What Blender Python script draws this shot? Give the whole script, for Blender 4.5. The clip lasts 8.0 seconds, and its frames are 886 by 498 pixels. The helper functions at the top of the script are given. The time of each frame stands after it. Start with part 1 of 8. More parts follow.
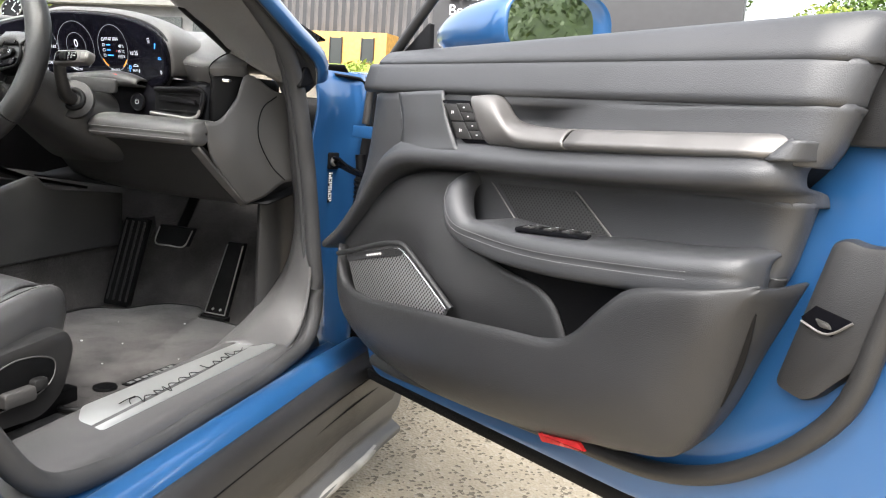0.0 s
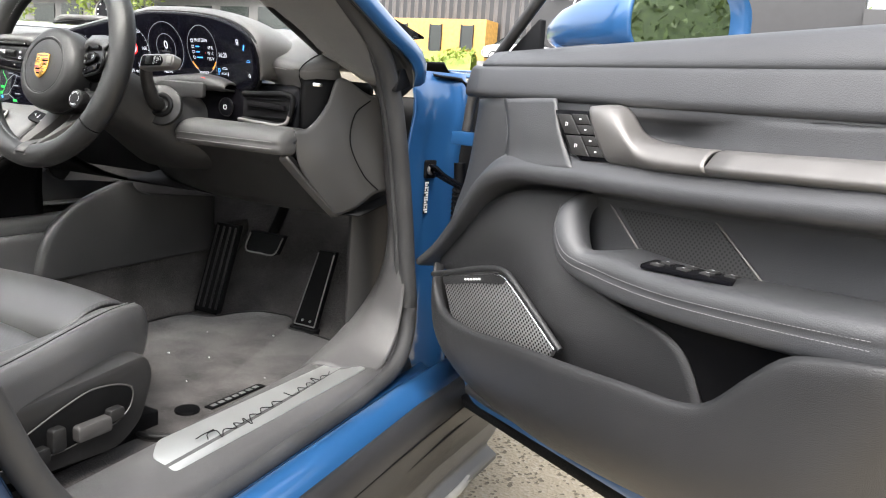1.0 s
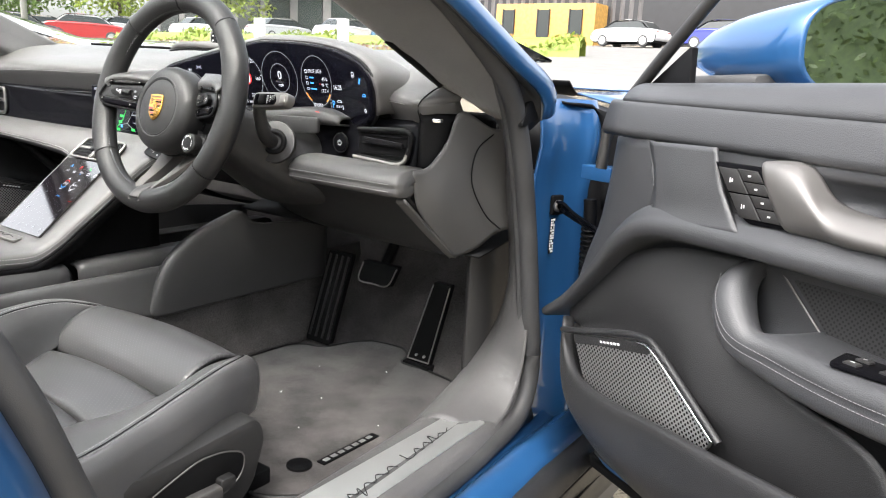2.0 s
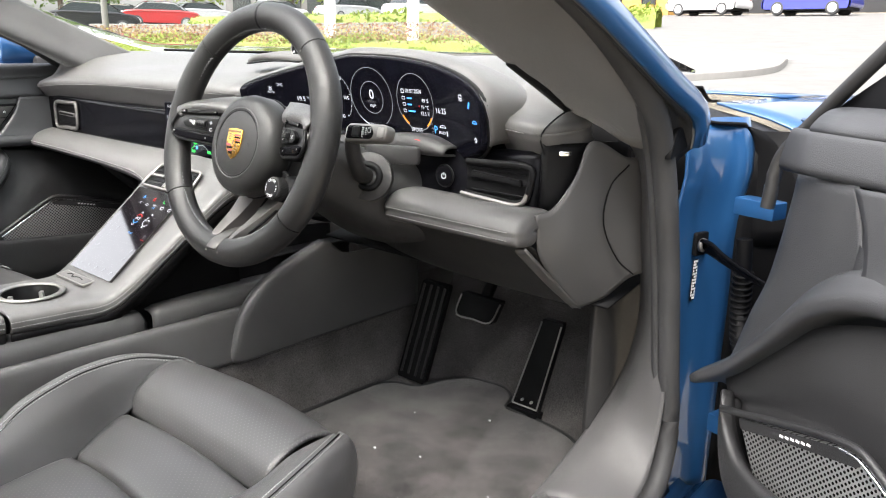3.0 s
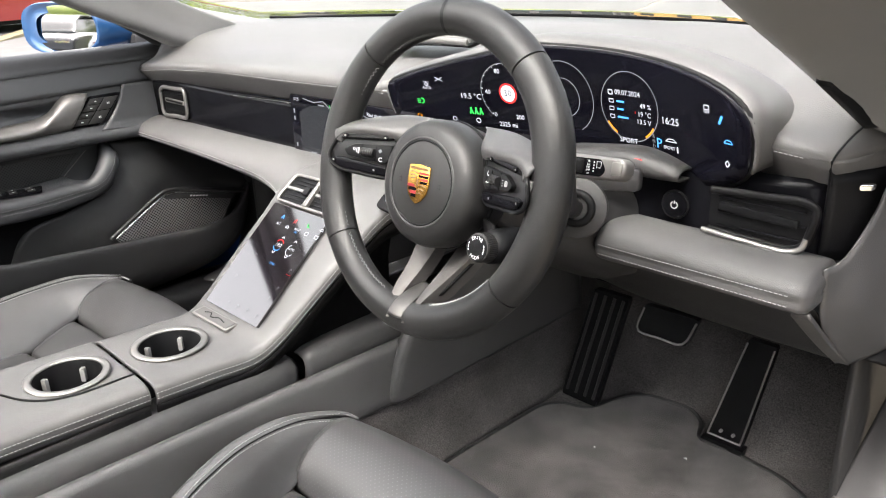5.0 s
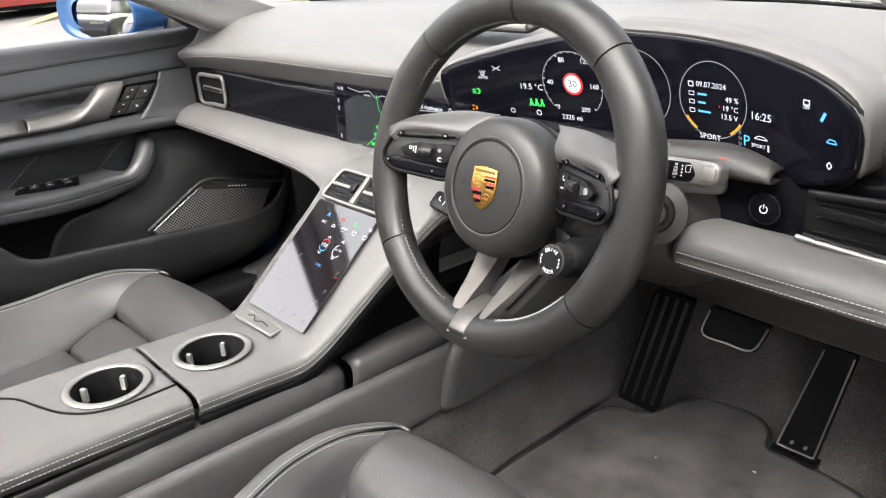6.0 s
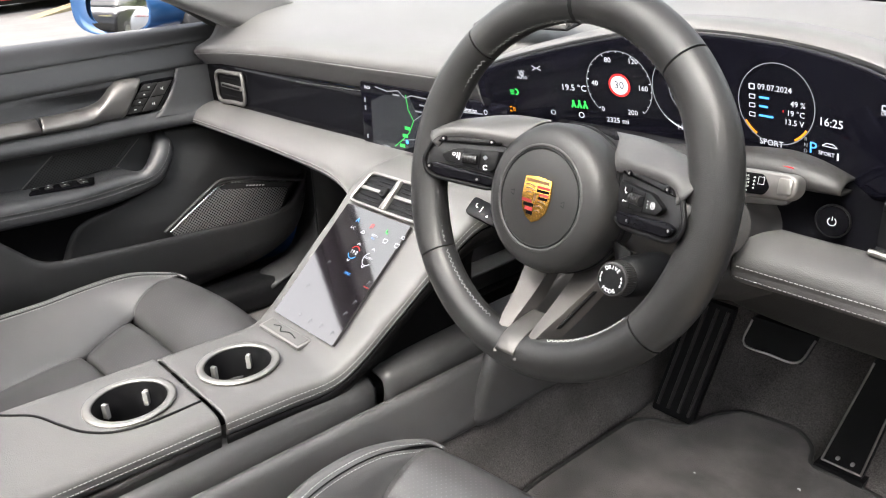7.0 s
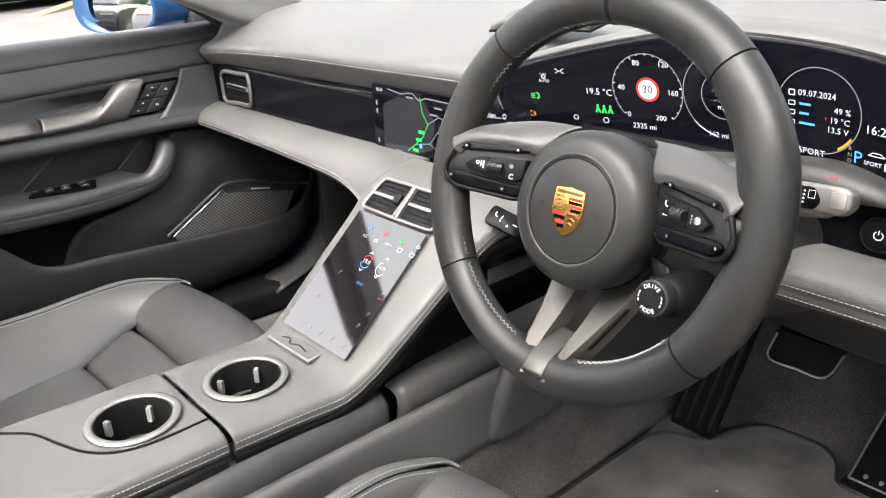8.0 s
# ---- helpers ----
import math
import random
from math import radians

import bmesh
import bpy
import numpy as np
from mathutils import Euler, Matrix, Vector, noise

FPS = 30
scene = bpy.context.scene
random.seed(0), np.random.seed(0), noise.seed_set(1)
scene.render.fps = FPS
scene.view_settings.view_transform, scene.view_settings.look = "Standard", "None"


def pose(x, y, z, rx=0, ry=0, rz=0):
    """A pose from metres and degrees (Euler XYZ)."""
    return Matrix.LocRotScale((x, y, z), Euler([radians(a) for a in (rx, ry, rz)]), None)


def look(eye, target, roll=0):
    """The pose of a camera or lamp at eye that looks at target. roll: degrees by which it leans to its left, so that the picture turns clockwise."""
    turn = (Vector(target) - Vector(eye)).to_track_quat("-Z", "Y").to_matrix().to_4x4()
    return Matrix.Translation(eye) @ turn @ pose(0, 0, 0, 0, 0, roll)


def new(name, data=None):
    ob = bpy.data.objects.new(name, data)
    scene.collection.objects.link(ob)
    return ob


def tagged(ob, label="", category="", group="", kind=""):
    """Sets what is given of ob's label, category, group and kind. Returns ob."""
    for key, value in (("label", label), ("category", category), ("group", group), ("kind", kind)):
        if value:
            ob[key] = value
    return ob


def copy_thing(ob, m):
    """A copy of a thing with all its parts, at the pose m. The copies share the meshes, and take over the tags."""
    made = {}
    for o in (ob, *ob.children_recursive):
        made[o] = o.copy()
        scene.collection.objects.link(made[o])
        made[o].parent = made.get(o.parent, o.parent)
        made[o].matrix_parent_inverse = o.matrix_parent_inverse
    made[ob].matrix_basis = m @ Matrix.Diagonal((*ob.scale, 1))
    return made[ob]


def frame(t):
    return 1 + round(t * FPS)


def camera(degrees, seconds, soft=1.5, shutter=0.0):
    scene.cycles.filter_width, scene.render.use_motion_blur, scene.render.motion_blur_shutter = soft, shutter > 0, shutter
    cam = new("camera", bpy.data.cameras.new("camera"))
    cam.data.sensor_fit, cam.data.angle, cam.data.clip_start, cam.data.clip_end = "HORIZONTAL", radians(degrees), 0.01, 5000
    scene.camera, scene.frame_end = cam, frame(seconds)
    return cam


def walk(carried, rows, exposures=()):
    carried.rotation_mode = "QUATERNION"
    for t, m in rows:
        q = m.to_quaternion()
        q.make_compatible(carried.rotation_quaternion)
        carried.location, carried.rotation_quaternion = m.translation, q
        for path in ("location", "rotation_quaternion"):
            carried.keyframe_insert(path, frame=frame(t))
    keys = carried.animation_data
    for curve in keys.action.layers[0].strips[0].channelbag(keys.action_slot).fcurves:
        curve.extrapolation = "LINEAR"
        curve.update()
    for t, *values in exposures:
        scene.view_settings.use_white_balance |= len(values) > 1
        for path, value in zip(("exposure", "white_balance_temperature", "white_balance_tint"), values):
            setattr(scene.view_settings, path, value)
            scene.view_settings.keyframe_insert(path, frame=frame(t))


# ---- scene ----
cam = camera(60.2, 8.0, soft=1.1)
PATH = [
    (0, (1.5310, 0.3240, 0.8140), (0.8530, 2.1750, 0.4770), 4.3),
    (0.5, (1.5070, 0.3840, 0.8260), (0.7320, 2.1920, 0.4660), 4.4),
    (1, (1.4620, 0.4470, 0.8450), (0.5640, 2.1900, 0.4570), 4.2),
    (1.5, (1.4140, 0.4990, 0.8720), (0.3950, 2.1690, 0.4580), 3.7),
    (2, (1.3660, 0.5350, 0.9150), (0.2420, 2.1300, 0.4760), 3.1),
    (2.2, (1.3420, 0.5540, 0.9310), (0.1810, 2.1200, 0.4840), 2.7),
    (3.3, (1.1240, 0.6860, 0.9830), (-0.1550, 2.1280, 0.4500), 1.1),
    (3.5, (1.0900, 0.7010, 0.9910), (-0.2040, 2.1220, 0.4390), 0.8),
    (4, (1.0310, 0.7110, 1.0100), (-0.2910, 2.0870, 0.4100), -0.1),
    (4.5, (0.9660, 0.7180, 1.0360), (-0.3820, 2.0460, 0.3880), -1.0),
    (4.7, (0.9360, 0.7190, 1.0470), (-0.4110, 2.0360, 0.3760), -1.4),
    (5.8, (0.8310, 0.7440, 1.0590), (-0.5490, 1.9880, 0.3210), -2.8),
    (6, (0.8220, 0.7490, 1.0590), (-0.5690, 1.9780, 0.3140), -2.7),
    (6.5, (0.7900, 0.7570, 1.0610), (-0.6060, 1.9740, 0.3040), -2.8),
    (7, (0.7610, 0.7550, 1.0610), (-0.6360, 1.9670, 0.3010), -2.7),
    (7.5, (0.7380, 0.7580, 1.0590), (-0.6610, 1.9690, 0.2990), -2.6),
    (8, (0.7170, 0.7670, 1.0580), (-0.6800, 1.9790, 0.2980), -2.4),
]
# the phone warms its picture a little once it leans into the cabin
walk(cam, [(t, look(eye, target, roll)) for t, eye, target, roll in PATH], ((0, 2.22, 6500, 10), (2, 2.22, 6500, 10), (4.5, 2.24, 6620, 12), (8, 2.22, 6620, 12)))

# ---- light ----
world = bpy.data.worlds.new("sky")
scene.world = world
world.use_nodes = True
wn = world.node_tree
sky = wn.nodes.new("ShaderNodeTexSky")
sky.sky_type, sky.sun_disc = "NISHITA", False
sky.sun_elevation, sky.sun_rotation = radians(52), radians(200)
sky.air_density, sky.dust_density, sky.ozone_density = 1.0, 5.0, 0.6
soften = wn.nodes.new("ShaderNodeHueSaturation")
soften.inputs["Saturation"].default_value = 0.25
wn.links.new(sky.outputs[0], soften.inputs["Color"])
wn.links.new(soften.outputs[0], wn.nodes["Background"].inputs[0])
wn.nodes["Background"].inputs[1].default_value = 0.15
sun_data = bpy.data.lights.new("sun", "SUN")
sun_data.energy, sun_data.angle, sun_data.color = 1.1, radians(25), (1, 0.96, 0.9)
sun = new("sun", sun_data)
sun.matrix_world = look((0, 0, 20), (-9, 12, 0))

# ---- materials ----


def material(name, colour, rough=0.5, metal=0.0, grain=0.0, scale=400.0, vary=0.0, vary_scale=6.0, coat=0.0, sheen=0.0, spec=0.5, tint=None, fleck=0.0):
    """Principled material: grain is fine relief, vary a large-scale change of tone and gloss."""
    mat = bpy.data.materials.new(name)
    mat.use_nodes = True
    nt = mat.node_tree
    b = nt.nodes["Principled BSDF"]
    b.inputs["Base Color"].default_value = (*colour, 1)
    b.inputs["Roughness"].default_value = rough
    b.inputs["Metallic"].default_value = metal
    b.inputs["Coat Weight"].default_value = coat
    b.inputs["Coat Roughness"].default_value = 0.06
    b.inputs["Sheen Weight"].default_value = sheen
    b.inputs["Specular IOR Level"].default_value = spec
    co = nt.nodes.new("ShaderNodeTexCoord")
    if vary:
        nz = nt.nodes.new("ShaderNodeTexNoise")
        nz.inputs["Scale"].default_value = vary_scale
        nz.inputs["Detail"].default_value = 6
        nt.links.new(co.outputs["Object"], nz.inputs["Vector"])
        ramp = nt.nodes.new("ShaderNodeValToRGB")
        other = tint or [c * (1 + vary) for c in colour]
        ramp.color_ramp.elements[0].position, ramp.color_ramp.elements[1].position = 0.35, 0.68
        ramp.color_ramp.elements[0].color = (*[c * (1 - vary) for c in colour], 1)
        ramp.color_ramp.elements[1].color = (*other, 1)
        nt.links.new(nz.outputs["Fac"], ramp.inputs["Fac"])
        nt.links.new(ramp.outputs["Color"], b.inputs["Base Color"])
        mr = nt.nodes.new("ShaderNodeMapRange")
        mr.inputs["To Min"].default_value, mr.inputs["To Max"].default_value = max(rough - 0.08, 0), min(rough + 0.1, 1)
        nt.links.new(nz.outputs["Fac"], mr.inputs["Value"])
        nt.links.new(mr.outputs["Result"], b.inputs["Roughness"])
    if fleck:
        pile = nt.nodes.new("ShaderNodeTexNoise")
        pile.inputs["Scale"].default_value, pile.inputs["Detail"].default_value, pile.inputs["Roughness"].default_value = 420, 4, 0.8
        nt.links.new(co.outputs["Object"], pile.inputs["Vector"])
        span = nt.nodes.new("ShaderNodeMapRange")
        span.inputs["From Min"].default_value, span.inputs["From Max"].default_value = 0.3, 0.7
        span.inputs["To Min"].default_value, span.inputs["To Max"].default_value = 1 - fleck, 1 + fleck
        nt.links.new(pile.outputs["Fac"], span.inputs["Value"])
        mul = nt.nodes.new("ShaderNodeMixRGB")
        mul.blend_type, mul.inputs["Fac"].default_value = "MULTIPLY", 1.0
        nt.links.new(ramp.outputs["Color"], mul.inputs["Color1"])
        nt.links.new(span.outputs["Result"], mul.inputs["Color2"])
        nt.links.new(mul.outputs["Color"], b.inputs["Base Color"])
    if grain:
        fine = nt.nodes.new("ShaderNodeTexNoise")
        fine.inputs["Scale"].default_value, fine.inputs["Detail"].default_value = scale, 3
        nt.links.new(co.outputs["Object"], fine.inputs["Vector"])
        bump = nt.nodes.new("ShaderNodeBump")
        bump.inputs["Strength"].default_value, bump.inputs["Distance"].default_value = grain, 0.001
        nt.links.new(fine.outputs["Fac"], bump.inputs["Height"])
        nt.links.new(bump.outputs["Normal"], b.inputs["Normal"])
    return mat


def glow(name, colour, strength=1.0):
    mat = bpy.data.materials.new(name)
    mat.use_nodes = True
    b = mat.node_tree.nodes["Principled BSDF"]
    b.inputs["Base Color"].default_value = (0.01, 0.01, 0.01, 1)
    b.inputs["Roughness"].default_value = 0.2
    b.inputs["Emission Color"].default_value = (*colour, 1)
    b.inputs["Emission Strength"].default_value = strength
    return mat


LEATHER = material("black_leather", (0.064, 0.063, 0.064), 0.34, grain=0.35, scale=700, vary=0.15, vary_scale=5)
LEATHER_DASH = material("dash_leather", (0.078, 0.076, 0.075), 0.46, grain=0.35, scale=800, vary=0.12, vary_scale=4)
LEATHER_WHEEL = material("wheel_leather", (0.0125, 0.0122, 0.0122), 0.40, grain=0.15, scale=1500, vary=0.12, vary_scale=5, spec=0.35)
TRIM_GREY = material("grey_trim_plastic", (0.082, 0.080, 0.080), 0.42, grain=0.6, scale=900, vary=0.12, vary_scale=7)
PLASTIC = material("black_plastic", (0.017, 0.0165, 0.0165), 0.5, grain=0.3, scale=1500, vary=0.15, vary_scale=7)
# near-black plastic that also carries the shade of undersides and deep recesses
DARK = material("dark_plastic_and_shade", (0.004, 0.004, 0.0045), 0.5, grain=0.3, scale=1200, vary=0.2, vary_scale=9, spec=0.15)
FELT = material("grey_pillar_cloth", (0.098, 0.097, 0.097), 0.9, grain=0.6, scale=1800, vary=0.12, vary_scale=8, sheen=0.3)
CARPET = material("black_carpet", (0.092, 0.086, 0.083), 0.95, grain=1.0, scale=450, vary=0.30, vary_scale=9, sheen=0.1, spec=0.1, fleck=0.75)
MAT_CARPET = material("mat_carpet", (0.060, 0.055, 0.053), 0.95, grain=1.0, scale=700, vary=0.55, vary_scale=13, sheen=0.2, spec=0.1, fleck=0.35)
RUBBER = material("seal_rubber", (0.038, 0.038, 0.039), 0.65, grain=0.2, scale=900, vary=0.2, vary_scale=10)
# the black leather again, darker and cooler: the doors' shade put into colour
DOOR_LEATHER_SHADED = material("door_leather_shaded", (0.040, 0.041, 0.044), 0.42, grain=0.4, scale=700, vary=0.14, vary_scale=5)
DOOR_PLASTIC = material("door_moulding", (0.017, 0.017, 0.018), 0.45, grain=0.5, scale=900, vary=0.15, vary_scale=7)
GLOSS = material("gloss_black", (0.004, 0.004, 0.005), 0.12, spec=0.05)
TOUCH_GLASS = material("touch_glass", (0.004, 0.003, 0.004), 0.05, spec=1.0, coat=0.9)
SCREEN = material("screen_glass", (0.003, 0.003, 0.005), 0.07, spec=0.13)
CLIP_STEEL = material("clip_steel", (0.30, 0.295, 0.29), 0.45, metal=0.3, grain=0.1, scale=900)
RING_METAL = material("satin_ring", (0.25, 0.242, 0.23), 0.42, metal=0.85, grain=0.1, scale=900, vary=0.06, vary_scale=20)
SATIN_DARK = material("satin_dark_metal", (0.09, 0.086, 0.082), 0.45, metal=0.7, grain=0.1, scale=900)
SILVER = material("satin_aluminium", (0.55, 0.55, 0.54), 0.32, metal=1.0, grain=0.08, scale=900, vary=0.06, vary_scale=12)
TITAN = material("dark_silver_trim", (0.17, 0.163, 0.158), 0.50, metal=0.75, grain=0.08, scale=900, vary=0.08, vary_scale=12)
CHROME = material("chrome", (0.75, 0.75, 0.75), 0.12, metal=1.0)
GOLD = material("gold_badge", (0.75, 0.42, 0.10), 0.25, metal=1.0, grain=0.2, scale=700)
BLUE = material("blue_paint", (0.018, 0.084, 0.22), 0.32, metal=0.25, coat=1.0, vary=0.06, vary_scale=3)
PLATE = material("sill_plate_aluminium", (0.60, 0.61, 0.60), 0.42, metal=0.85, grain=0.15, scale=1200, vary=0.05, vary_scale=9)
RED = material("red_plastic", (0.27, 0.010, 0.010), 0.25, coat=0.6, grain=0.3, scale=500, vary=0.2, vary_scale=60)
WHITE = material("white_print", (0.75, 0.75, 0.75), 0.5)
THREAD = material("grey_thread", (0.34, 0.34, 0.34), 0.7)
THREAD_DOOR = material("grey_door_thread", (0.15, 0.15, 0.155), 0.7)
THREAD_DARK = material("black_thread", (0.05, 0.05, 0.05), 0.7)
MIRROR = material("mirror_glass", (0.9, 0.9, 0.9), 0.02, metal=1.0)
GRILLE = material("perforated_metal", (0.30, 0.30, 0.30), 0.35, metal=0.9, vary=0.08, vary_scale=20)


def perforated(name, base, pitch, hole, rough, metal, inside=(0.002, 0.002, 0.002), relief=0.6):
    """A sheet with rows of dark round holes at a real pitch (metres), in the object's own u, v."""
    mat = bpy.data.materials.new(name)
    mat.use_nodes = True
    nt = mat.node_tree
    b = nt.nodes["Principled BSDF"]
    b.inputs["Roughness"].default_value, b.inputs["Metallic"].default_value = rough, metal
    uv = nt.nodes.new("ShaderNodeUVMap")
    vor = nt.nodes.new("ShaderNodeTexVoronoi")
    vor.voronoi_dimensions = "2D"
    vor.inputs["Scale"].default_value = 1 / pitch
    vor.inputs["Randomness"].default_value = 0.0
    turn = nt.nodes.new("ShaderNodeMapping")
    turn.inputs["Rotation"].default_value = (0, 0, radians(45))
    nt.links.new(uv.outputs["UV"], turn.inputs["Vector"])
    nt.links.new(turn.outputs["Vector"], vor.inputs["Vector"])
    ramp = nt.nodes.new("ShaderNodeValToRGB")
    e = ramp.color_ramp.elements
    e[0].position, e[1].position = hole, hole + 0.06
    e[0].color, e[1].color = (*inside, 1), (*base, 1)
    nt.links.new(vor.outputs["Distance"], ramp.inputs["Fac"])
    nt.links.new(ramp.outputs["Color"], b.inputs["Base Color"])
    bump = nt.nodes.new("ShaderNodeBump")
    bump.inputs["Strength"].default_value, bump.inputs["Distance"].default_value = relief, 0.001
    nt.links.new(ramp.outputs["Color"], bump.inputs["Height"])
    nt.links.new(bump.outputs["Normal"], b.inputs["Normal"])
    return mat


PERF_LEATHER = perforated("perforated_leather", (0.044, 0.043, 0.044), 0.0055, 0.11, 0.37, 0.0, (0.080, 0.080, 0.080), 0.25)
PERF_DARK = perforated("perforated_black", (0.028, 0.028, 0.029), 0.0045, 0.25, 0.6, 0.0)
PERF_METAL = perforated("perforated_silver", (0.42, 0.42, 0.42), 0.0052, 0.30, 0.35, 0.85)

# ---- mesh tools ----


def catmull(pts, n):
    """n points on a smooth curve through pts."""
    p = np.array(pts, float)
    if len(p) == 2:
        s = np.linspace(0, 1, n)[:, None]
        return p[0] * (1 - s) + p[1] * s
    d = np.r_[0, np.cumsum(np.linalg.norm(np.diff(p, axis=0), axis=1) ** 0.5 + 1e-9)]
    ext = np.vstack([2 * p[0] - p[1], p, 2 * p[-1] - p[-2]])
    kt = np.r_[d[0] - (d[1] - d[0]), d, d[-1] + (d[-1] - d[-2])]
    q = np.linspace(0, d[-1], max(n * 4, 48))
    k = np.clip(np.searchsorted(d, q, side="right") - 1, 0, len(p) - 2)
    p0, p1, p2, p3 = (ext[k + m] for m in range(4))
    t0, t1, t2, t3 = (kt[k + m][:, None] for m in range(4))
    q = q[:, None]
    a1 = (t1 - q) / (t1 - t0) * p0 + (q - t0) / (t1 - t0) * p1
    a2 = (t2 - q) / (t2 - t1) * p1 + (q - t1) / (t2 - t1) * p2
    a3 = (t3 - q) / (t3 - t2) * p2 + (q - t2) / (t3 - t2) * p3
    b1 = (t2 - q) / (t2 - t0) * a1 + (q - t0) / (t2 - t0) * a2
    b2 = (t3 - q) / (t3 - t1) * a2 + (q - t1) / (t3 - t1) * a3
    out = (t2 - q) / (t2 - t1) * b1 + (q - t1) / (t2 - t1) * b2
    length = np.r_[0, np.cumsum(np.linalg.norm(np.diff(out, axis=0), axis=1))]
    want = np.linspace(0, length[-1], n)
    return np.stack([np.interp(want, length, out[:, c]) for c in range(out.shape[1])], 1)


def loft_points(curves, nu=24, nv=24):
    """A smooth net of points through a row of curves: shape (nv, nu, 3)."""
    rows = np.array([catmull(c, nu) for c in curves])
    return catmull(rows.reshape(len(rows), -1), nv).reshape(nv, nu, 3)


def link(name, me, mat, parent=None, label="", smooth=True):
    me.materials.append(mat)
    if smooth:
        me.polygons.foreach_set("use_smooth", [True] * len(me.polygons))
    ob = new(name, me)
    if parent is not None:
        ob.parent = parent
    if label:
        tagged(ob, label)
    return ob


def net(name, P, mat, parent=None, label="", thick=0.0, wrap_u=False, wrap_v=False, caps=False):
    """A mesh from a net of points (rows, columns, 3); thick gives it a second skin."""
    P = np.asarray(P, float)
    nv, nu = P.shape[:2]
    verts = P.reshape(-1, 3)
    faces = []
    for j in range(nv if wrap_v else nv - 1):
        for i in range(nu if wrap_u else nu - 1):
            a, b = j * nu + i, j * nu + (i + 1) % nu
            c, d = ((j + 1) % nv) * nu + (i + 1) % nu, ((j + 1) % nv) * nu + i
            faces.append((a, b, c, d))
    if caps:
        faces.append(tuple(reversed(range(nu))))
        faces.append(tuple(range((nv - 1) * nu, nv * nu)))
    me = bpy.data.meshes.new(name)
    me.from_pydata([tuple(v) for v in verts], [], faces)
    uv = me.uv_layers.new(name="UVMap")
    lu = np.r_[0, np.cumsum(np.linalg.norm(np.diff(P, axis=1), axis=2).mean(0))]
    lv = np.r_[0, np.cumsum(np.linalg.norm(np.diff(P, axis=0), axis=2).mean(1))]
    idx = np.zeros(len(me.loops), int)
    me.loops.foreach_get("vertex_index", idx)
    uv.data.foreach_set("uv", np.stack([lu[idx % nu], lv[idx // nu]], 1).ravel())
    ob = link(name, me, mat, parent, label)
    if caps or (wrap_u and wrap_v):
        bm = bmesh.new()
        bm.from_mesh(me)
        bmesh.ops.recalc_face_normals(bm, faces=bm.faces)
        bm.to_mesh(me)
        bm.free()
    if caps:
        m = ob.modifiers.new("edges", "EDGE_SPLIT")
        m.split_angle = radians(50)
    if thick:
        m = ob.modifiers.new("skin", "SOLIDIFY")
        m.thickness, m.offset = abs(thick), 1 if thick > 0 else -1
        m.use_even_offset = False
    return ob


def loft(name, curves, mat, parent=None, label="", nu=24, nv=24, thick=0.0):
    return net(name, loft_points(curves, nu, nv), mat, parent, label, thick)


def tube(name, pts, radius, mat, parent=None, label="", n=48, sides=10, closed=False, squash=1.0, up=(0, 0, 1)):
    """A round bar along a smooth line; radius may be a list that runs along it."""
    if closed:
        pts = list(pts) + [pts[0]]
    c = catmull(pts, n + (1 if closed else 0))
    if closed:
        c = c[:-1]
    r = np.interp(np.linspace(0, 1, len(c)), np.linspace(0, 1, len(np.atleast_1d(radius))), np.atleast_1d(radius))
    if closed:
        tan = np.roll(c, -1, 0) - np.roll(c, 1, 0)
    else:
        tan = np.gradient(c, axis=0)
    tan /= np.linalg.norm(tan, axis=1)[:, None]
    up = np.array(up, float)
    rows = []
    for q, t, rad in zip(c, tan, r):
        s = np.cross(t, up)
        s = s / np.linalg.norm(s) if np.linalg.norm(s) > 1e-4 else np.array([1.0, 0, 0])
        w = np.cross(s, t)
        a = np.linspace(0, 2 * np.pi, sides, endpoint=False)
        rows.append(q + rad * (np.cos(a)[:, None] * s + squash * np.sin(a)[:, None] * w))
    return net(name, rows, mat, parent, label, wrap_u=True, wrap_v=closed, caps=not closed)


def rounded(pts, r=0.01, seg=4):
    """A polygon with its corners rounded off (2D)."""
    p = [np.array(q, float) for q in pts]
    out = []
    for k, q in enumerate(p):
        a, b = p[k - 1] - q, p[(k + 1) % len(p)] - q
        la, lb = np.linalg.norm(a), np.linalg.norm(b)
        d = min(r, la * 0.45, lb * 0.45)
        s, e = q + a / la * d, q + b / lb * d
        for t in np.linspace(0, 1, seg + 1):
            out.append((1 - t) ** 2 * s + 2 * t * (1 - t) * q + t * t * e)
    return [tuple(v) for v in out]


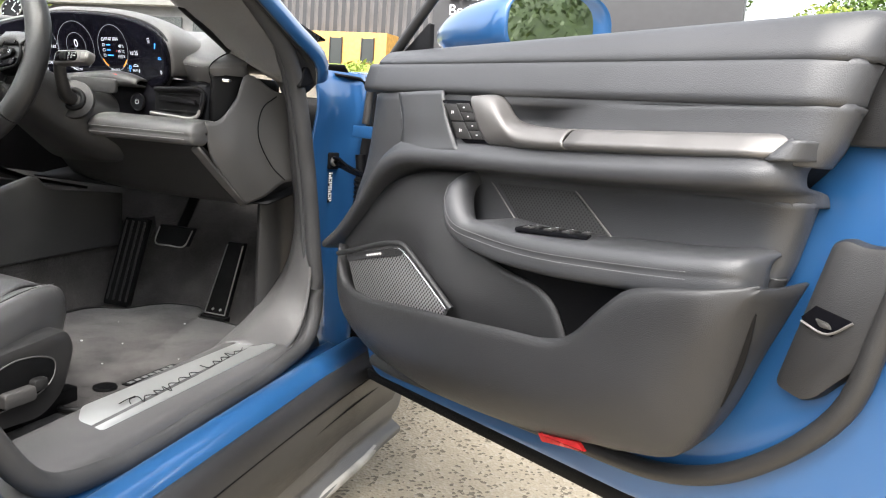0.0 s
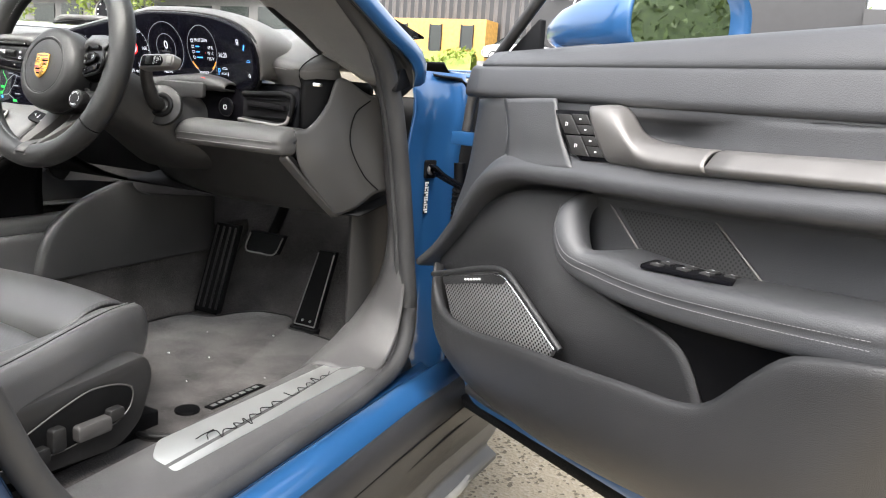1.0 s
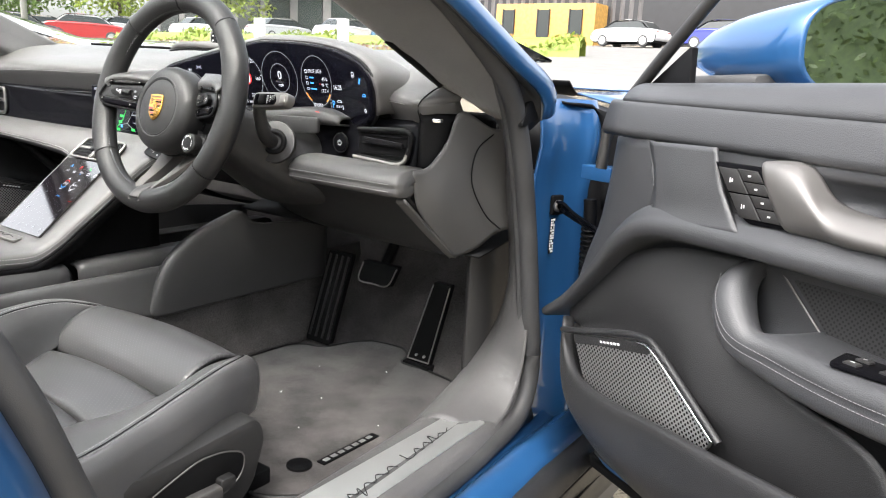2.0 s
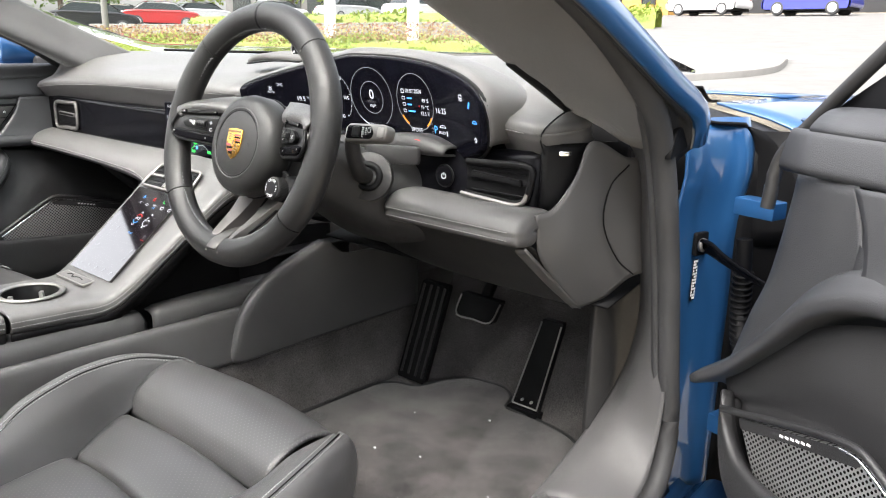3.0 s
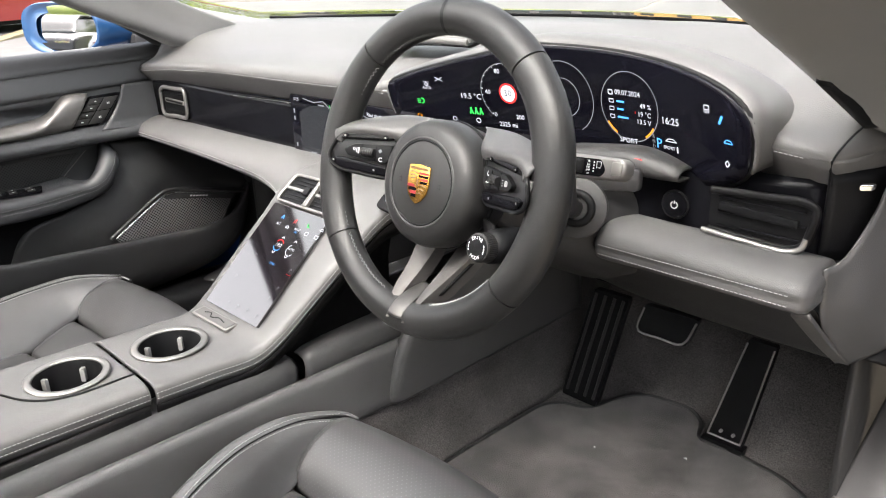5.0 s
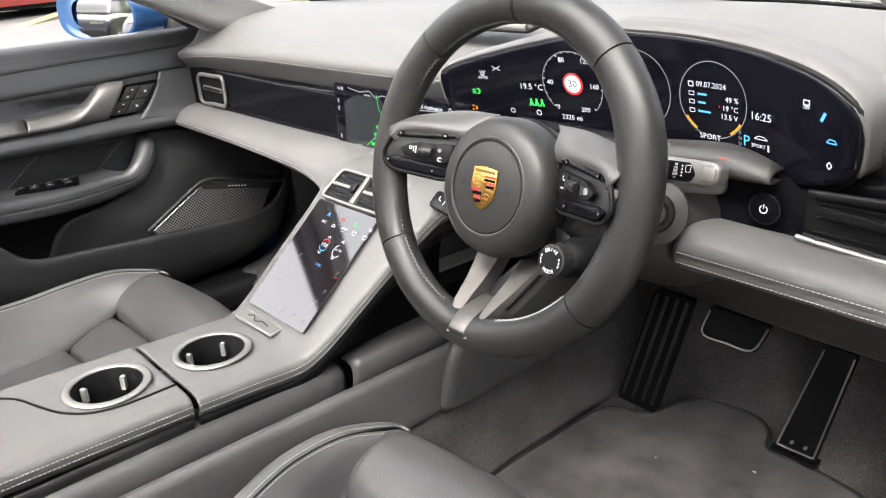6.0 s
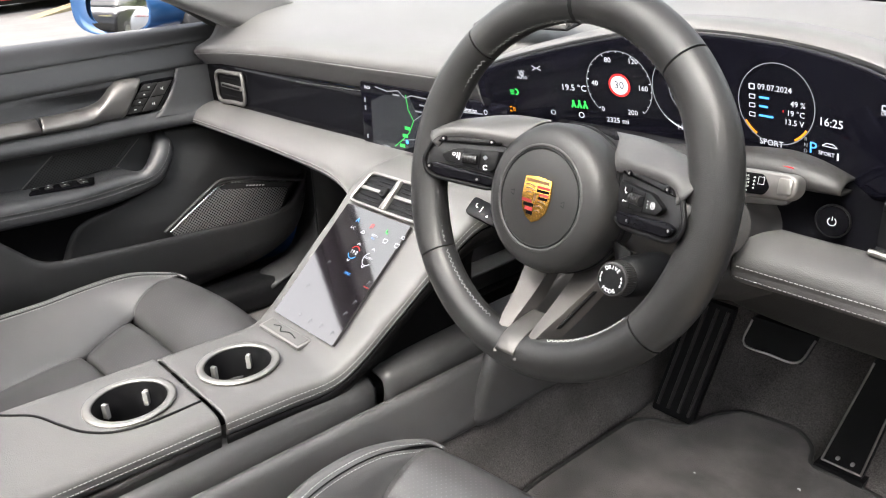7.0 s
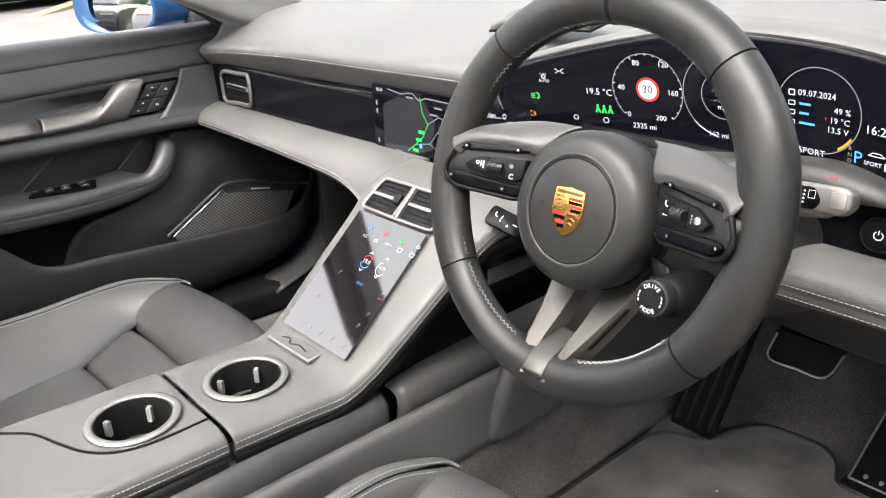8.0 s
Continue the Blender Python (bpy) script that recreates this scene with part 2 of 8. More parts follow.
def slab(name, outline, place, depth, mat, parent=None, label="", bevel=0.0, seg=2):
    """A flat plate: outline in 2D, place(a, b, h) gives the point in space, from h = 0 to h = depth."""
    bm = bmesh.new()
    f = bm.faces.new([bm.verts.new((a, b, 0)) for a, b in outline])
    top = bmesh.ops.extrude_face_region(bm, geom=[f])
    new_verts = [v for v in top["geom"] if isinstance(v, bmesh.types.BMVert)]
    bmesh.ops.translate(bm, verts=new_verts, vec=(0, 0, depth))
    bmesh.ops.recalc_face_normals(bm, faces=bm.faces)
    if bevel:
        edges = [e for e in bm.edges if all(abs(v.co.z - depth) < 1e-6 for v in e.verts)]
        bmesh.ops.bevel(bm, geom=edges, offset=bevel, segments=seg, profile=0.5, affect="EDGES")
    uv = bm.loops.layers.uv.new("UVMap")
    for face in bm.faces:
        for lp in face.loops:
            lp[uv].uv = (lp.vert.co.x, lp.vert.co.y)
    for v in bm.verts:
        v.co = Vector(place(v.co.x, v.co.y, v.co.z))
    bmesh.ops.recalc_face_normals(bm, faces=bm.faces)
    me = bpy.data.meshes.new(name)
    bm.to_mesh(me)
    bm.free()
    ob = link(name, me, mat, parent, label)
    m = ob.modifiers.new("edges", "EDGE_SPLIT")
    m.split_angle = radians(40)
    return ob


def frame_at(origin, ax, ay):
    """place() for a plane: a along ax, b along ay, h along their normal."""
    o, x = np.array(origin, float), np.array(ax, float)
    x = x / np.linalg.norm(x)
    y = np.array(ay, float)
    y = y - x * (x @ y)
    y /= np.linalg.norm(y)
    z = np.cross(x, y)
    return lambda a, b, h: tuple(o + a * x + b * y + h * z)


def box_pts(x0, y0, x1, y1):
    return [(x0, y0), (x1, y0), (x1, y1), (x0, y1)]


def disc(r, n=32, cx=0.0, cy=0.0, ry=None):
    return [(cx + r * math.cos(2 * math.pi * k / n), cy + (ry or r) * math.sin(2 * math.pi * k / n)) for k in range(n)]


def ring(name, place, r0, r1, depth, mat, parent=None, label="", n=48, lift=0.0):
    """A flat round ring with rounded edges."""
    rows = []
    prof = [(r0, 0), (r0, depth * 0.7), (r0 + (r1 - r0) * 0.25, depth), (r1 - (r1 - r0) * 0.25, depth), (r1, depth * 0.6), (r1, 0)]
    for k in range(n):
        a = 2 * math.pi * k / n
        rows.append([place(r * math.cos(a), r * math.sin(a), h + lift) for r, h in prof])
    return net(name, rows, mat, parent, label, wrap_u=True, wrap_v=True)


def stitches(name, pts, parent, length=0.005, gap=0.003, radius=0.0006, mat=None, lift=(0, 0, 0)):
    """A row of thread stitches along a line, one mesh."""
    c = np.array(pts, float)
    total = np.linalg.norm(np.diff(catmull(c, 200), axis=0), axis=1).sum()
    n = max(int(total / (length + gap)), 2)
    fine = catmull(c, n * 3 + 1) + np.array(lift)
    verts, faces = [], []
    for k in range(n):
        a, b = fine[3 * k], fine[3 * k + 2]
        t = (b - a) / max(np.linalg.norm(b - a), 1e-9)
        s = np.cross(t, (0.3, 0.2, 0.9))
        s /= np.linalg.norm(s)
        w = np.cross(s, t)
        o = len(verts)
        for q in (a, b):
            for ang in range(4):
                verts.append(tuple(q + radius * (math.cos(ang * math.pi / 2) * s + math.sin(ang * math.pi / 2) * w)))
        faces += [(o + i, o + (i + 1) % 4, o + 4 + (i + 1) % 4, o + 4 + i) for i in range(4)] + [(o, o + 3, o + 2, o + 1), (o + 4, o + 5, o + 6, o + 7)]
    me = bpy.data.meshes.new(name)
    me.from_pydata(verts, [], faces)
    ob = link(name, me, mat or THREAD, parent, smooth=False)
    return tagged(ob, kind="stuff")


def thing(name, label, category, at=(0, 0, 0), group="", kind=""):
    ob = new(name)
    ob.empty_display_size = 0.05
    ob["base"] = list(at)
    return tagged(ob, label, category, group, kind)


def words(name, text, place, size, mat, parent=None, depth=0.0003, align="CENTER", label=""):
    """Lettering in the built-in font, made into a mesh on a plane."""
    cu = bpy.data.curves.new(name, "FONT")
    cu.body, cu.size, cu.extrude = text, 1.0, 0.0
    cu.align_x, cu.align_y = align, "CENTER"
    cu.resolution_u = 2
    tmp = bpy.data.objects.new(name, cu)
    scene.collection.objects.link(tmp)
    bpy.context.view_layer.update()
    me = bpy.data.meshes.new_from_object(tmp.evaluated_get(bpy.context.evaluated_depsgraph_get()))
    bpy.data.objects.remove(tmp)
    me.name = name
    for v in me.vertices:
        v.co = Vector(place(v.co.x * size, v.co.y * size, depth))
    me.materials.clear()
    return link(name, me, mat, parent, label, smooth=False)


def flat(name, outline, place, mat, parent=None, label="", lift=0.0004):
    """A printed or lit shape lying on a surface."""
    me = bpy.data.meshes.new(name)
    me.from_pydata([place(a, b, lift) for a, b in outline], [], [tuple(range(len(outline)))])
    return link(name, me, mat, parent, label, smooth=False)


def join_flat(name, outlines, place, mat, parent=None, label="", lift=0.0004):
    """Several printed shapes that make up one sign or symbol."""
    verts, faces = [], []
    for o in outlines:
        k = len(verts)
        verts += [place(a, b, lift) for a, b in o]
        faces.append(tuple(range(k, k + len(o))))
    me = bpy.data.meshes.new(name)
    me.from_pydata(verts, [], faces)
    return link(name, me, mat, parent, label, smooth=False)


def arc(r, a0, a1, w, n=24, cx=0.0, cy=0.0):
    """Outline of a stroke along a circle, angles in degrees."""
    out = [(cx + (r + w / 2) * math.cos(radians(a0 + (a1 - a0) * k / n)), cy + (r + w / 2) * math.sin(radians(a0 + (a1 - a0) * k / n))) for k in range(n + 1)]
    return out + [(cx + (r - w / 2) * math.cos(radians(a1 + (a0 - a1) * k / n)), cy + (r - w / 2) * math.sin(radians(a1 + (a0 - a1) * k / n))) for k in range(n + 1)]

# ---- ground and distance ----


def rise(y):
    """The tarmac climbs gently ahead of the car."""
    return 0.0745 * (y - 1.6) / (1 + math.exp(-(y - 1.9) / 0.35)) if y > 0.5 else 0.0


def noise_material(name, stops, scale, rough, bump=0.5, dist=0.004, speck=None):
    mat = bpy.data.materials.new(name)
    mat.use_nodes = True
    nt = mat.node_tree
    b = nt.nodes["Principled BSDF"]
    b.inputs["Roughness"].default_value = rough
    co = nt.nodes.new("ShaderNodeTexCoord")
    big = nt.nodes.new("ShaderNodeTexNoise")
    big.inputs["Scale"].default_value, big.inputs["Detail"].default_value = scale, 8
    big.inputs["Roughness"].default_value = 0.7
    nt.links.new(co.outputs["Object"], big.inputs["Vector"])
    ramp = nt.nodes.new("ShaderNodeValToRGB")
    while len(ramp.color_ramp.elements) < len(stops):
        ramp.color_ramp.elements.new(0.5)
    for e, (pos, col) in zip(ramp.color_ramp.elements, stops):
        e.position, e.color = pos, (*col, 1)
    nt.links.new(big.outputs["Fac"], ramp.inputs["Fac"])
    out = ramp.outputs["Color"]
    if speck:
        sc, dark, light = speck
        vor = nt.nodes.new("ShaderNodeTexVoronoi")
        vor.inputs["Scale"].default_value = sc
        nt.links.new(co.outputs["Object"], vor.inputs["Vector"])
        rr = nt.nodes.new("ShaderNodeValToRGB")
        rr.color_ramp.interpolation = "CONSTANT"
        rr.color_ramp.elements[0].color, rr.color_ramp.elements[1].color = (*dark, 1), (*light, 1)
        rr.color_ramp.elements[1].position = 0.22
        mid = rr.color_ramp.elements.new(0.75)
        mid.color = (*[min(1, c * 1.35) for c in light], 1)
        nt.links.new(vor.outputs["Color"], rr.inputs["Fac"])
        mix = nt.nodes.new("ShaderNodeMixRGB")
        mix.blend_type, mix.inputs["Fac"].default_value = "MULTIPLY", 0.8
        nt.links.new(out, mix.inputs["Color1"])
        nt.links.new(rr.outputs["Color"], mix.inputs["Color2"])
        out = mix.outputs["Color"]
        bp = nt.nodes.new("ShaderNodeBump")
        bp.inputs["Strength"].default_value, bp.inputs["Distance"].default_value = bump, dist
        nt.links.new(vor.outputs["Distance"], bp.inputs["Height"])
        nt.links.new(bp.outputs["Normal"], b.inputs["Normal"])
    nt.links.new(out, b.inputs["Base Color"])
    return mat


TARMAC = noise_material("worn_tarmac", [(0.3, (0.33, 0.285, 0.22)), (0.7, (0.44, 0.385, 0.30))], 3.0, 0.9, 0.8, 0.004, (130, (0.25, 0.23, 0.2), (0.9, 0.88, 0.82)))
PALE = noise_material("pale_concrete", [(0.3, (0.15, 0.146, 0.138)), (0.7, (0.21, 0.202, 0.19))], 2.0, 0.85)
LEAF = noise_material("leaf_green", [(0.3, (0.035, 0.085, 0.012)), (0.7, (0.11, 0.17, 0.025))], 9.0, 0.6)
LEAF_LIGHT = noise_material("leaf_light", [(0.3, (0.10, 0.17, 0.02)), (0.7, (0.26, 0.30, 0.04))], 9.0, 0.6)
IVY = noise_material("ivy_green", [(0.3, (0.016, 0.036, 0.008)), (0.7, (0.050, 0.085, 0.018))], 14.0, 0.6)
LAWN = noise_material("mown_grass", [(0.3, (0.10, 0.155, 0.02)), (0.7, (0.17, 0.23, 0.035))], 5.0, 0.8, 0.8, 0.01, (60, (0.5, 0.55, 0.4), (0.9, 0.9, 0.8)))
KERB_YELLOW = noise_material("worn_yellow_kerb", [(0.3, (0.22, 0.18, 0.09)), (0.7, (0.30, 0.26, 0.17))], 6.0, 0.85)
CLADDING = material("black_cladding", (0.014, 0.014, 0.016), 0.5, grain=0.2, scale=60, vary=0.2, vary_scale=2)
TIMBER = material("yellow_timber", (0.42, 0.24, 0.06), 0.6, grain=0.3, scale=80, vary=0.2, vary_scale=5)
GLASS_DARK = material("dark_window", (0.02, 0.025, 0.025), 0.08)

ys = [-60, -20, -5, 0, 1, 2, 2.5, 3, 4, 5, 7, 9, 12, 16, 22, 30, 45, 80, 200, 600]
xs = [-600, -200, -80, -40, -20, -10, -5, -2, 0, 2, 5, 10, 20, 40, 80, 200, 600]
ground = net("ground", [[(x, y, rise(min(y, 80))) for x in xs] for y in ys], TARMAC, None, thick=-0.2)
tagged(ground, "worn pale brown tarmac with fine dark grit", "ground", kind="structure")


def leaves(name, spots, size, mat, parent, seed, jitter=0.6):
    """Many small leaf blades at the given spots, one mesh."""
    rnd = np.random.default_rng(seed)
    spots = np.asarray(spots)
    c = len(spots)
    unit = lambda v: v / np.linalg.norm(v, axis=1)[:, None]
    n = unit(rnd.normal(size=(c, 3)))
    a = unit(np.cross(n, rnd.normal(size=(c, 3))))
    b = np.cross(n, a)
    k = size * rnd.uniform(1 - jitter, 1 + jitter, (c, 1))
    verts = np.stack([spots - a * k, spots + b * k * 0.45, spots + a * k, spots - b * k * 0.45], 1).reshape(-1, 3).tolist()
    faces = np.arange(4 * c).reshape(-1, 4).tolist()
    me = bpy.data.meshes.new(name)
    me.from_pydata(verts, [], faces)
    return link(name, me, mat, parent, smooth=False)


def hedge(name, label, x0, y0, x1, y1, z0, h, depth, count, size, mat, seed, group=""):
    """A clipped hedge or a planted strip: a dark core under a coat of leaves."""
    rnd = np.random.default_rng(seed)
    t = thing(name, label, "hedge", (x0, y0, z0), group)
    a, b = np.array([x0, y0]), np.array([x1, y1])
    d = (b - a) / np.linalg.norm(b - a)
    s = np.array([-d[1], d[0]])
    u, w = rnd.uniform(0, 1, count), rnd.uniform(-0.5, 0.5, count)
    xy = a + (b - a) * u[:, None] + s * (w * depth)[:, None]
    top = h * (0.75 + 0.25 * np.sin(u * 40 + seed) * np.cos(u * 17)) * (1 - 0.5 * np.abs(w))
    z = np.array([rise(q[1]) for q in xy]) + z0 + top * rnd.uniform(0.15, 1.0, count) ** 0.5
    leaves("foliage", np.c_[xy, z], size, mat, t, seed)
    core = [[(*(a + (b - a) * k + s * depth * 0.42 * m), rise((a + (b - a) * k)[1]) + z0 + h * q) for m, q in ((-1, -0.1), (-0.8, 0.55), (0, 0.68), (0.8, 0.55), (1, -0.1))] for k in np.linspace(0, 1, 12)]
    net("core", core, mat, t)
    return t
ROAD_GREY = noise_material("grey_asphalt", [(0.3, (0.125, 0.122, 0.117)), (0.7, (0.17, 0.166, 0.158))], 2.0, 0.85)

# ---- buildings, parked cars and planting beyond the car ----


def block(name, x0, y0, z0, x1, y1, z1, mat, parent, label="", bevel=0.03):
    return slab(name, box_pts(x0, y0, x1, y1), lambda a, b, h: (a, b, z0 + h), z1 - z0, mat, parent, label, bevel=bevel)


def ribs(name, x0, x1, y, z0, z1, step, mat, parent):
    verts, faces = [], []
    for x in np.arange(x0, x1, step):
        o = len(verts)
        verts += [(x, y, z0), (x + step * 0.25, y - 0.08, z0), (x + step * 0.5, y, z0), (x, y, z1), (x + step * 0.25, y - 0.08, z1), (x + step * 0.5, y, z1)]
        faces += [(o, o + 1, o + 4, o + 3), (o + 1, o + 2, o + 5, o + 4)]
    me = bpy.data.meshes.new(name)
    me.from_pydata(verts, [], faces)
    return tagged(link(name, me, mat, parent, smooth=False), kind="stuff")


GREY_CLAD = material("grey_cladding", (0.09, 0.085, 0.085), 0.5, grain=0.2, scale=30, vary=0.15, vary_scale=1)
shop = thing("workshop_building", "black clad workshop building with ribbed walls and a sign", "building", (-15, 48, 3.3))
block("wall", -30, 47.6, 2.6, 1.0, 60, 12.5, CLADDING, shop)
ribs("cladding_ribs", -30, -17.5, 47.6, 2.8, 12.4, 0.6, GREY_CLAD, shop)
block("low_wall", 1.0, 47.0, 2.6, 9.5, 58, 6.9, CLADDING, shop)
block("parapet", -30, 47.4, 12.4, 1.0, 60, 12.7, CLADDING, shop)
sg = frame_at((-14.6, 47.3, 8.3), (1, 0, 0), (0, 0, 1))
words("sign_word", "Bodyshop", lambda a, b, h: sg(a, b - 0.75, h), 0.95, WHITE, shop, depth=0.05)
join_flat("name_bars", [box_pts(-2.1 + 0.85 * k, -0.1, -1.45 + 0.85 * k, 0.95) for k in range(5)], sg, WHITE, shop, lift=0.05)
lodge = thing("timber_entrance", "yellow timber entrance block with dark windows", "building", (-23.5, 46, 3.3))
block("wall", -27.2, 45.8, 2.7, -20.0, 48, 5.85, TIMBER, lodge)
for x in (-26.2, -23.6, -21.3):
    w = block("window", x - 0.42, 45.72, 3.95 if x != -23.6 else 3.3, x + 0.42, 45.9, 5.45, GLASS_DARK, lodge, bevel=0.0)
    for e in (-0.45, 0.39):
        block("window_frame", x + e, 45.68, 3.9, x + e + 0.07, 45.8, 5.5, CLADDING, w, bevel=0.0)
office = thing("grey_showroom", "long grey showroom building behind the parked cars", "building", (-50, 50, 3.5))
block("wall", -75, 52, 2.6, -30.5, 66, 8.2, GREY_CLAD, office)
block("roof_band", -76, 51, 8.0, -30.5, 66, 9.6, PALE, office)
for k in range(10):
    block("window", -73.5 + 4.2 * k, 51.9, 3.9, -70.4 + 4.2 * k, 52.2, 7.2, GLASS_DARK, office, bevel=0.0)


def parked_car(label, colour, seed):
    """A small hatchback: body, cabin glass, wheels, lights."""
    paint = material("car_paint", colour, 0.3, metal=0.2, coat=1.0)
    c = thing("parked_car", label, "car", group="parked cars")
    prof = [(-2.05, 0.35), (-2.1, 0.6), (-1.95, 0.88), (-1.3, 0.97), (0.0, 1.0), (1.2, 0.98), (1.95, 0.85), (2.1, 0.6), (2.05, 0.33)]
    rows = [[(x, w, z * k + (1 - k) * 0.45) for x, z in prof] for w, k in ((-0.9, 0.8), (-0.88, 0.97), (-0.6, 1.02), (0, 1.04), (0.6, 1.02), (0.88, 0.97), (0.9, 0.8))]
    loft("body", rows, paint, c, nu=36, nv=14, thick=0.02)
    slab("underbody", box_pts(-1.95, -0.85, 1.95, 0.85), lambda a, b, h: (a, b, 0.22 + h), 0.5, DARK, c)
    for sgn in (-1, 1):
        slab("side_panel", rounded([(-2.0, 0.28), (2.0, 0.28), (2.0, 0.75), (1.2, 0.95), (-1.3, 0.95), (-2.0, 0.8)], 0.15, 4), lambda a, b, h: (a, sgn * (0.86 + h), b), 0.04, paint, c)
        slab("side_glass", rounded([(-1.45, 0.95), (1.35, 0.95), (0.75, 1.36), (-0.85, 1.40)], 0.1, 4), lambda a, b, h: (a, sgn * (0.70 + h - (b - 0.95) * 0.25), b), 0.02, GLASS_DARK, c)
    cab = [[(-1.55, w, 0.96), (-0.95, w * 0.9, 1.40), (-0.2, w * 0.86, 1.46), (0.7, w * 0.86, 1.42), (1.45, w, 0.97)] for w in (-0.74, -0.4, 0, 0.4, 0.74)]
    loft("windscreens", cab, GLASS_DARK, c, nu=24, nv=10, thick=0.02)
    loft("roof", [[(-1.0, w * 0.9, 1.395), (-0.6, w * 0.88, 1.45), (0.1, w * 0.86, 1.475), (0.6, w * 0.86, 1.45)] for w in (-0.72, -0.4, 0, 0.4, 0.72)], paint, c, nu=12, nv=8, thick=0.02)
    for x in (-1.3, 1.3):
        for sgn in (-1, 1):
            w = slab("wheel", disc(0.33, 24, x, 0.33), lambda a, b, h: (a, sgn * (0.70 + h), b), 0.21, RUBBER, c, bevel=0.04)
            slab("rim", disc(0.22, 16, x, 0.33), lambda a, b, h: (a, sgn * (0.90 + h), b), 0.02, SILVER, w)
    for sgn in (-1, 1):
        slab("headlight", rounded(box_pts(sgn * 0.62 - 0.18, 0.66, sgn * 0.62 + 0.18, 0.80), 0.04, 3), lambda a, b, h: (2.0 + h, a, b), 0.06, CHROME, c)
        slab("tail_light", rounded(box_pts(sgn * 0.62 - 0.16, 0.70, sgn * 0.62 + 0.16, 0.84), 0.04, 3), lambda a, b, h: (-2.0 - h, a, b), 0.06, RED, c)
    return c


def put_car(x, y, turn, label, colour, first=None):
    c = parked_car(label, colour, 0) if first is None else copy_thing(first, pose(0, 0, 0))
    c.matrix_basis = pose(x, y, rise(y) + 0.0, math.degrees(math.atan(0.0745)) * math.cos(radians(turn)) * 0, 0, turn)
    return c


white_car = put_car(-16.6, 43.5, 172, "white hatchback parked by the workshop", (0.7, 0.7, 0.7))
put_car(-10.8, 42.0, 175, "bright blue saloon parked by the workshop", (0.02, 0.03, 0.30))
silver_car = put_car(-5.0, 43.5, 178, "silver hatchback parked by the workshop", (0.45, 0.46, 0.47))
red_car = put_car(-40.5, 24.5, 60, "red hatchback parked in the row", (0.35, 0.02, 0.02))
near_red_car = copy_thing(red_car, pose(0, 0, 0))
near_red_car.matrix_basis = pose(-13.2, 4.0, rise(4.0), 0, 0, 118)
tagged(near_red_car, "dark red hatchback parked beside the lane kerb", "car", "parked cars")
black_car = put_car(-36.5, 18.5, 70, "black hatchback parked in the row", (0.012, 0.012, 0.014))
for k, (x, y) in enumerate(((-33.0, 37.5), (-37.5, 36.0), (-42.5, 34.0), (-47, 31.0), (-53, 28.5), (4.5, 44.0), (10.0, 44.0))):
    put_car(x, y, 90 - 4 * k, "", (0, 0, 0), (white_car, silver_car)[k % 2])
teal = put_car(-29.0, 38.0, 160, "pale blue hatchback parked in the row", (0.05, 0.16, 0.28))
for k, (x, y) in enumerate(((-10.5, -17.5), (-13.2, -18.0), (-15.9, -18.5), (-18.6, -19.0), (-21.3, -19.5))):
    put_car(x, y, 78, "", (0, 0, 0), (silver_car, black_car, white_car)[k % 3])


def tree(x, y, h, r, seed, label="leafy green tree beyond the yard"):
    rnd = np.random.default_rng(seed)
    t = thing("tree", label, "tree", (x, y, rise(min(y, 80))), "trees")
    z0 = rise(min(y, 80)) - 0.3
    tube("trunk", [(x, y, z0), (x + 0.1, y, z0 + h * 0.3), (x, y + 0.1, z0 + h * 0.6)], [0.28, 0.2, 0.1], TIMBER_BARK, t, n=12, sides=8)
    spots = []
    for k in range(14):
        a = rnd.uniform(0, 2 * math.pi)
        c = np.array([x + math.cos(a) * r * rnd.uniform(0.2, 0.8), y + math.sin(a) * r * rnd.uniform(0.2, 0.8), z0 + h * rnd.uniform(0.35, 0.92)])
        if k < 6:
            tube("limb", [(x, y, z0 + h * 0.35), tuple((np.array([x, y, z0 + h * 0.4]) + c) / 2), tuple(c)], [0.1, 0.06, 0.02], TIMBER_BARK, t, n=8, sides=6)
        d = rnd.normal(size=(240, 3))
        d /= np.linalg.norm(d, axis=1)[:, None]
        spots.append(c + d * (r * 0.42 * rnd.uniform(0.6, 1, (240, 1))) * np.array([1, 1, 0.8]))
    leaves("crown", np.vstack(spots), 0.20, LEAF if seed % 2 else LEAF_LIGHT, t, seed)
    return t


TIMBER_BARK = material("bark", (0.08, 0.06, 0.045), 0.9, grain=0.8, scale=40)
for k, (x, y, h, r) in enumerate(((-2, 66, 7.5, 4.5), (5, 62, 6.0, 4.0), (11, 66, 7.5, 4.5), (17, 60, 6.2, 4), (23, 62, 7.2, 4.5), (30, 58, 6, 4), (38, 60, 7, 4.5), (-62, 40, 8, 4.5), (-70, 36, 8, 5), (-56, 46, 8, 5), (-78, 28, 9, 5), (-84, 20, 9, 5), (-66, 30, 8, 5))):
    tree(x, y, h, r, 11 + k)

# planting in front of the car, low wall, lamp post, bollards
hedge("hedge", "clipped bright green hedge", -32, 21.5, -11.5, 27.0, 0.0, 1.0, 1.6, 5000, 0.09, LEAF_LIGHT, 3)
bed = hedge("planting_bed", "mixed planting with tall grasses and flowers", -19.0, 7.9, -5.6, 11.9, 0.0, 0.60, 2.8, 60000, 0.026, LEAF_LIGHT, 5)


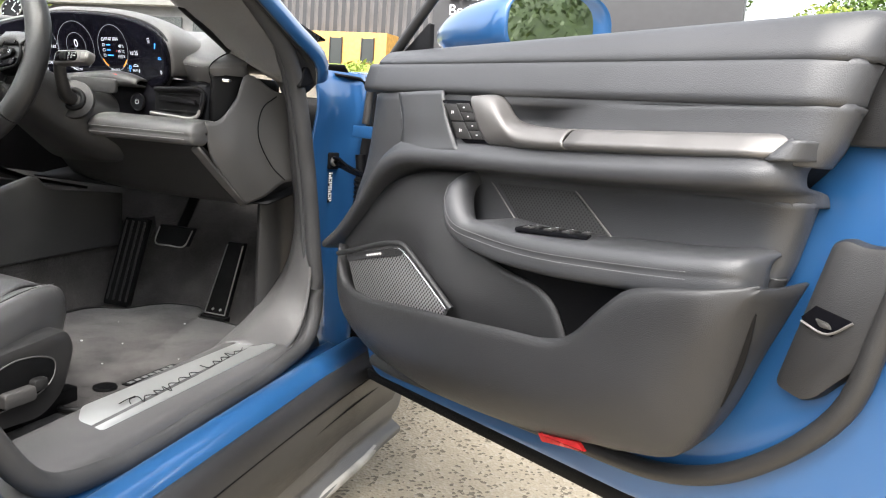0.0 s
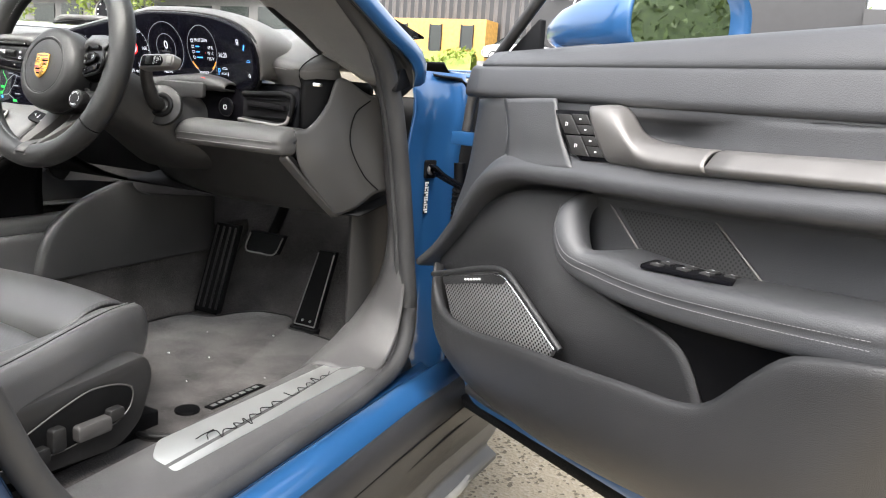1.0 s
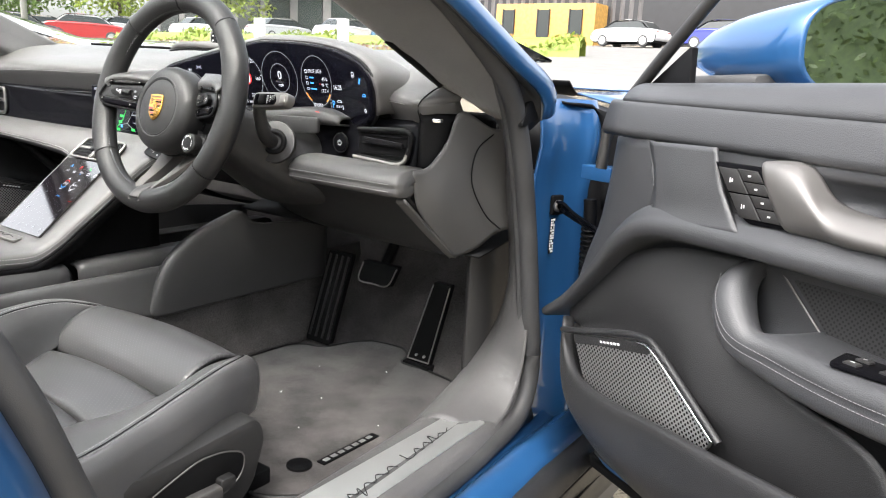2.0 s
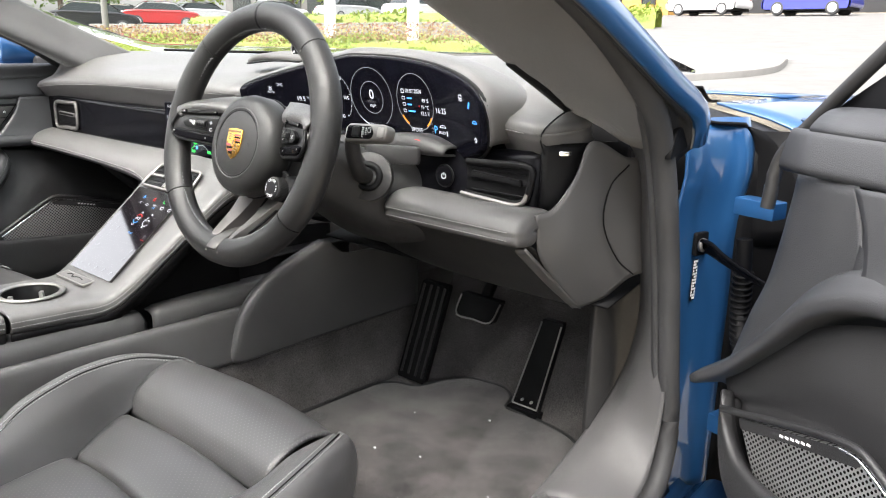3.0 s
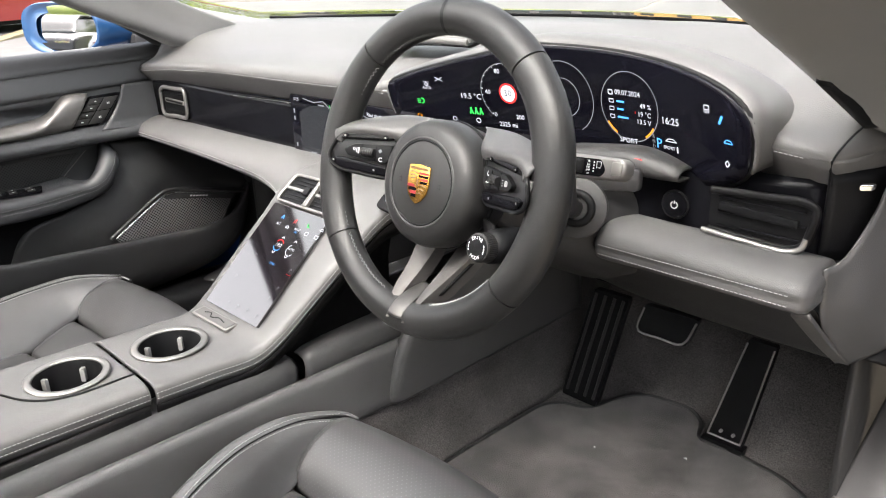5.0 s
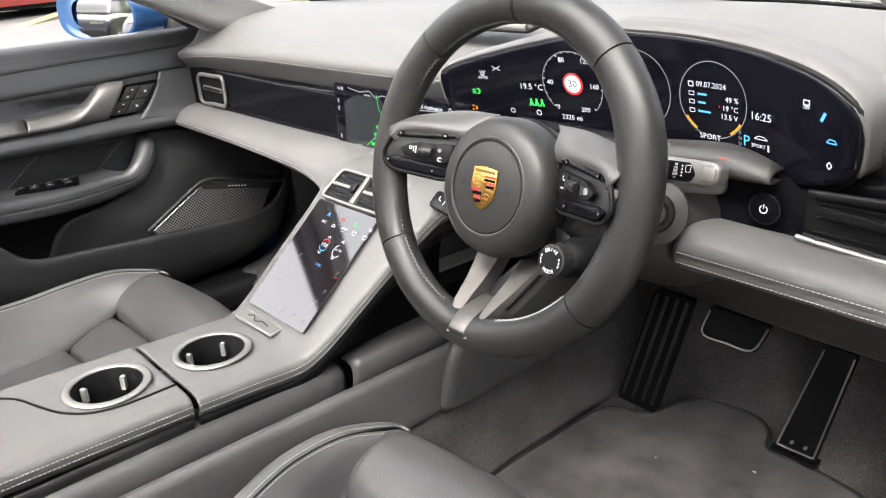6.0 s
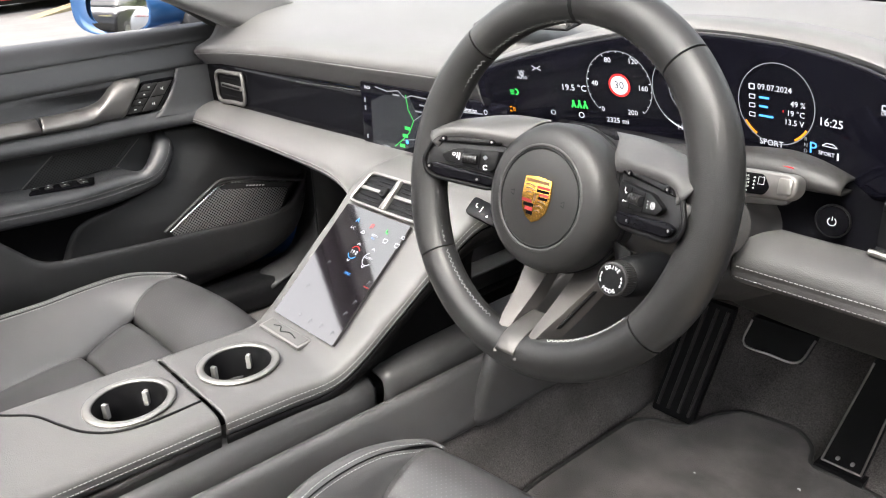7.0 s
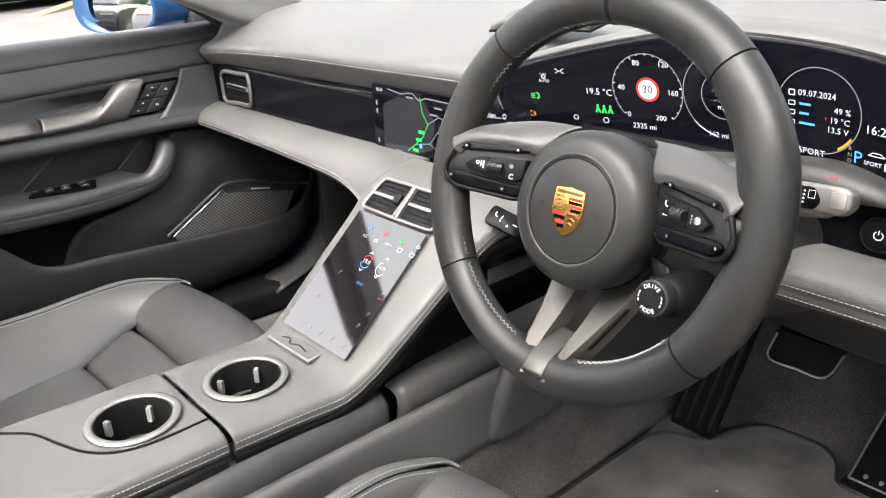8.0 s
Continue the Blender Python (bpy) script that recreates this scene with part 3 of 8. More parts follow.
def blooms(name, colour, count, parent, seed, size, h):
    rnd = np.random.default_rng(seed)
    u, w = rnd.uniform(0, 1, count), rnd.uniform(-0.5, 0.5, count)
    a, b = np.array([-19.0, 7.9]), np.array([-5.6, 11.9])
    xy = a + (b - a) * u[:, None] + np.array([-0.31, 0.95]) * (w * 2.1)[:, None]
    z = np.array([rise(q[1]) for q in xy]) + rnd.uniform(0.5 * h, h, count)
    return tagged(leaves(name, np.c_[xy, z], size, material(name + "_petal", colour, 0.7), parent, seed), kind="stuff")


blooms("red_grass", (0.19, 0.085, 0.05), 9000, bed, 21, 0.024, 0.72)
blooms("dry_grass", (0.30, 0.24, 0.09), 7000, bed, 25, 0.022, 0.70)
blooms("pink_flower", (0.40, 0.11, 0.10), 400, bed, 22, 0.022, 0.72)
blooms("yellow_flower", (0.40, 0.36, 0.06), 1400, bed, 23, 0.020, 0.66)
lawn = slab("lawn", [(-34, 9.0), (-20.5, 9.0), (-6.8, 13.4), (-9.2, 16.4), (-12.2, 20.6), (-34, 17.0)], lambda a, b, h: (a, b, rise(b) + h), 0.05, LAWN, None)
tagged(lawn, "bright green mown lawn behind the planting", "lawn", kind="structure")
kerb_wall = slab("kerb", [(-20, 6.2), (-5.0, 10.6), (-4.8, 10.4), (-19.9, 5.9)], lambda a, b, h: (a, b, rise(b) + h - 0.05), 0.16, PALE, None, bevel=0.02)
tagged(kerb_wall, "pale concrete kerb in front of the planting", "kerb", kind="structure")
far_wall = slab("low_wall", [(-34, 17.2), (-12.0, 20.8), (-12, 21.0), (-34, 17.4)], lambda a, b, h: (a, b, rise(b) + h - 0.1), 0.55, PALE, None, bevel=0.02)
tagged(far_wall, "low pale wall behind the planting", "wall", kind="structure")
island = slab("traffic_island", rounded([(-5.6, 9.6), (-3.2, 9.9), (-2.3, 11.5), (-3.0, 14.5), (-8, 16.5), (-9, 13)], 1.2, 8), lambda a, b, h: (a, b, rise(b) + h - 0.06), 0.16, PALE, None, bevel=0.03)
tagged(island, "pale kerbed traffic island", "traffic island", kind="structure")
for k in range(6):
    x, y = -3.4 + 1.9 * k, 14.4 + 0.15 * k
    m = flat("road_marking", [(x, y), (x + 1.1, y + 0.08), (x + 1.05, y + 0.34), (x - 0.05, y + 0.26)], lambda a, b, h: (a, b, rise(b) + 0.006), WHITE)
    tagged(m, "short white painted road dash", "road marking", kind="structure")
apron = slab("pale_road", [(-60, 16.8), (-9, 16.5), (-4.0, 10.4), (-3.6, 4.6), (40, 4.6), (40, 46), (-70, 46)], lambda a, b, h: (a, b, rise(b) + 0.002 + h), 0.004, ROAD_GREY, None)
tagged(apron, "smooth grey asphalt yard beyond the planting", "road", kind="structure")
side_road = slab("side_road", [(-70, -60), (-1.5, -60), (-1.5, 4.6), (-3.6, 4.7), (-4.1, 10.3), (-20, 5.8), (-70, 5.0)], lambda a, b, h: (a, b, rise(b) + 0.002 + h), 0.004, ROAD_GREY, None)
tagged(side_road, "smooth grey asphalt lane beside the car", "road", kind="structure")
lamp = thing("lamp_post", "grey steel lamp post by the planting", "lamp post", (-19, 10, 0.6))
tube("post", [(-17.6, 9.9, rise(9.9)), (-17.6, 9.9, 4.0), (-17.6, 9.9, 7.0)], [0.08, 0.06, 0.05], PALE, lamp, n=6, sides=10)
slab("base", disc(0.12, 16, -17.6, 9.9), lambda a, b, h: (a, b, rise(9.9) + h), 0.4, PALE, lamp, bevel=0.02)
for x, y in ((-10.9, 11.2), (-9.2, 11.8)):
    s = thing("bollard_sign", "white upright marker board in the planting", "sign", (x, y, rise(y)))
    block("board", x - 0.12, y - 0.04, rise(y) - 0.05, x + 0.12, y + 0.04, rise(y) + 1.15, WHITE, s, bevel=0.01)

# ivy wall to the right and a hedge behind, seen in the mirrors
hedge("ivy_wall", "dense dark green ivy on a boundary wall", 10.5, -9.0, 10.5, 12.0, 0.0, 3.6, 1.4, 42000, 0.050, IVY, 9)
hedge("boundary_hedge", "dense green boundary hedge", -34, -26.0, 14.0, -22.0, 0.0, 3.2, 2.0, 9000, 0.16, LEAF_LIGHT, 10)
hedge("verge_hedge", "dark clipped hedge along the far verge", -15.5, -1.0, -19.0, 7.0, 0.0, 1.3, 1.2, 5000, 0.09, LEAF, 12)
lane_kerb = slab("lane_kerb", [(-9.2, 2.2), (-9.0, 2.4), (-13.4, 6.0), (-13.6, 5.8)], lambda a, b, h: (a, b, rise(b) + h), 0.12, KERB_YELLOW, None, bevel=0.02)
tagged(lane_kerb, "worn yellowish kerb beside the lane", "kerb", kind="structure")
verge = slab("verge_kerb", [(-14.4, -1.5), (-14.2, -1.4), (-17.6, 6.6), (-17.8, 6.5)], lambda a, b, h: (a, b, rise(b) + h - 0.02), 0.12, PALE, None, bevel=0.02)
tagged(verge, "pale concrete kerb along the hedge", "kerb", kind="structure")

# ---- car body: x across, y ahead, z up; the driver sits at x = 0.35 ----
body = thing("car_body", "blue car body shell around the open driver door", "car body")


def mirror_x(curves):
    return [[(-p[0], *p[1:]) for p in c] for c in curves]


# sill: inner cover, seal bed, painted step, black rocker and its lip
def flare(y):
    """The sill runs outwards towards the rear."""
    return 0.075 * max(0.0, 1.6 - max(y, 0.75))


def sill_profile(y):
    return [(0.655, y, 0.31), (0.665, y, 0.358), (0.70, y, 0.368), (0.775, y, 0.356), (0.785, y, 0.335)]


def sill_paint(y):
    return [(0.775, y, 0.325), (0.795, y, 0.318), (0.835, y, 0.345), (0.865, y, 0.335), (0.878, y, 0.31)]


def sill_rocker(y):
    return [(0.872, y, 0.325), (0.888, y, 0.318), (0.903, y, 0.29), (0.908, y, 0.24), (0.895, y, 0.20)]


def sill_lip(y):
    return [(0.893, y, 0.205), (0.885, y, 0.16), (0.87, y, 0.125), (0.895, y, 0.105), (0.865, y, 0.085)]


for side in (1, -1):
    for nm, prof, mat, y0, y1 in (("sill_cover", sill_profile, TRIM_GREY, 0.1, 1.66), ("sill_step", sill_paint, BLUE, 0.0, 1.72), ("rocker", sill_rocker, DOOR_PLASTIC, -0.2, 1.80), ("side_skirt", sill_lip, TRIM_GREY, -0.2, 1.86)):
        c = [[(side * (p[0] + flare(y)), *p[1:]) for p in prof(y)] for y in np.linspace(y0, y1, 12)]
        # passenger side takes near-black: the far side's shade put into the material
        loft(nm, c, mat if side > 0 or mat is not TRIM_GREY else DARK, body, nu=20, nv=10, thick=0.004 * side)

# pale from dust and from sky light on the lip, both in the colour
SKIRT_EDGE = material("dusty_skylit_edge", (0.30, 0.29, 0.27), 0.6, grain=0.4, scale=300, vary=0.35, vary_scale=14)
for side in (1, -1):
    tube("skirt_edge", [(side * (0.890 + flare(y)), y, 0.104) for y in np.linspace(-0.2, 1.74, 8)] + [(side * 0.872, 1.82, 0.112)], 0.007, SKIRT_EDGE, body, "dusty lower edge of the side skirt, paled by painted sky light", n=60, sides=8, squash=1.6)
    for x, z in ((0.906, 0.292), (0.909, 0.262)):
        tube("rocker_groove", [(side * (x + flare(y)), y, z) for y in np.linspace(-0.2, 1.74, 6)], 0.0018, DARK, body, n=40, sides=6)

# floor pan and tunnel
loft("floor_pan", [[(x, y, 0.305 if y < 1.80 else 0.305 + (y - 1.80) * 1.1) for x in (-0.72, 0.0, 0.72)] for y in (-0.6, 0.5, 1.2, 1.7, 1.80, 1.9, 2.05)], CARPET, body, nu=12, nv=24, thick=-0.02)
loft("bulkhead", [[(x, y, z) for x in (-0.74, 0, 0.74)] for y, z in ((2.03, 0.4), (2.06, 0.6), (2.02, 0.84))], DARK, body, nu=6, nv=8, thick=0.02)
for side in (1, -1):
    # lower front post trim, sweeping down into the sill, and the footwell side
    kick = [[(side * x, y, z) for x, y, z in r] for r in (
        ((0.774, 1.540, 0.872), (0.750, 1.540, 0.876), (0.722, 1.540, 0.886), (0.690, 1.538, 0.897)),
        ((0.776, 1.552, 0.85), (0.757, 1.558, 0.85), (0.738, 1.575, 0.85), (0.712, 1.600, 0.85)),
        ((0.776, 1.602, 0.70), (0.756, 1.606, 0.70), (0.738, 1.618, 0.70), (0.718, 1.640, 0.70)),
        ((0.776, 1.634, 0.56), (0.752, 1.638, 0.56), (0.725, 1.655, 0.56), (0.69, 1.71, 0.56)),
        ((0.776, 1.630, 0.44), (0.748, 1.632, 0.445), (0.71, 1.645, 0.455), (0.67, 1.70, 0.465)),
        ((0.777, 1.588, 0.372), (0.745, 1.58, 0.385), (0.705, 1.58, 0.40), (0.662, 1.61, 0.40)),
        ((0.782, 1.50, 0.350), (0.745, 1.49, 0.364), (0.705, 1.48, 0.372), (0.660, 1.48, 0.35)))]
    # passenger copy darker, standing in for the shade across the cabin
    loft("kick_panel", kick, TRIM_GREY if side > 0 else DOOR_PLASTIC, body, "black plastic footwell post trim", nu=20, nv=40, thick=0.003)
    loft("footwell_side", [[(side * 0.665, y, z) for z in (0.30, 0.5, 0.75)] for y in (1.62, 1.75, 1.9, 2.05)], PLASTIC, body, nu=6, nv=6, thick=0.01)
    # painted hinge post
    post = [[(side * (x + b), y, z) for x, y in ((0.762, 1.640), (0.768, 1.67), (0.772, 1.70), (0.786, 1.74), (0.800, 1.757), (0.803, 1.775))] for z, b in ((0.30, 0.0), (0.42, 0.0), (0.60, 0.0), (0.75, 0.0), (0.82, 0.010), (0.855, 0.006), (0.89, -0.004))]
    loft("hinge_post", post, BLUE, body, nu=24, nv=24, thick=-0.004 * side)
    loft("hinge_gap", [[(side * x, y, z) for x, y in ((0.798, 1.77), (0.84, 1.81), (0.90, 1.83))] for z in (0.30, 0.6, 0.87)], DARK, body, nu=8, nv=8, thick=0.004)
    # front post (windscreen pillar): cloth inside, channel, paint outside
    line = ((1.56, 0.86), (1.515, 0.905), (1.425, 0.965), (1.33, 1.018), (1.10, 1.112), (0.75, 1.205))
    left = ((0.69, 1.56, 0.885), (0.664, 1.51, 0.906), (0.660, 1.425, 0.942), (0.658, 1.30, 0.996), (0.640, 1.05, 1.10), (0.60, 0.70, 1.19))
    inner = [[(side * (lx + 0.012), ly + 0.13, lz + 0.034), (side * (lx + 0.004), ly + 0.07, lz + 0.018), (side * lx, ly, lz), (side * (lx * 0.5 + 0.388), (ly + y) / 2 - 0.004, (lz + z) / 2 - 0.010), (side * (0.772 - 0.05 * max(0, z - 1.02)), y, z)] for (lx, ly, lz), (y, z) in zip(left, line)]
    loft("pillar_trim", inner, FELT, body, "dark grey cloth windscreen pillar trim", nu=24, nv=30, thick=0.006)
    lip = ((0.796, 1.592, 0.858), (0.803, 1.575, 0.888), (0.805, 1.471, 0.935), (0.805, 1.39, 0.971), (0.805, 1.334, 0.995), (0.803, 1.285, 1.016), (0.785, 1.05, 1.105), (0.755, 0.75, 1.20))
    bed = ((0.766, 1.560, 0.828), (0.774, 1.525, 0.890), (0.778, 1.45, 0.945), (0.777, 1.40, 0.978), (0.776, 1.34, 1.010), (0.774, 1.30, 1.030), (0.752, 1.06, 1.118), (0.728, 0.75, 1.212))
    loft("pillar_channel", [[(side * a[0], a[1], a[2]), (side * (a[0] + c[0]) / 2, (a[1] + c[1]) / 2 + 0.010, (a[2] + c[2]) / 2 + 0.004), (side * (c[0] - 0.004), c[1] - 0.001, c[2] + 0.001), (side * c[0], c[1] + 0.004, c[2] + 0.004)] for a, c in zip(bed, lip)], PLASTIC, body, "black channel beside the windscreen post", nu=14, nv=36, thick=0.004)
    loft("pillar_skin", [[(side * (c[0] + a), c[1] + b, c[2] + d) for a, b, d in ((0.001, 0.002, 0.002), (0.004, 0.000, 0.004), (0.007, 0.005, 0.008), (0.003, 0.020, 0.016), (-0.012, 0.035, 0.022))] for c in lip], BLUE, body, nu=20, nv=36, thick=0.006)
    tube("channel_lip", [(side * (c[0] - 0.001), c[1] - 0.003, c[2] + 0.001) for c in lip], 0.0022, TITAN, body, n=50, sides=6)
    slab("channel_foot", rounded([(1.535, 0.845), (1.552, 0.888), (1.590, 0.886), (1.600, 0.862)], 0.012, 4), lambda a, b, h: (side * (0.784 + h), a, b), 0.008, DARK, body, bevel=0.003)
    loft("wing_closure", [[(side * 0.66, 1.70, 0.900), (side * 0.66, 1.92, 0.893)], [(side * 0.772, 1.70, 0.886), (side * 0.80, 1.875, 0.868)], [(side * 0.803, 1.765, 0.872), (side * 0.870, 1.850, 0.838)], [(side * 0.815, 1.785, 0.70), (side * 0.925, 1.832, 0.72)]], DARK, body, "black closure between the post and the wing", nu=8, nv=16, thick=0.004)
    # roof rail and rear post
    loft("roof_rail", [[(side * x, y, z) for x, z in ((0.56, 1.20), (0.67, 1.165), (0.70, 1.20), (0.69, 1.25), (0.6, 1.27))] for y in (0.74, 0.4, 0.0, -0.4)], FELT, body, nu=16, nv=10, thick=0.005)
    bpost = [[(side * x, y, z) for x, y, z in r] for r in (
        ((0.825, 0.92, 0.33), (0.855, 0.905, 0.33), (0.90, 0.86, 0.33), (0.95, 0.60, 0.33)),
        ((0.825, 0.845, 0.46), (0.86, 0.83, 0.46), (0.905, 0.79, 0.46), (0.965, 0.55, 0.46)),
        ((0.825, 0.775, 0.65), (0.86, 0.765, 0.65), (0.905, 0.73, 0.65), (0.965, 0.50, 0.65)),
        ((0.80, 0.69, 0.85), (0.83, 0.675, 0.85), (0.87, 0.65, 0.85), (0.94, 0.42, 0.85)),
        ((0.755, 0.60, 0.93), (0.785, 0.58, 0.93), (0.81, 0.56, 0.93), (0.83, 0.40, 0.93)))]
    loft("rear_post", bpost, BLUE, body, nu=20, nv=20, thick=0.004)
    loft("rear_post_upper", [[(side * x, y, z) for x, y in ((a - 0.02, b + 0.0), (a + 0.03, b + 0.01), (a + 0.035, b - 0.09), (a - 0.02, b - 0.1))] for a, b, z in ((0.75, 0.56, 0.90), (0.71, 0.50, 1.06), (0.66, 0.45, 1.22))], FELT, body, nu=12, nv=10, thick=0.005)
    loft("rear_side", [[(side * x, y, z) for x, z in ((0.78, 0.36), (0.79, 0.6), (0.75, 0.9))] for y in (0.72, 0.2, -0.4)], PLASTIC, body, nu=8, nv=8, thick=0.02)
    loft("rear_flank", [[(side * x, y, z) for x, z in ((0.90, 0.34), (0.96, 0.6), (0.93, 0.85), (0.83, 0.93))] for y in (0.60, 0.2, -0.5)], BLUE, body, nu=12, nv=8, thick=0.004)
    # front wing
    wing = [[(side * x, y, z) for x, y, z in r] for r in (
        ((0.90, 1.83, 0.30), (0.955, 1.83, 0.5), (0.96, 1.83, 0.7), (0.93, 1.83, 0.80), (0.84, 1.86, 0.868), (0.70, 1.90, 0.900)),
        ((0.92, 2.1, 0.42), (0.97, 2.1, 0.55), (0.98, 2.1, 0.72), (0.94, 2.1, 0.85), (0.84, 2.1, 0.90), (0.76, 2.1, 0.905)),
        ((0.93, 2.6, 0.62), (0.98, 2.6, 0.68), (0.985, 2.6, 0.76), (0.94, 2.6, 0.86), (0.84, 2.6, 0.90), (0.74, 2.6, 0.88)),
        ((0.85, 3.2, 0.40), (0.90, 3.2, 0.5), (0.92, 3.2, 0.6), (0.88, 3.2, 0.72), (0.80, 3.2, 0.76), (0.70, 3.2, 0.74)))]
    loft("front_wing", wing, BLUE, body, nu=24, nv=24, thick=0.004)
for y0, y1, nm in ((0.76, 0.69, "roof_front"), (-0.15, -0.42, "roof_rear")):
    loft(nm, [[(x, y, 1.268 + 0.03 * (1 - (x / 0.7) ** 2)) for x in (-0.66, -0.35, 0, 0.35, 0.66)] for y in (y0, y1)], FELT, body, nu=12, nv=4, thick=0.02)
loft("rear_bulkhead", [[(x, y, z) for x in (-0.74, 0, 0.74)] for y, z in ((-0.42, 0.3), (-0.45, 0.7), (-0.40, 1.27))], FELT, body, nu=6, nv=6, thick=0.02)
loft("bonnet", [[(x, y, z) for x in (-0.76, -0.45, 0, 0.45, 0.76)] for y, z in ((2.05, 0.905), (2.3, 0.90), (2.7, 0.86), (3.1, 0.77), (3.4, 0.62))], BLUE, body, nu=24, nv=16, thick=0.004)
loft("scuttle", [[(x, y + 0.15 * (1 - (x / 0.78) ** 2) * 0 , z) for x in (-0.64, -0.4, 0, 0.4, 0.64)] for y, z in ((1.98, 0.918), (2.02, 0.893), (2.07, 0.890))], DARK, body, nu=12, nv=6, thick=0.004)

# door seals round the openings
for side in (1, -1):
    path = [(0.745, 1.02, 1.14), (0.768, 1.22, 1.065), (0.778, 1.33, 1.018), (0.780, 1.425, 0.965), (0.779, 1.512, 0.903), (0.773, 1.562, 0.835), (0.772, 1.608, 0.70), (0.773, 1.642, 0.545), (0.779, 1.652, 0.43), (0.784, 1.615, 0.362), (0.791, 1.50, 0.337), (0.808, 1.27, 0.332), (0.824, 1.05, 0.334), (0.832, 0.945, 0.36), (0.838, 0.87, 0.45), (0.842, 0.815, 0.565), (0.840, 0.77, 0.685), (0.815, 0.70, 0.82), (0.78, 0.60, 0.93)]
    tube("door_seal", [(side * x, y, z) for x, y, z in path], 0.0155, RUBBER, body, "black rubber door seal", n=120, sides=12)
    tube("seal_lip", [(side * (x - 0.016), y - 0.004, z + 0.004) for x, y, z in path], 0.008, RUBBER, body, n=120, sides=8)

# windscreen
GLASS = bpy.data.materials.new("clear_glass")
GLASS.use_nodes = True
gb = GLASS.node_tree.nodes["Principled BSDF"]
gb.inputs["Base Color"].default_value = (0.97, 1.0, 0.985, 1)
gb.inputs["Transmission Weight"].default_value, gb.inputs["Roughness"].default_value, gb.inputs["IOR"].default_value = 1.0, 0.0, 1.03
screen_rows = [[(x * w, y + b * (1 - x * x), z) for x in (-1, -0.5, 0, 0.5, 1)] for w, y, z, b in ((0.735, 1.72, 0.952, 0.30), (0.715, 1.42, 1.02, 0.30), (0.69, 1.05, 1.15, 0.24), (0.65, 0.76, 1.262, 0.10))]
windscreen = loft("windscreen", screen_rows, GLASS, body, "clear curved windscreen", nu=20, nv=14, thick=0.004)
windscreen.visible_shadow = False
roof_glass = loft("roof_glass", [[(x, y, 1.275 + 0.03 * (1 - (x / 0.7) ** 2)) for x in (-0.62, -0.3, 0, 0.3, 0.62)] for y in (0.70, 0.2, -0.17)], GLASS, body, "panoramic glass roof", nu=12, nv=6, thick=0.004)
roof_glass.visible_shadow = False

# sill plates, check strap, loom, sticker and striker at the driver opening
sp = slab("sill_plate", rounded([(0.712, 1.500), (0.730, 1.520), (0.768, 1.535), (0.790, 1.075), (0.745, 1.080), (0.718, 1.112)], 0.010, 4), lambda a, b, h: (a, b, 0.3715 + h - (a - flare(b) - 0.70) * 0.11), 0.003, PLATE, body, "brushed silver sill plate", bevel=0.001)
sign = frame_at((0.7535, 1.31, 0.3705), (0.075, -1, 0), (1, 0.075, -0.11))
script = [(-0.155, 0.0), (-0.145, 0.010), (-0.13, 0.008), (-0.138, -0.010), (-0.12, 0.002), (-0.105, -0.008), (-0.098, 0.004), (-0.088, -0.006), (-0.078, 0.004), (-0.082, -0.016), (-0.062, 0.003), (-0.05, -0.006), (-0.035, 0.004), (-0.02, -0.006), (-0.008, 0.004), (0.004, -0.006)]
flow = lambda pts: tube("script_mark", [sign(-a, -b, 0.0048) for a, b in pts], 0.0008, DARK, sp, n=80, sides=5)
flow(script)
flow([(0.03, 0.010), (0.032, -0.006), (0.05, -0.005), (0.06, 0.004), (0.07, -0.006), (0.085, 0.004), (0.095, -0.006), (0.105, 0.010), (0.11, -0.005), (0.125, 0.002), (0.135, -0.004), (0.15, 0.002)])
flow([(-0.165, 0.012), (-0.15, 0.013), (-0.13, 0.012)])
strap = slab("check_strap", rounded(box_pts(-0.014, -0.017, 0.014, 0.017), 0.004, 3), frame_at((0.774, 1.702, 0.712), (0.25, 1, 0), (0, 0, 1)), 0.006, DARK, body, "black door check strap", bevel=0.002)
loft("strap_bar", [[(0.782, 1.690, 0.722), (0.786, 1.696, 0.714), (0.784, 1.700, 0.704)], [(0.80, 1.682, 0.722), (0.806, 1.688, 0.711), (0.802, 1.690, 0.700)], [(0.825, 1.668, 0.712), (0.829, 1.672, 0.704), (0.826, 1.674, 0.696)], [(0.90, 1.628, 0.694), (0.902, 1.632, 0.689), (0.90, 1.633, 0.684)]], GLOSS, strap, nu=12, nv=24, thick=0.005)
ring("strap_bush", frame_at((0.781, 1.695, 0.712), (0.25, 1, 0), (0, 0, 1)), 0.005, 0.010, 0.006, TITAN, strap, n=24)
st = frame_at((0.7725, 1.694, 0.660), (0.16, 1, 0), (0, 0, 1))
lab = flat("data_sticker", box_pts(-0.006, -0.032, 0.006, 0.030), lambda a, b, h: st(a, b, h), DARK, body, "small dark data label with white print", lift=0.0030)
join_flat("print_bars", [box_pts(-0.0050 + 0.0038 * (k % 3), -0.030 + 0.0046 * (k // 3), -0.0018 + 0.0038 * (k % 3), -0.0266 + 0.0046 * (k // 3)) for k in range(39) if k % 7], lambda a, b, h: st(a, b, h), WHITE, lab, lift=0.0036)
loom = [(0.838, 1.70, 0.73), (0.842, 1.70, 0.68), (0.846, 1.694, 0.63), (0.858, 1.675, 0.595), (0.875, 1.655, 0.575)]
cable = tube("cable_gaiter", loom, 0.011, DARK, body, "ribbed black cable gaiter", n=40, sides=12)
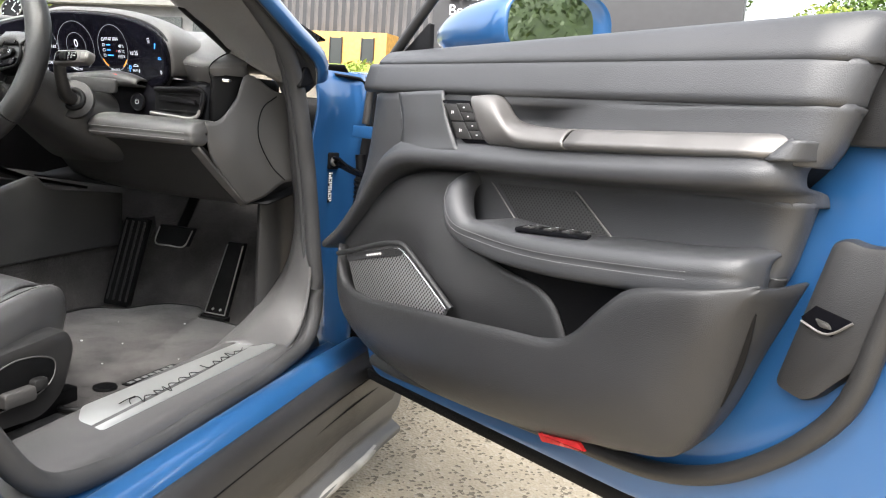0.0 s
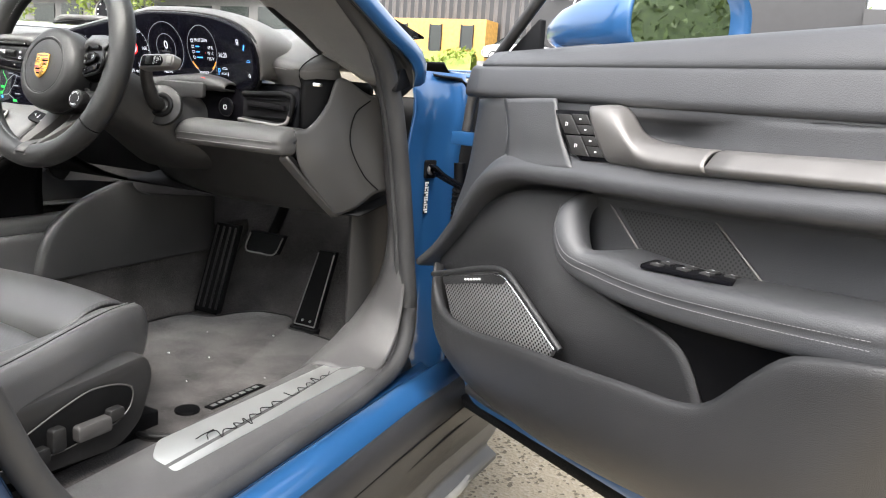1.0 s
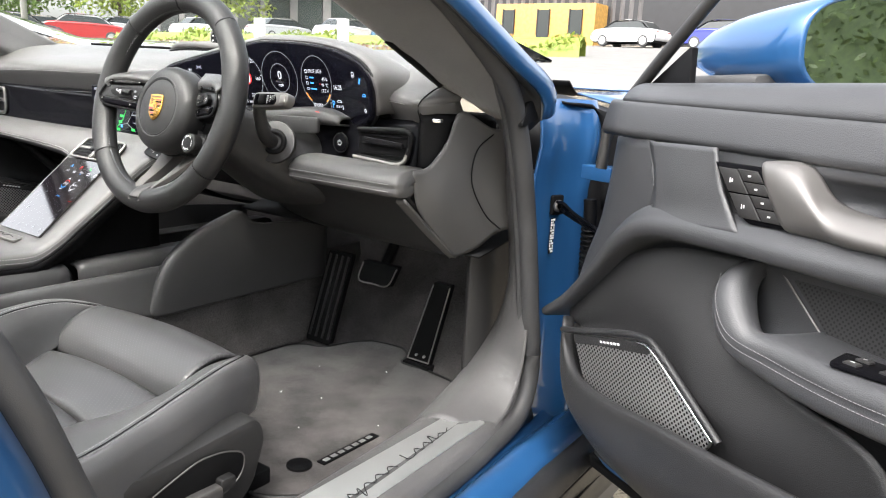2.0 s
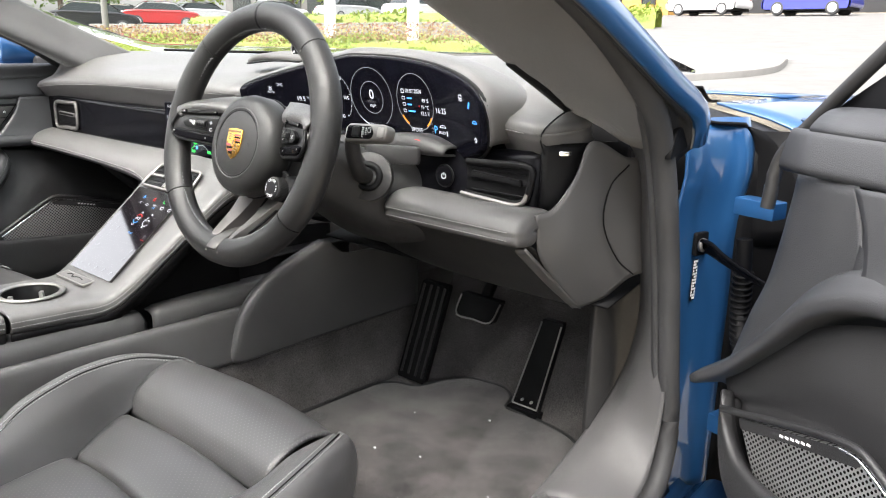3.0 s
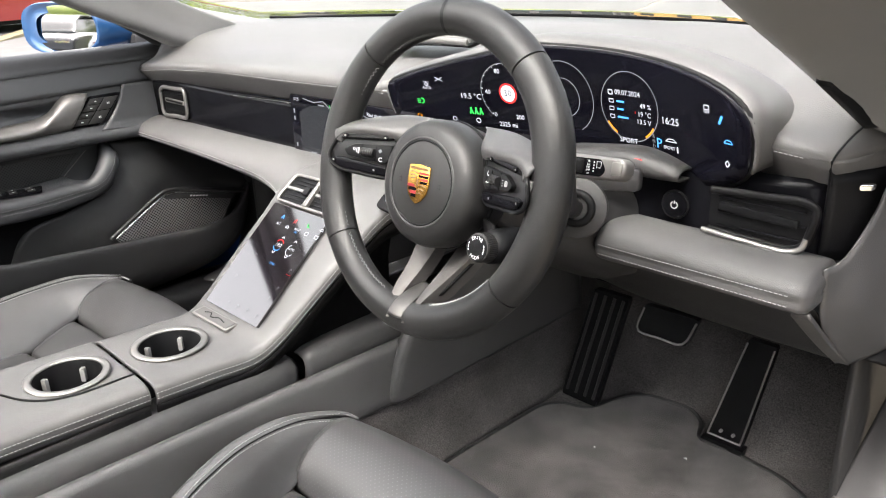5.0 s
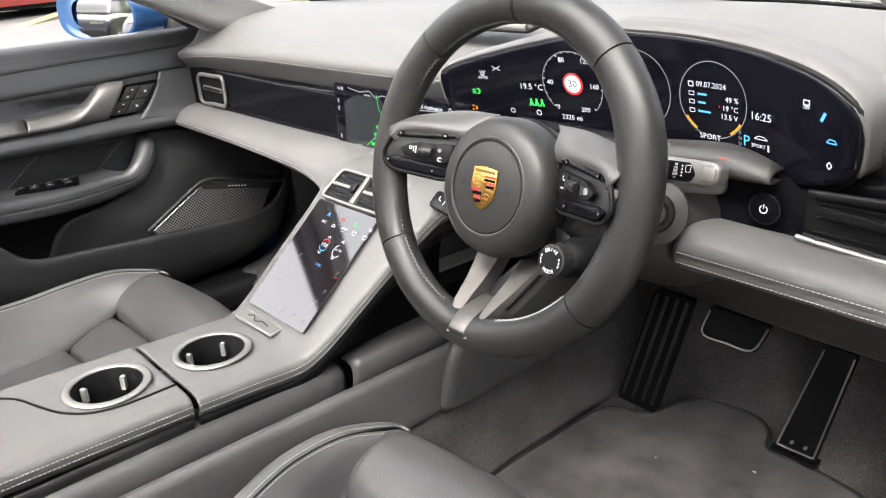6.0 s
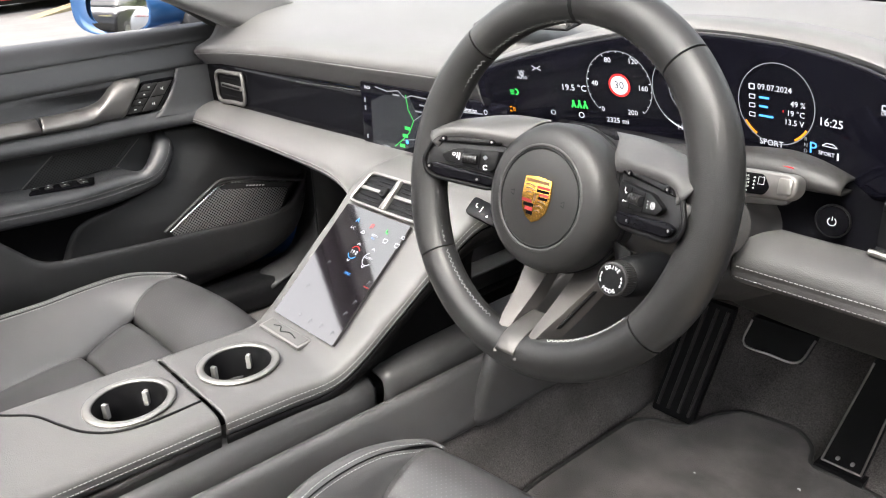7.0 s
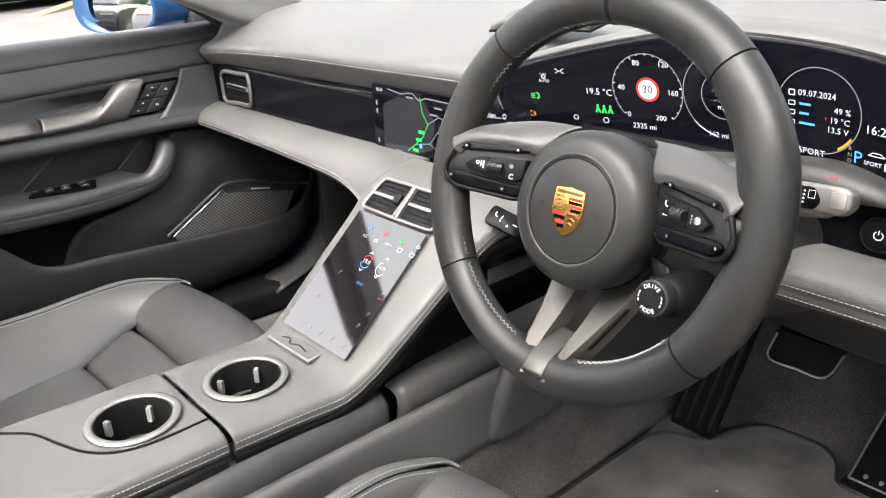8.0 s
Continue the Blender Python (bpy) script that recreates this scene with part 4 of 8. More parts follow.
for q in catmull(loom[1:], 16):
    ring("gaiter_rib", frame_at(q, (1, 0, 0), (0, 1, 0.3)), 0.010, 0.0145, 0.003, DARK, cable, n=16)
hinge = slab("upper_hinge", rounded(box_pts(-0.02, -0.012, 0.04, 0.012), 0.003, 3), frame_at((0.845, 1.72, 0.775), (1, -0.25, 0), (0, 0, 1)), 0.03, BLUE, body, "blue painted door hinge", bevel=0.002)
slab("lower_hinge", rounded(box_pts(-0.02, -0.014, 0.04, 0.014), 0.003, 3), frame_at((0.845, 1.72, 0.45), (1, -0.25, 0), (0, 0, 1)), 0.03, BLUE, body, bevel=0.002)
tube("striker", [(0.875, 0.79, 0.60), (0.902, 0.785, 0.60), (0.906, 0.755, 0.612), (0.88, 0.755, 0.616)], 0.005, CHROME, body, "bright steel door striker", n=20, sides=8)

# ---- doors: u runs from the hinge to the rear, n into the cabin, z up ----
HINGE, SWING, LIFT = np.array([0.90, 1.735]), radians(58), 0.04
DU, DN = np.array([math.sin(SWING), -math.cos(SWING)]), np.array([-math.cos(SWING), -math.sin(SWING)])


def driver_door(u, n, z):
    p = HINGE + DU * u + DN * n
    return (p[0], p[1], z + LIFT * u)


def passenger_door(u, n, z):
    return (-0.90 + n, 1.735 - u, z)


def door_map(place, rows):
    return [[place(*p) for p in r] for r in rows]


def along(us, prof, end=0.955):
    """Rows along u; prof(u) gives (n, z) points. The last rows turn back to the door."""
    rows = [[(u, n, z) for n, z in prof(u)] for u in us]
    last = prof(us[-1])
    rows.append([(end, n - 0.012, z) for n, z in last])
    rows.append([(end + 0.004, n - 0.05, z) for n, z in last])
    return rows


def build_door(name, label, place, hand):
    door = thing(name, label, "car door")
    on = lambda n0: (lambda a, b, h: place(a, n0 + h, b))

    def patch(nm, rows, mat, lab="", nu=24, nv=32, thick=0.004, parent=None):
        return loft(nm, door_map(place, rows), mat, parent or door, lab, nu=nu, nv=nv, thick=thick * hand)

    def rear(z):
        """Where the trim ends: its rear edge leans back towards the window line."""
        return float(np.interp(z, [0.55, 0.60, 0.64, 0.70, 0.74, 0.775, 0.82, 0.90], [0.862, 0.876, 0.889, 0.903, 0.916, 0.936, 0.950, 0.962]))

    def wrapped(rows):
        """Carry the last row of a trim panel round the rear corner."""
        last = rows[-1]
        return rows + [[(rear(z) - a, max(n - d, 0.0), z) for u, n, z in last] for a, d in ((0.018, 0.003), (0.010, 0.011), (0.008, 0.026), (0.026, 0.075))]

    # painted shell and outer skin
    shell = rounded([(0.05, 0.305), (0.75, 0.312), (0.98, 0.375), (1.06, 0.55), (1.09, 0.75), (1.08, 0.825), (0.06, 0.880), (0.02, 0.55)], 0.06, 6)
    slab("door_shell", shell, lambda a, b, h: place(a, 0.005 + h, b), 0.07, BLUE, door, "blue painted inner door panel", bevel=0.012)
    skin = [[(u, n, z) for n, z in ((0.02, 0.285), (-0.055, 0.32), (-0.085, 0.5), (-0.08, 0.7), (-0.04, 0.85 - 0.03 * u), (0.01, 0.893 - 0.04 * u))] for u in (-0.02, 0.3, 0.7, 1.12)]
    patch("outer_skin", skin, BLUE, nu=24, nv=12)
    low = rounded([(0.04, 0.288), (0.74, 0.290), (1.0, 0.345), (1.0, 0.372), (0.74, 0.318), (0.04, 0.312)], 0.01, 3)
    slab("lower_seal", low, on(-0.02), 0.09, DARK, door, "black rubber lip under the door", bevel=0.006)
    tube("edge_seal", [place(u, 0.088, z) for u, z in ((0.10, 0.345), (0.165, 0.342), (0.37, 0.352), (0.60, 0.362), (0.74, 0.370), (0.80, 0.385), (0.852, 0.410), (0.920, 0.466), (0.962, 0.524), (0.980, 0.60), (1.01, 0.75), (1.02, 0.85))], 0.012, PLASTIC, door, n=70, sides=10)
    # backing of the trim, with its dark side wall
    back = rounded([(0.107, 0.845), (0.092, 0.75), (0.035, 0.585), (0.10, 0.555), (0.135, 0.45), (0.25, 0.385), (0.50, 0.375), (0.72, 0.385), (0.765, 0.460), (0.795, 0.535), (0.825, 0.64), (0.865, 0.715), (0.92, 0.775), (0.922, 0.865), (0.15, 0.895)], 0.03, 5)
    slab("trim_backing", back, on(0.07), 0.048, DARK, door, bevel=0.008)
    # upper rolls along the window line
    top = lambda u: [(0.02, 0.897 - 0.012 * u), (0.06, 0.911 - 0.013 * u), (0.100, 0.914 - 0.013 * u), (0.118, 0.911 - 0.016 * u), (0.132, 0.903 - 0.028 * u), (0.1385, 0.897 - 0.040 * u), (0.1365, 0.8945 - 0.042 * u)]
    patch("belt_top", wrapped([[(u, n, z) for n, z in top(u)] for u in np.linspace(0.14, 0.932, 9)]), DOOR_LEATHER_SHADED, nu=24, nv=24)
    mid = lambda u: [(0.1365, 0.8945 - 0.042 * u), (0.1395, 0.8925 - 0.042 * u), (0.1415, 0.888 - 0.042 * u), (0.1490, 0.862 - 0.041 * u), (0.1495, 0.8575 - 0.041 * u), (0.1480, 0.8550 - 0.041 * u), (0.1440, 0.8535 - 0.041 * u)]
    tube("seam_line", [place(u, 0.1375, 0.8946 - 0.042 * u) for u in (0.15, 0.5, 0.94)], 0.0010, DARK, door, n=20, sides=6)
    patch("belt_roll", wrapped([[(u, n, z) for n, z in mid(u)] for u in np.linspace(0.115, 0.925, 9)]), DOOR_LEATHER_SHADED, nu=24, nv=24)
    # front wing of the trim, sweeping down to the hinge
    patch("front_trim", [[(0.108, 0.09, 0.842), (0.115, 0.125, 0.842), (0.16, 0.142, 0.842), (0.225, 0.15, 0.842)], [(0.094, 0.09, 0.75), (0.10, 0.125, 0.75), (0.16, 0.145, 0.745), (0.245, 0.155, 0.742)], [(0.068, 0.09, 0.67), (0.075, 0.13, 0.665), (0.11, 0.148, 0.662), (0.16, 0.158, 0.66)], [(0.034, 0.10, 0.578), (0.045, 0.14, 0.575), (0.055, 0.15, 0.575), (0.07, 0.155, 0.578)]], DOOR_LEATHER_SHADED, nu=20, nv=24)
    # mid panel with the pull recess
    dent = lambda u: 0.026 * math.exp(-((u - 0.545) / 0.060) ** 2)
    midp = lambda u: [(0.142, 0.8535 - 0.041 * u), (0.1435, 0.850 - 0.041 * u), (0.1440, 0.844 - 0.041 * u), (0.145 - dent(u) * 0.5, 0.815), (0.147 - dent(u), 0.798), (0.150 - dent(u) * 0.6, 0.775), (0.152, 0.758)]
    rows = [[(0.24 + (rear(z) - 0.030 - 0.24) * k, n, z) for n, z in midp(0.24 + 0.69 * k)] for k in (0, 0.18, 0.32, 0.38, 0.44, 0.50, 0.56, 0.66, 0.82, 1.0)]
    patch("mid_panel", wrapped(rows), DOOR_LEATHER_SHADED, nu=28, nv=60)
    patch("front_cap", [[(0.225, 0.151, 0.84), (0.25, 0.157, 0.80), (0.262, 0.163, 0.762), (0.262, 0.168, 0.745)], [(0.30, 0.158, 0.84), (0.30, 0.164, 0.80), (0.31, 0.168, 0.765), (0.32, 0.176, 0.745)], [(0.355, 0.160, 0.84), (0.375, 0.164, 0.80), (0.40, 0.168, 0.77), (0.42, 0.174, 0.752)]], DOOR_LEATHER_SHADED, nu=16, nv=16)
    # waist roll: swoops from the hinge corner up and back along the door
    way = [(0.035, 0.565), (0.09, 0.60), (0.15, 0.655), (0.21, 0.712), (0.262, 0.736), (0.40, 0.742), (0.63, 0.740), (0.80, 0.744), (0.886, 0.747)]
    wide = [0.010, 0.014, 0.02, 0.026, 0.026, 0.024, 0.024, 0.025, 0.025]
    rows = []
    for (u, z), w in zip(way, wide):
        n0 = 0.145 if u > 0.2 else 0.140
        k = w / 0.026
        rows.append([(u, n0, z + 0.028 * k), (u, n0 + 0.016, z + 0.024 * k), (u, n0 + 0.031, z + 0.008 * k), (u, n0 + 0.0345, z + 0.004 * k), (u, n0 + 0.0345, z - 0.004 * k), (u, n0 + 0.031, z - 0.0085 * k), (u, n0 + 0.016, z - 0.012 * k), (u, n0 - 0.012, z - 0.018 * k), (u, n0 - 0.022, z - 0.032 * k)])
    rows += [[(0.897, p[1] - 0.010, p[2]) for p in rows[-1]], [(0.903, p[1] - 0.05, p[2]) for p in rows[-1]]]
    patch("waist_roll", rows, DOOR_LEATHER_SHADED, nu=36, nv=60)
    for dz, dn in ((0.0015, 0.0345), (-0.003, 0.0345)):
        stitches("stitching", [place(u, (0.145 if u > 0.2 else 0.140) + dn + 0.0016, z + dz) for u, z in way[4:]], door, length=0.0032, gap=0.0015, radius=0.0004, mat=THREAD_DOOR)
    # switch panel
    sw = rounded([(0.363, 0.826), (0.428, 0.824), (0.480, 0.766), (0.425, 0.764), (0.405, 0.775)], 0.006, 3)
    panel = slab("memory_switch", sw, on(0.160), 0.010, GLOSS, door, "gloss black switch panel", bevel=0.001)
    quad = [(0.365, 0.825), (0.428, 0.823), (0.478, 0.767), (0.412, 0.767)]
    at = lambda s, t: tuple((1 - t) * ((1 - s) * quad[0][k] + s * quad[1][k]) + t * ((1 - s) * quad[3][k] + s * quad[2][k]) for k in (0, 1))
    cells = [(0.04, 0.48, 0.08, 0.5), (0.52, 0.96, 0.06, 0.27), (0.52, 0.96, 0.29, 0.49), (0.04, 0.48, 0.53, 0.95), (0.52, 0.96, 0.52, 0.72), (0.52, 0.96, 0.74, 0.95)]
    for s0, s1, t0, t1 in cells:
        slab("button", [at(s0, t0), at(s1, t0), at(s1, t1), at(s0, t1)], on(0.170), 0.0018, PLASTIC, panel, bevel=0.0005)
        cs, ct = (s0 + s1) / 2, (t0 + t1) / 2
        c = at(cs, ct)
        join_flat("symbol", [box_pts(c[0] - 0.003, c[1] - 0.0025, c[0] - 0.0015, c[1] + 0.0025), box_pts(c[0], c[1] - 0.0018, c[0] + 0.0018, c[1] + 0.0018)] if s0 < 0.3 else [box_pts(c[0] - 0.002, c[1] - 0.0008, c[0] + 0.002, c[1] + 0.0008)], on(0.1722), WHITE, panel)
    # silver pull and strip
    pull = [[(0.430, 0.160, 0.828), (0.434, 0.170, 0.8255), (0.476, 0.172, 0.769), (0.482, 0.164, 0.765)],
            [(0.450, 0.152, 0.830), (0.455, 0.172, 0.8250), (0.494, 0.175, 0.774), (0.500, 0.166, 0.765)],
            [(0.474, 0.147, 0.827), (0.480, 0.170, 0.8200), (0.518, 0.177, 0.776), (0.524, 0.167, 0.764)],
            [(0.510, 0.148, 0.797), (0.514, 0.166, 0.7930), (0.540, 0.178, 0.771), (0.546, 0.168, 0.763)],
            [(0.575, 0.150, 0.786), (0.578, 0.163, 0.7840), (0.586, 0.178, 0.769), (0.59, 0.168, 0.763)],
            [(0.62, 0.150, 0.785), (0.62, 0.162, 0.7830), (0.625, 0.178, 0.769), (0.63, 0.168, 0.763)]]
    patch("door_pull", pull, TITAN, "brushed silver inner door handle", nu=20, nv=36, thick=0.003)
    strip = lambda u: [(0.150, 0.785), (0.160, 0.7835), (0.164, 0.782), (0.176, 0.7705), (0.178, 0.7685), (0.168, 0.763)]
    patch("trim_strip", along((0.6265, 0.75, 0.84, 0.886), strip, 0.896), TITAN, "brushed silver trim strip", nu=20, nv=12, thick=0.003)
    patch("strip_end", [[(0.898, 0.15, 0.784), (0.906, 0.170, 0.782), (0.916, 0.168, 0.781), (0.926, 0.14, 0.78)], [(0.876, 0.155, 0.764), (0.887, 0.176, 0.763), (0.908, 0.174, 0.762), (0.922, 0.14, 0.762)]], DOOR_LEATHER_SHADED, nu=16, nv=8)
    # recessed lower panel with the round speaker field
    rows = [[(0.33 + (rear(z) - 0.030 - 0.33) * k, n, z) for n, z in ((0.128, 0.722), (0.123, 0.706), (0.121, 0.69), (0.121, 0.65), (0.13, 0.62))] for k in (0, 0.2, 0.4, 0.7, 1.0)]
    patch("lower_panel", wrapped(rows), DOOR_LEATHER_SHADED, nu=16, nv=36)
    slab("speaker_field", [(0.452, 0.712), (0.60, 0.712), (0.672, 0.657), (0.52, 0.650)], on(0.126), 0.002, PERF_DARK, door, "perforated black speaker cover", bevel=0.0008)
    for a, b in (((0.437, 0.715), (0.512, 0.650)), ((0.600, 0.716), (0.675, 0.657))):
        tube("seam", [place(a[0], 0.1275, a[1]), place(b[0], 0.1275, b[1])], 0.0011, TITAN, door, n=4, sides=6)
    # armrest: grab handle that bends into a flat rest
    way = [(0.392, 0.712, 0.128), (0.397, 0.697, 0.165), (0.415, 0.672, 0.185), (0.445, 0.645, 0.193), (0.50, 0.626, 0.197), (0.60, 0.620, 0.200), (0.75, 0.625, 0.200), (0.83, 0.630, 0.198), (0.872, 0.634, 0.190)]
    rows = []
    for k, (u, z, n) in enumerate(way):
        back_n = n - 0.035 if k < 4 else 0.12
        t = 0.032 if k > 1 else 0.02
        if k < 4:
            s = 0.022
            rows.append([(u + s * 0.2, n - 0.03, z - 0.012), (u - s * 0.2, n - 0.004, z - 0.016), (u - s * 0.1, n + 0.006, z), (u + s * 0.5, n + 0.002, z + 0.014), (u + s * 1.0, n - 0.012, z + 0.016), (u + s * 1.1, n - 0.03, z + 0.004)])
        else:
            rows.append([(u, n - 0.045, z - 0.016), (u, n - 0.014, z - 0.014), (u, n - 0.008, z - 0.008), (u, n - 0.006, z + 0.008), (u, n - 0.0075, z + 0.0105), (u, n - 0.0055, z + 0.013), (u, n - 0.006, z + 0.020), (u, n - 0.010, z + 0.027), (u, n - 0.017, z + 0.0315), (u, n - 0.035, z + 0.0345), (u, 0.118, z + 0.038)])
    rows[:4] = [[tuple(q) for q in catmull(r, 11)] for r in rows[:4]]
    rows += [[(0.882, p[1] - 0.010, p[2] - 0.001) for p in rows[-1]], [(0.886, max(p[1] - 0.05, 0.1), p[2] - 0.002) for p in rows[-1]]]
    patch("armrest", rows, DOOR_LEATHER_SHADED, "soft black leather armrest", nu=40, nv=60)
    for d in (-0.0015, 0.0065):
        stitches("stitching", [place(u, n + (0.0062 if q < 4 else -0.0048), z + (0.002 if q < 4 else 0.008) + d) for q, (u, z, n) in enumerate(way) if 0 < q < 8], door, length=0.0032, gap=0.0015, radius=0.0004, mat=THREAD_DOOR)
    # window switches
    ws = rounded([(0.548, 0.150), (0.655, 0.142), (0.672, 0.170), (0.560, 0.186)], 0.005, 3)
    flat_at = lambda a, b, h: place(a, b, 0.6575 + h - 0.003 * (b - 0.13) / 0.06)
    wsw = slab("window_switch", ws, flat_at, 0.004, GLOSS, door, "gloss black window switch panel", bevel=0.001)
    for a, b in ((0.575, 0.158), (0.575, 0.174), (0.605, 0.153), (0.607, 0.168), (0.630, 0.150), (0.634, 0.163), (0.655, 0.150)):
        slab("button", box_pts(a - 0.007, b - 0.004, a + 0.007, b + 0.004), lambda p, q, h: flat_at(p, q, h + 0.004), 0.002, PLASTIC, wsw, bevel=0.0006)
        flat("symbol", box_pts(a - 0.002, b - 0.001, a + 0.002, b + 0.001), lambda p, q, h: flat_at(p, q, h + 0.0062), WHITE, wsw)
    # sculpted inner wall below the waist, bowl beside the armrest
    wall = [[(0.07, 0.15, 0.575), (0.12, 0.150, 0.63), (0.20, 0.150, 0.685), (0.28, 0.150, 0.712), (0.40, 0.142, 0.722)],
            [(0.09, 0.160, 0.566), (0.16, 0.162, 0.60), (0.24, 0.163, 0.64), (0.32, 0.158, 0.665), (0.41, 0.146, 0.68)],
            [(0.11, 0.170, 0.560), (0.20, 0.176, 0.588), (0.30, 0.178, 0.60), (0.37, 0.172, 0.60), (0.43, 0.155, 0.635)],
            [(0.12, 0.176, 0.545), (0.22, 0.182, 0.570), (0.33, 0.184, 0.575), (0.40, 0.178, 0.555), (0.50, 0.158, 0.60)],
            [(0.15, 0.172, 0.50), (0.24, 0.178, 0.515), (0.34, 0.180, 0.53), (0.45, 0.170, 0.515), (0.60, 0.150, 0.57)],
            [(0.17, 0.168, 0.45), (0.26, 0.172, 0.46), (0.36, 0.172, 0.47), (0.47, 0.160, 0.475), (0.64, 0.140, 0.50)]]
    wall = [[(u, n - (0.014 if q in (2, 3, 4) and u < 0.36 else 0.0), z) for u, n, z in r] for q, r in enumerate(wall)]
    patch("inner_wall", wall, DOOR_PLASTIC, nu=32, nv=32, thick=0.003)
    # near-black below the armrest: the recess's shade put into the material
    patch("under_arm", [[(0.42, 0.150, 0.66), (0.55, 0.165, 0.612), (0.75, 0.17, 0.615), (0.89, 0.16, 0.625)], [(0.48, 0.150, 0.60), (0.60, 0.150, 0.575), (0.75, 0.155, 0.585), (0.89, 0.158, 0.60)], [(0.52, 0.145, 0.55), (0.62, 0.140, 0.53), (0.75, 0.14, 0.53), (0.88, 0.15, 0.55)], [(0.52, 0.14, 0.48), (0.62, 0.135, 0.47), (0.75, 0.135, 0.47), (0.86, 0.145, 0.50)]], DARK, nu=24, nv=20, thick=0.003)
    # map pocket: rim line and outer wall
    rim = [(0.098, 0.172, 0.572), (0.125, 0.186, 0.540), (0.160, 0.194, 0.512), (0.226, 0.201, 0.502), (0.36, 0.206, 0.511), (0.47, 0.208, 0.518), (0.58, 0.208, 0.526), (0.66, 0.207, 0.532), (0.69, 0.206, 0.542), (0.735, 0.205, 0.585), (0.765, 0.204, 0.610), (0.80, 0.203, 0.620), (0.852, 0.198, 0.628), (0.896, 0.166, 0.637)]
    low = [(0.100, 0.14, 0.560), (0.108, 0.15, 0.50), (0.135, 0.16, 0.443), (0.20, 0.165, 0.405), (0.36, 0.165, 0.380), (0.47, 0.165, 0.380), (0.58, 0.166, 0.388), (0.66, 0.168, 0.400), (0.71, 0.168, 0.410), (0.765, 0.168, 0.420), (0.818, 0.164, 0.435), (0.848, 0.156, 0.478), (0.876, 0.148, 0.557), (0.902, 0.132, 0.635)]
    r = [np.array(v) for v in (rim, low)]
    up = r[0] + np.array([0, -0.014, -0.002])
    m1 = r[0] * 0.72 + r[1] * 0.28 + np.array([0, 0.016, 0])
    m2 = r[0] * 0.35 + r[1] * 0.65 + np.array([0, 0.022, 0])
    patch("map_pocket", [[tuple(p) for p in q] for q in (up, r[0] + np.array([0, 0.002, 0.003]), m1, m2, r[1], r[1] + np.array([0, -0.05, 0.002]))], DOOR_PLASTIC, "black moulded door pocket", nu=70, nv=28, thick=0.004)
    # pocket floor near-black too, for the shade inside
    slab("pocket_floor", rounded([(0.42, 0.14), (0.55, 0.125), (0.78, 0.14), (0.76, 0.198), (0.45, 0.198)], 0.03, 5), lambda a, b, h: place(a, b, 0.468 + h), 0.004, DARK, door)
    # woofer grille
    g = rounded([(0.148, 0.562), (0.293, 0.595), (0.323, 0.591), (0.438, 0.524), (0.42, 0.50), (0.205, 0.485), (0.185, 0.50)], 0.014, 5)
    gr = slab("speaker_grille", g, on(0.184), 0.006, PERF_METAL, door, "perforated silver speaker grille", bevel=0.001)
    tube("grille_rim", [place(u, 0.191, z) for u, z in ((0.292, 0.5945), (0.312, 0.5945), (0.326, 0.589), (0.438, 0.524))], 0.0016, CHROME, gr, n=40, sides=8)
    tube("grille_border", [place(u, 0.190, z) for u, z in ((0.118, 0.560), (0.15, 0.568), (0.285, 0.601), (0.316, 0.602), (0.334, 0.594), (0.392, 0.560), (0.448, 0.526))], 0.0045, DOOR_PLASTIC, gr, n=60, sides=8)
    slab("grille_cap", rounded([(0.149, 0.5625), (0.293, 0.5945), (0.318, 0.591), (0.316, 0.585), (0.22, 0.566), (0.154, 0.550)], 0.003, 3), on(0.1902), 0.0008, DOOR_PLASTIC, gr, "smooth black band with a small maker's mark")
    join_flat("maker_mark", [box_pts(0.215 + 0.0075 * q, 0.5700 + 0.0016 * q, 0.2205 + 0.0075 * q, 0.5730 + 0.0016 * q) for q in range(6)], on(0.1912), WHITE, gr)
    # red reflector, latch cover
    slab("reflector", rounded([(0.626, 0.396), (0.694, 0.407), (0.707, 0.398), (0.634, 0.386)], 0.003, 2), on(0.168), 0.006, RED, door, "red door edge reflector", bevel=0.002)
    lt = rounded([(0.922, 0.684), (0.936, 0.690), (0.955, 0.684), (1.03, 0.690), (1.0, 0.60), (0.93, 0.520), (0.915, 0.514), (0.883, 0.524)], 0.012, 4)
    cover = slab("latch_cover", lt, on(0.072), 0.022, DOOR_PLASTIC, door, "black plastic latch cover", bevel=0.008)
    mouth = slab("latch_mouth", [(0.905, 0.604), (0.918, 0.618), (0.955, 0.609), (0.938, 0.590), (0.912, 0.594)], on(0.0935), 0.002, GLOSS, cover)
    slab("latch_claw", rounded([(0.920, 0.606), (0.934, 0.603), (0.938, 0.597), (0.926, 0.598)], 0.002, 2), on(0.0955), 0.003, SATIN_DARK, mouth, bevel=0.0006)
    tube("latch_lip", [place(0.906, 0.097, 0.600), place(0.934, 0.098, 0.592), place(0.957, 0.097, 0.608)], 0.0014, TITAN, cover, n=12, sides=6)
    # rear wall of the trim, rolling back to the painted panel
    front = lambda z: float(np.interp(z, [0.55, 0.60, 0.64, 0.70, 0.735, 0.86, 0.90], [0.140, 0.126, 0.119, 0.128, 0.149, 0.147, 0.120]))
    wall_end = [[(rear(z) - 0.016, front(z) - 0.002, z), (rear(z) - 0.006, front(z) - 0.005, z), (rear(z) - 0.004, front(z) - 0.018, z), (rear(z) - 0.010, 0.10, z), (rear(z) - 0.030, 0.055, z)] for z in np.linspace(0.610, 0.642, 5)]
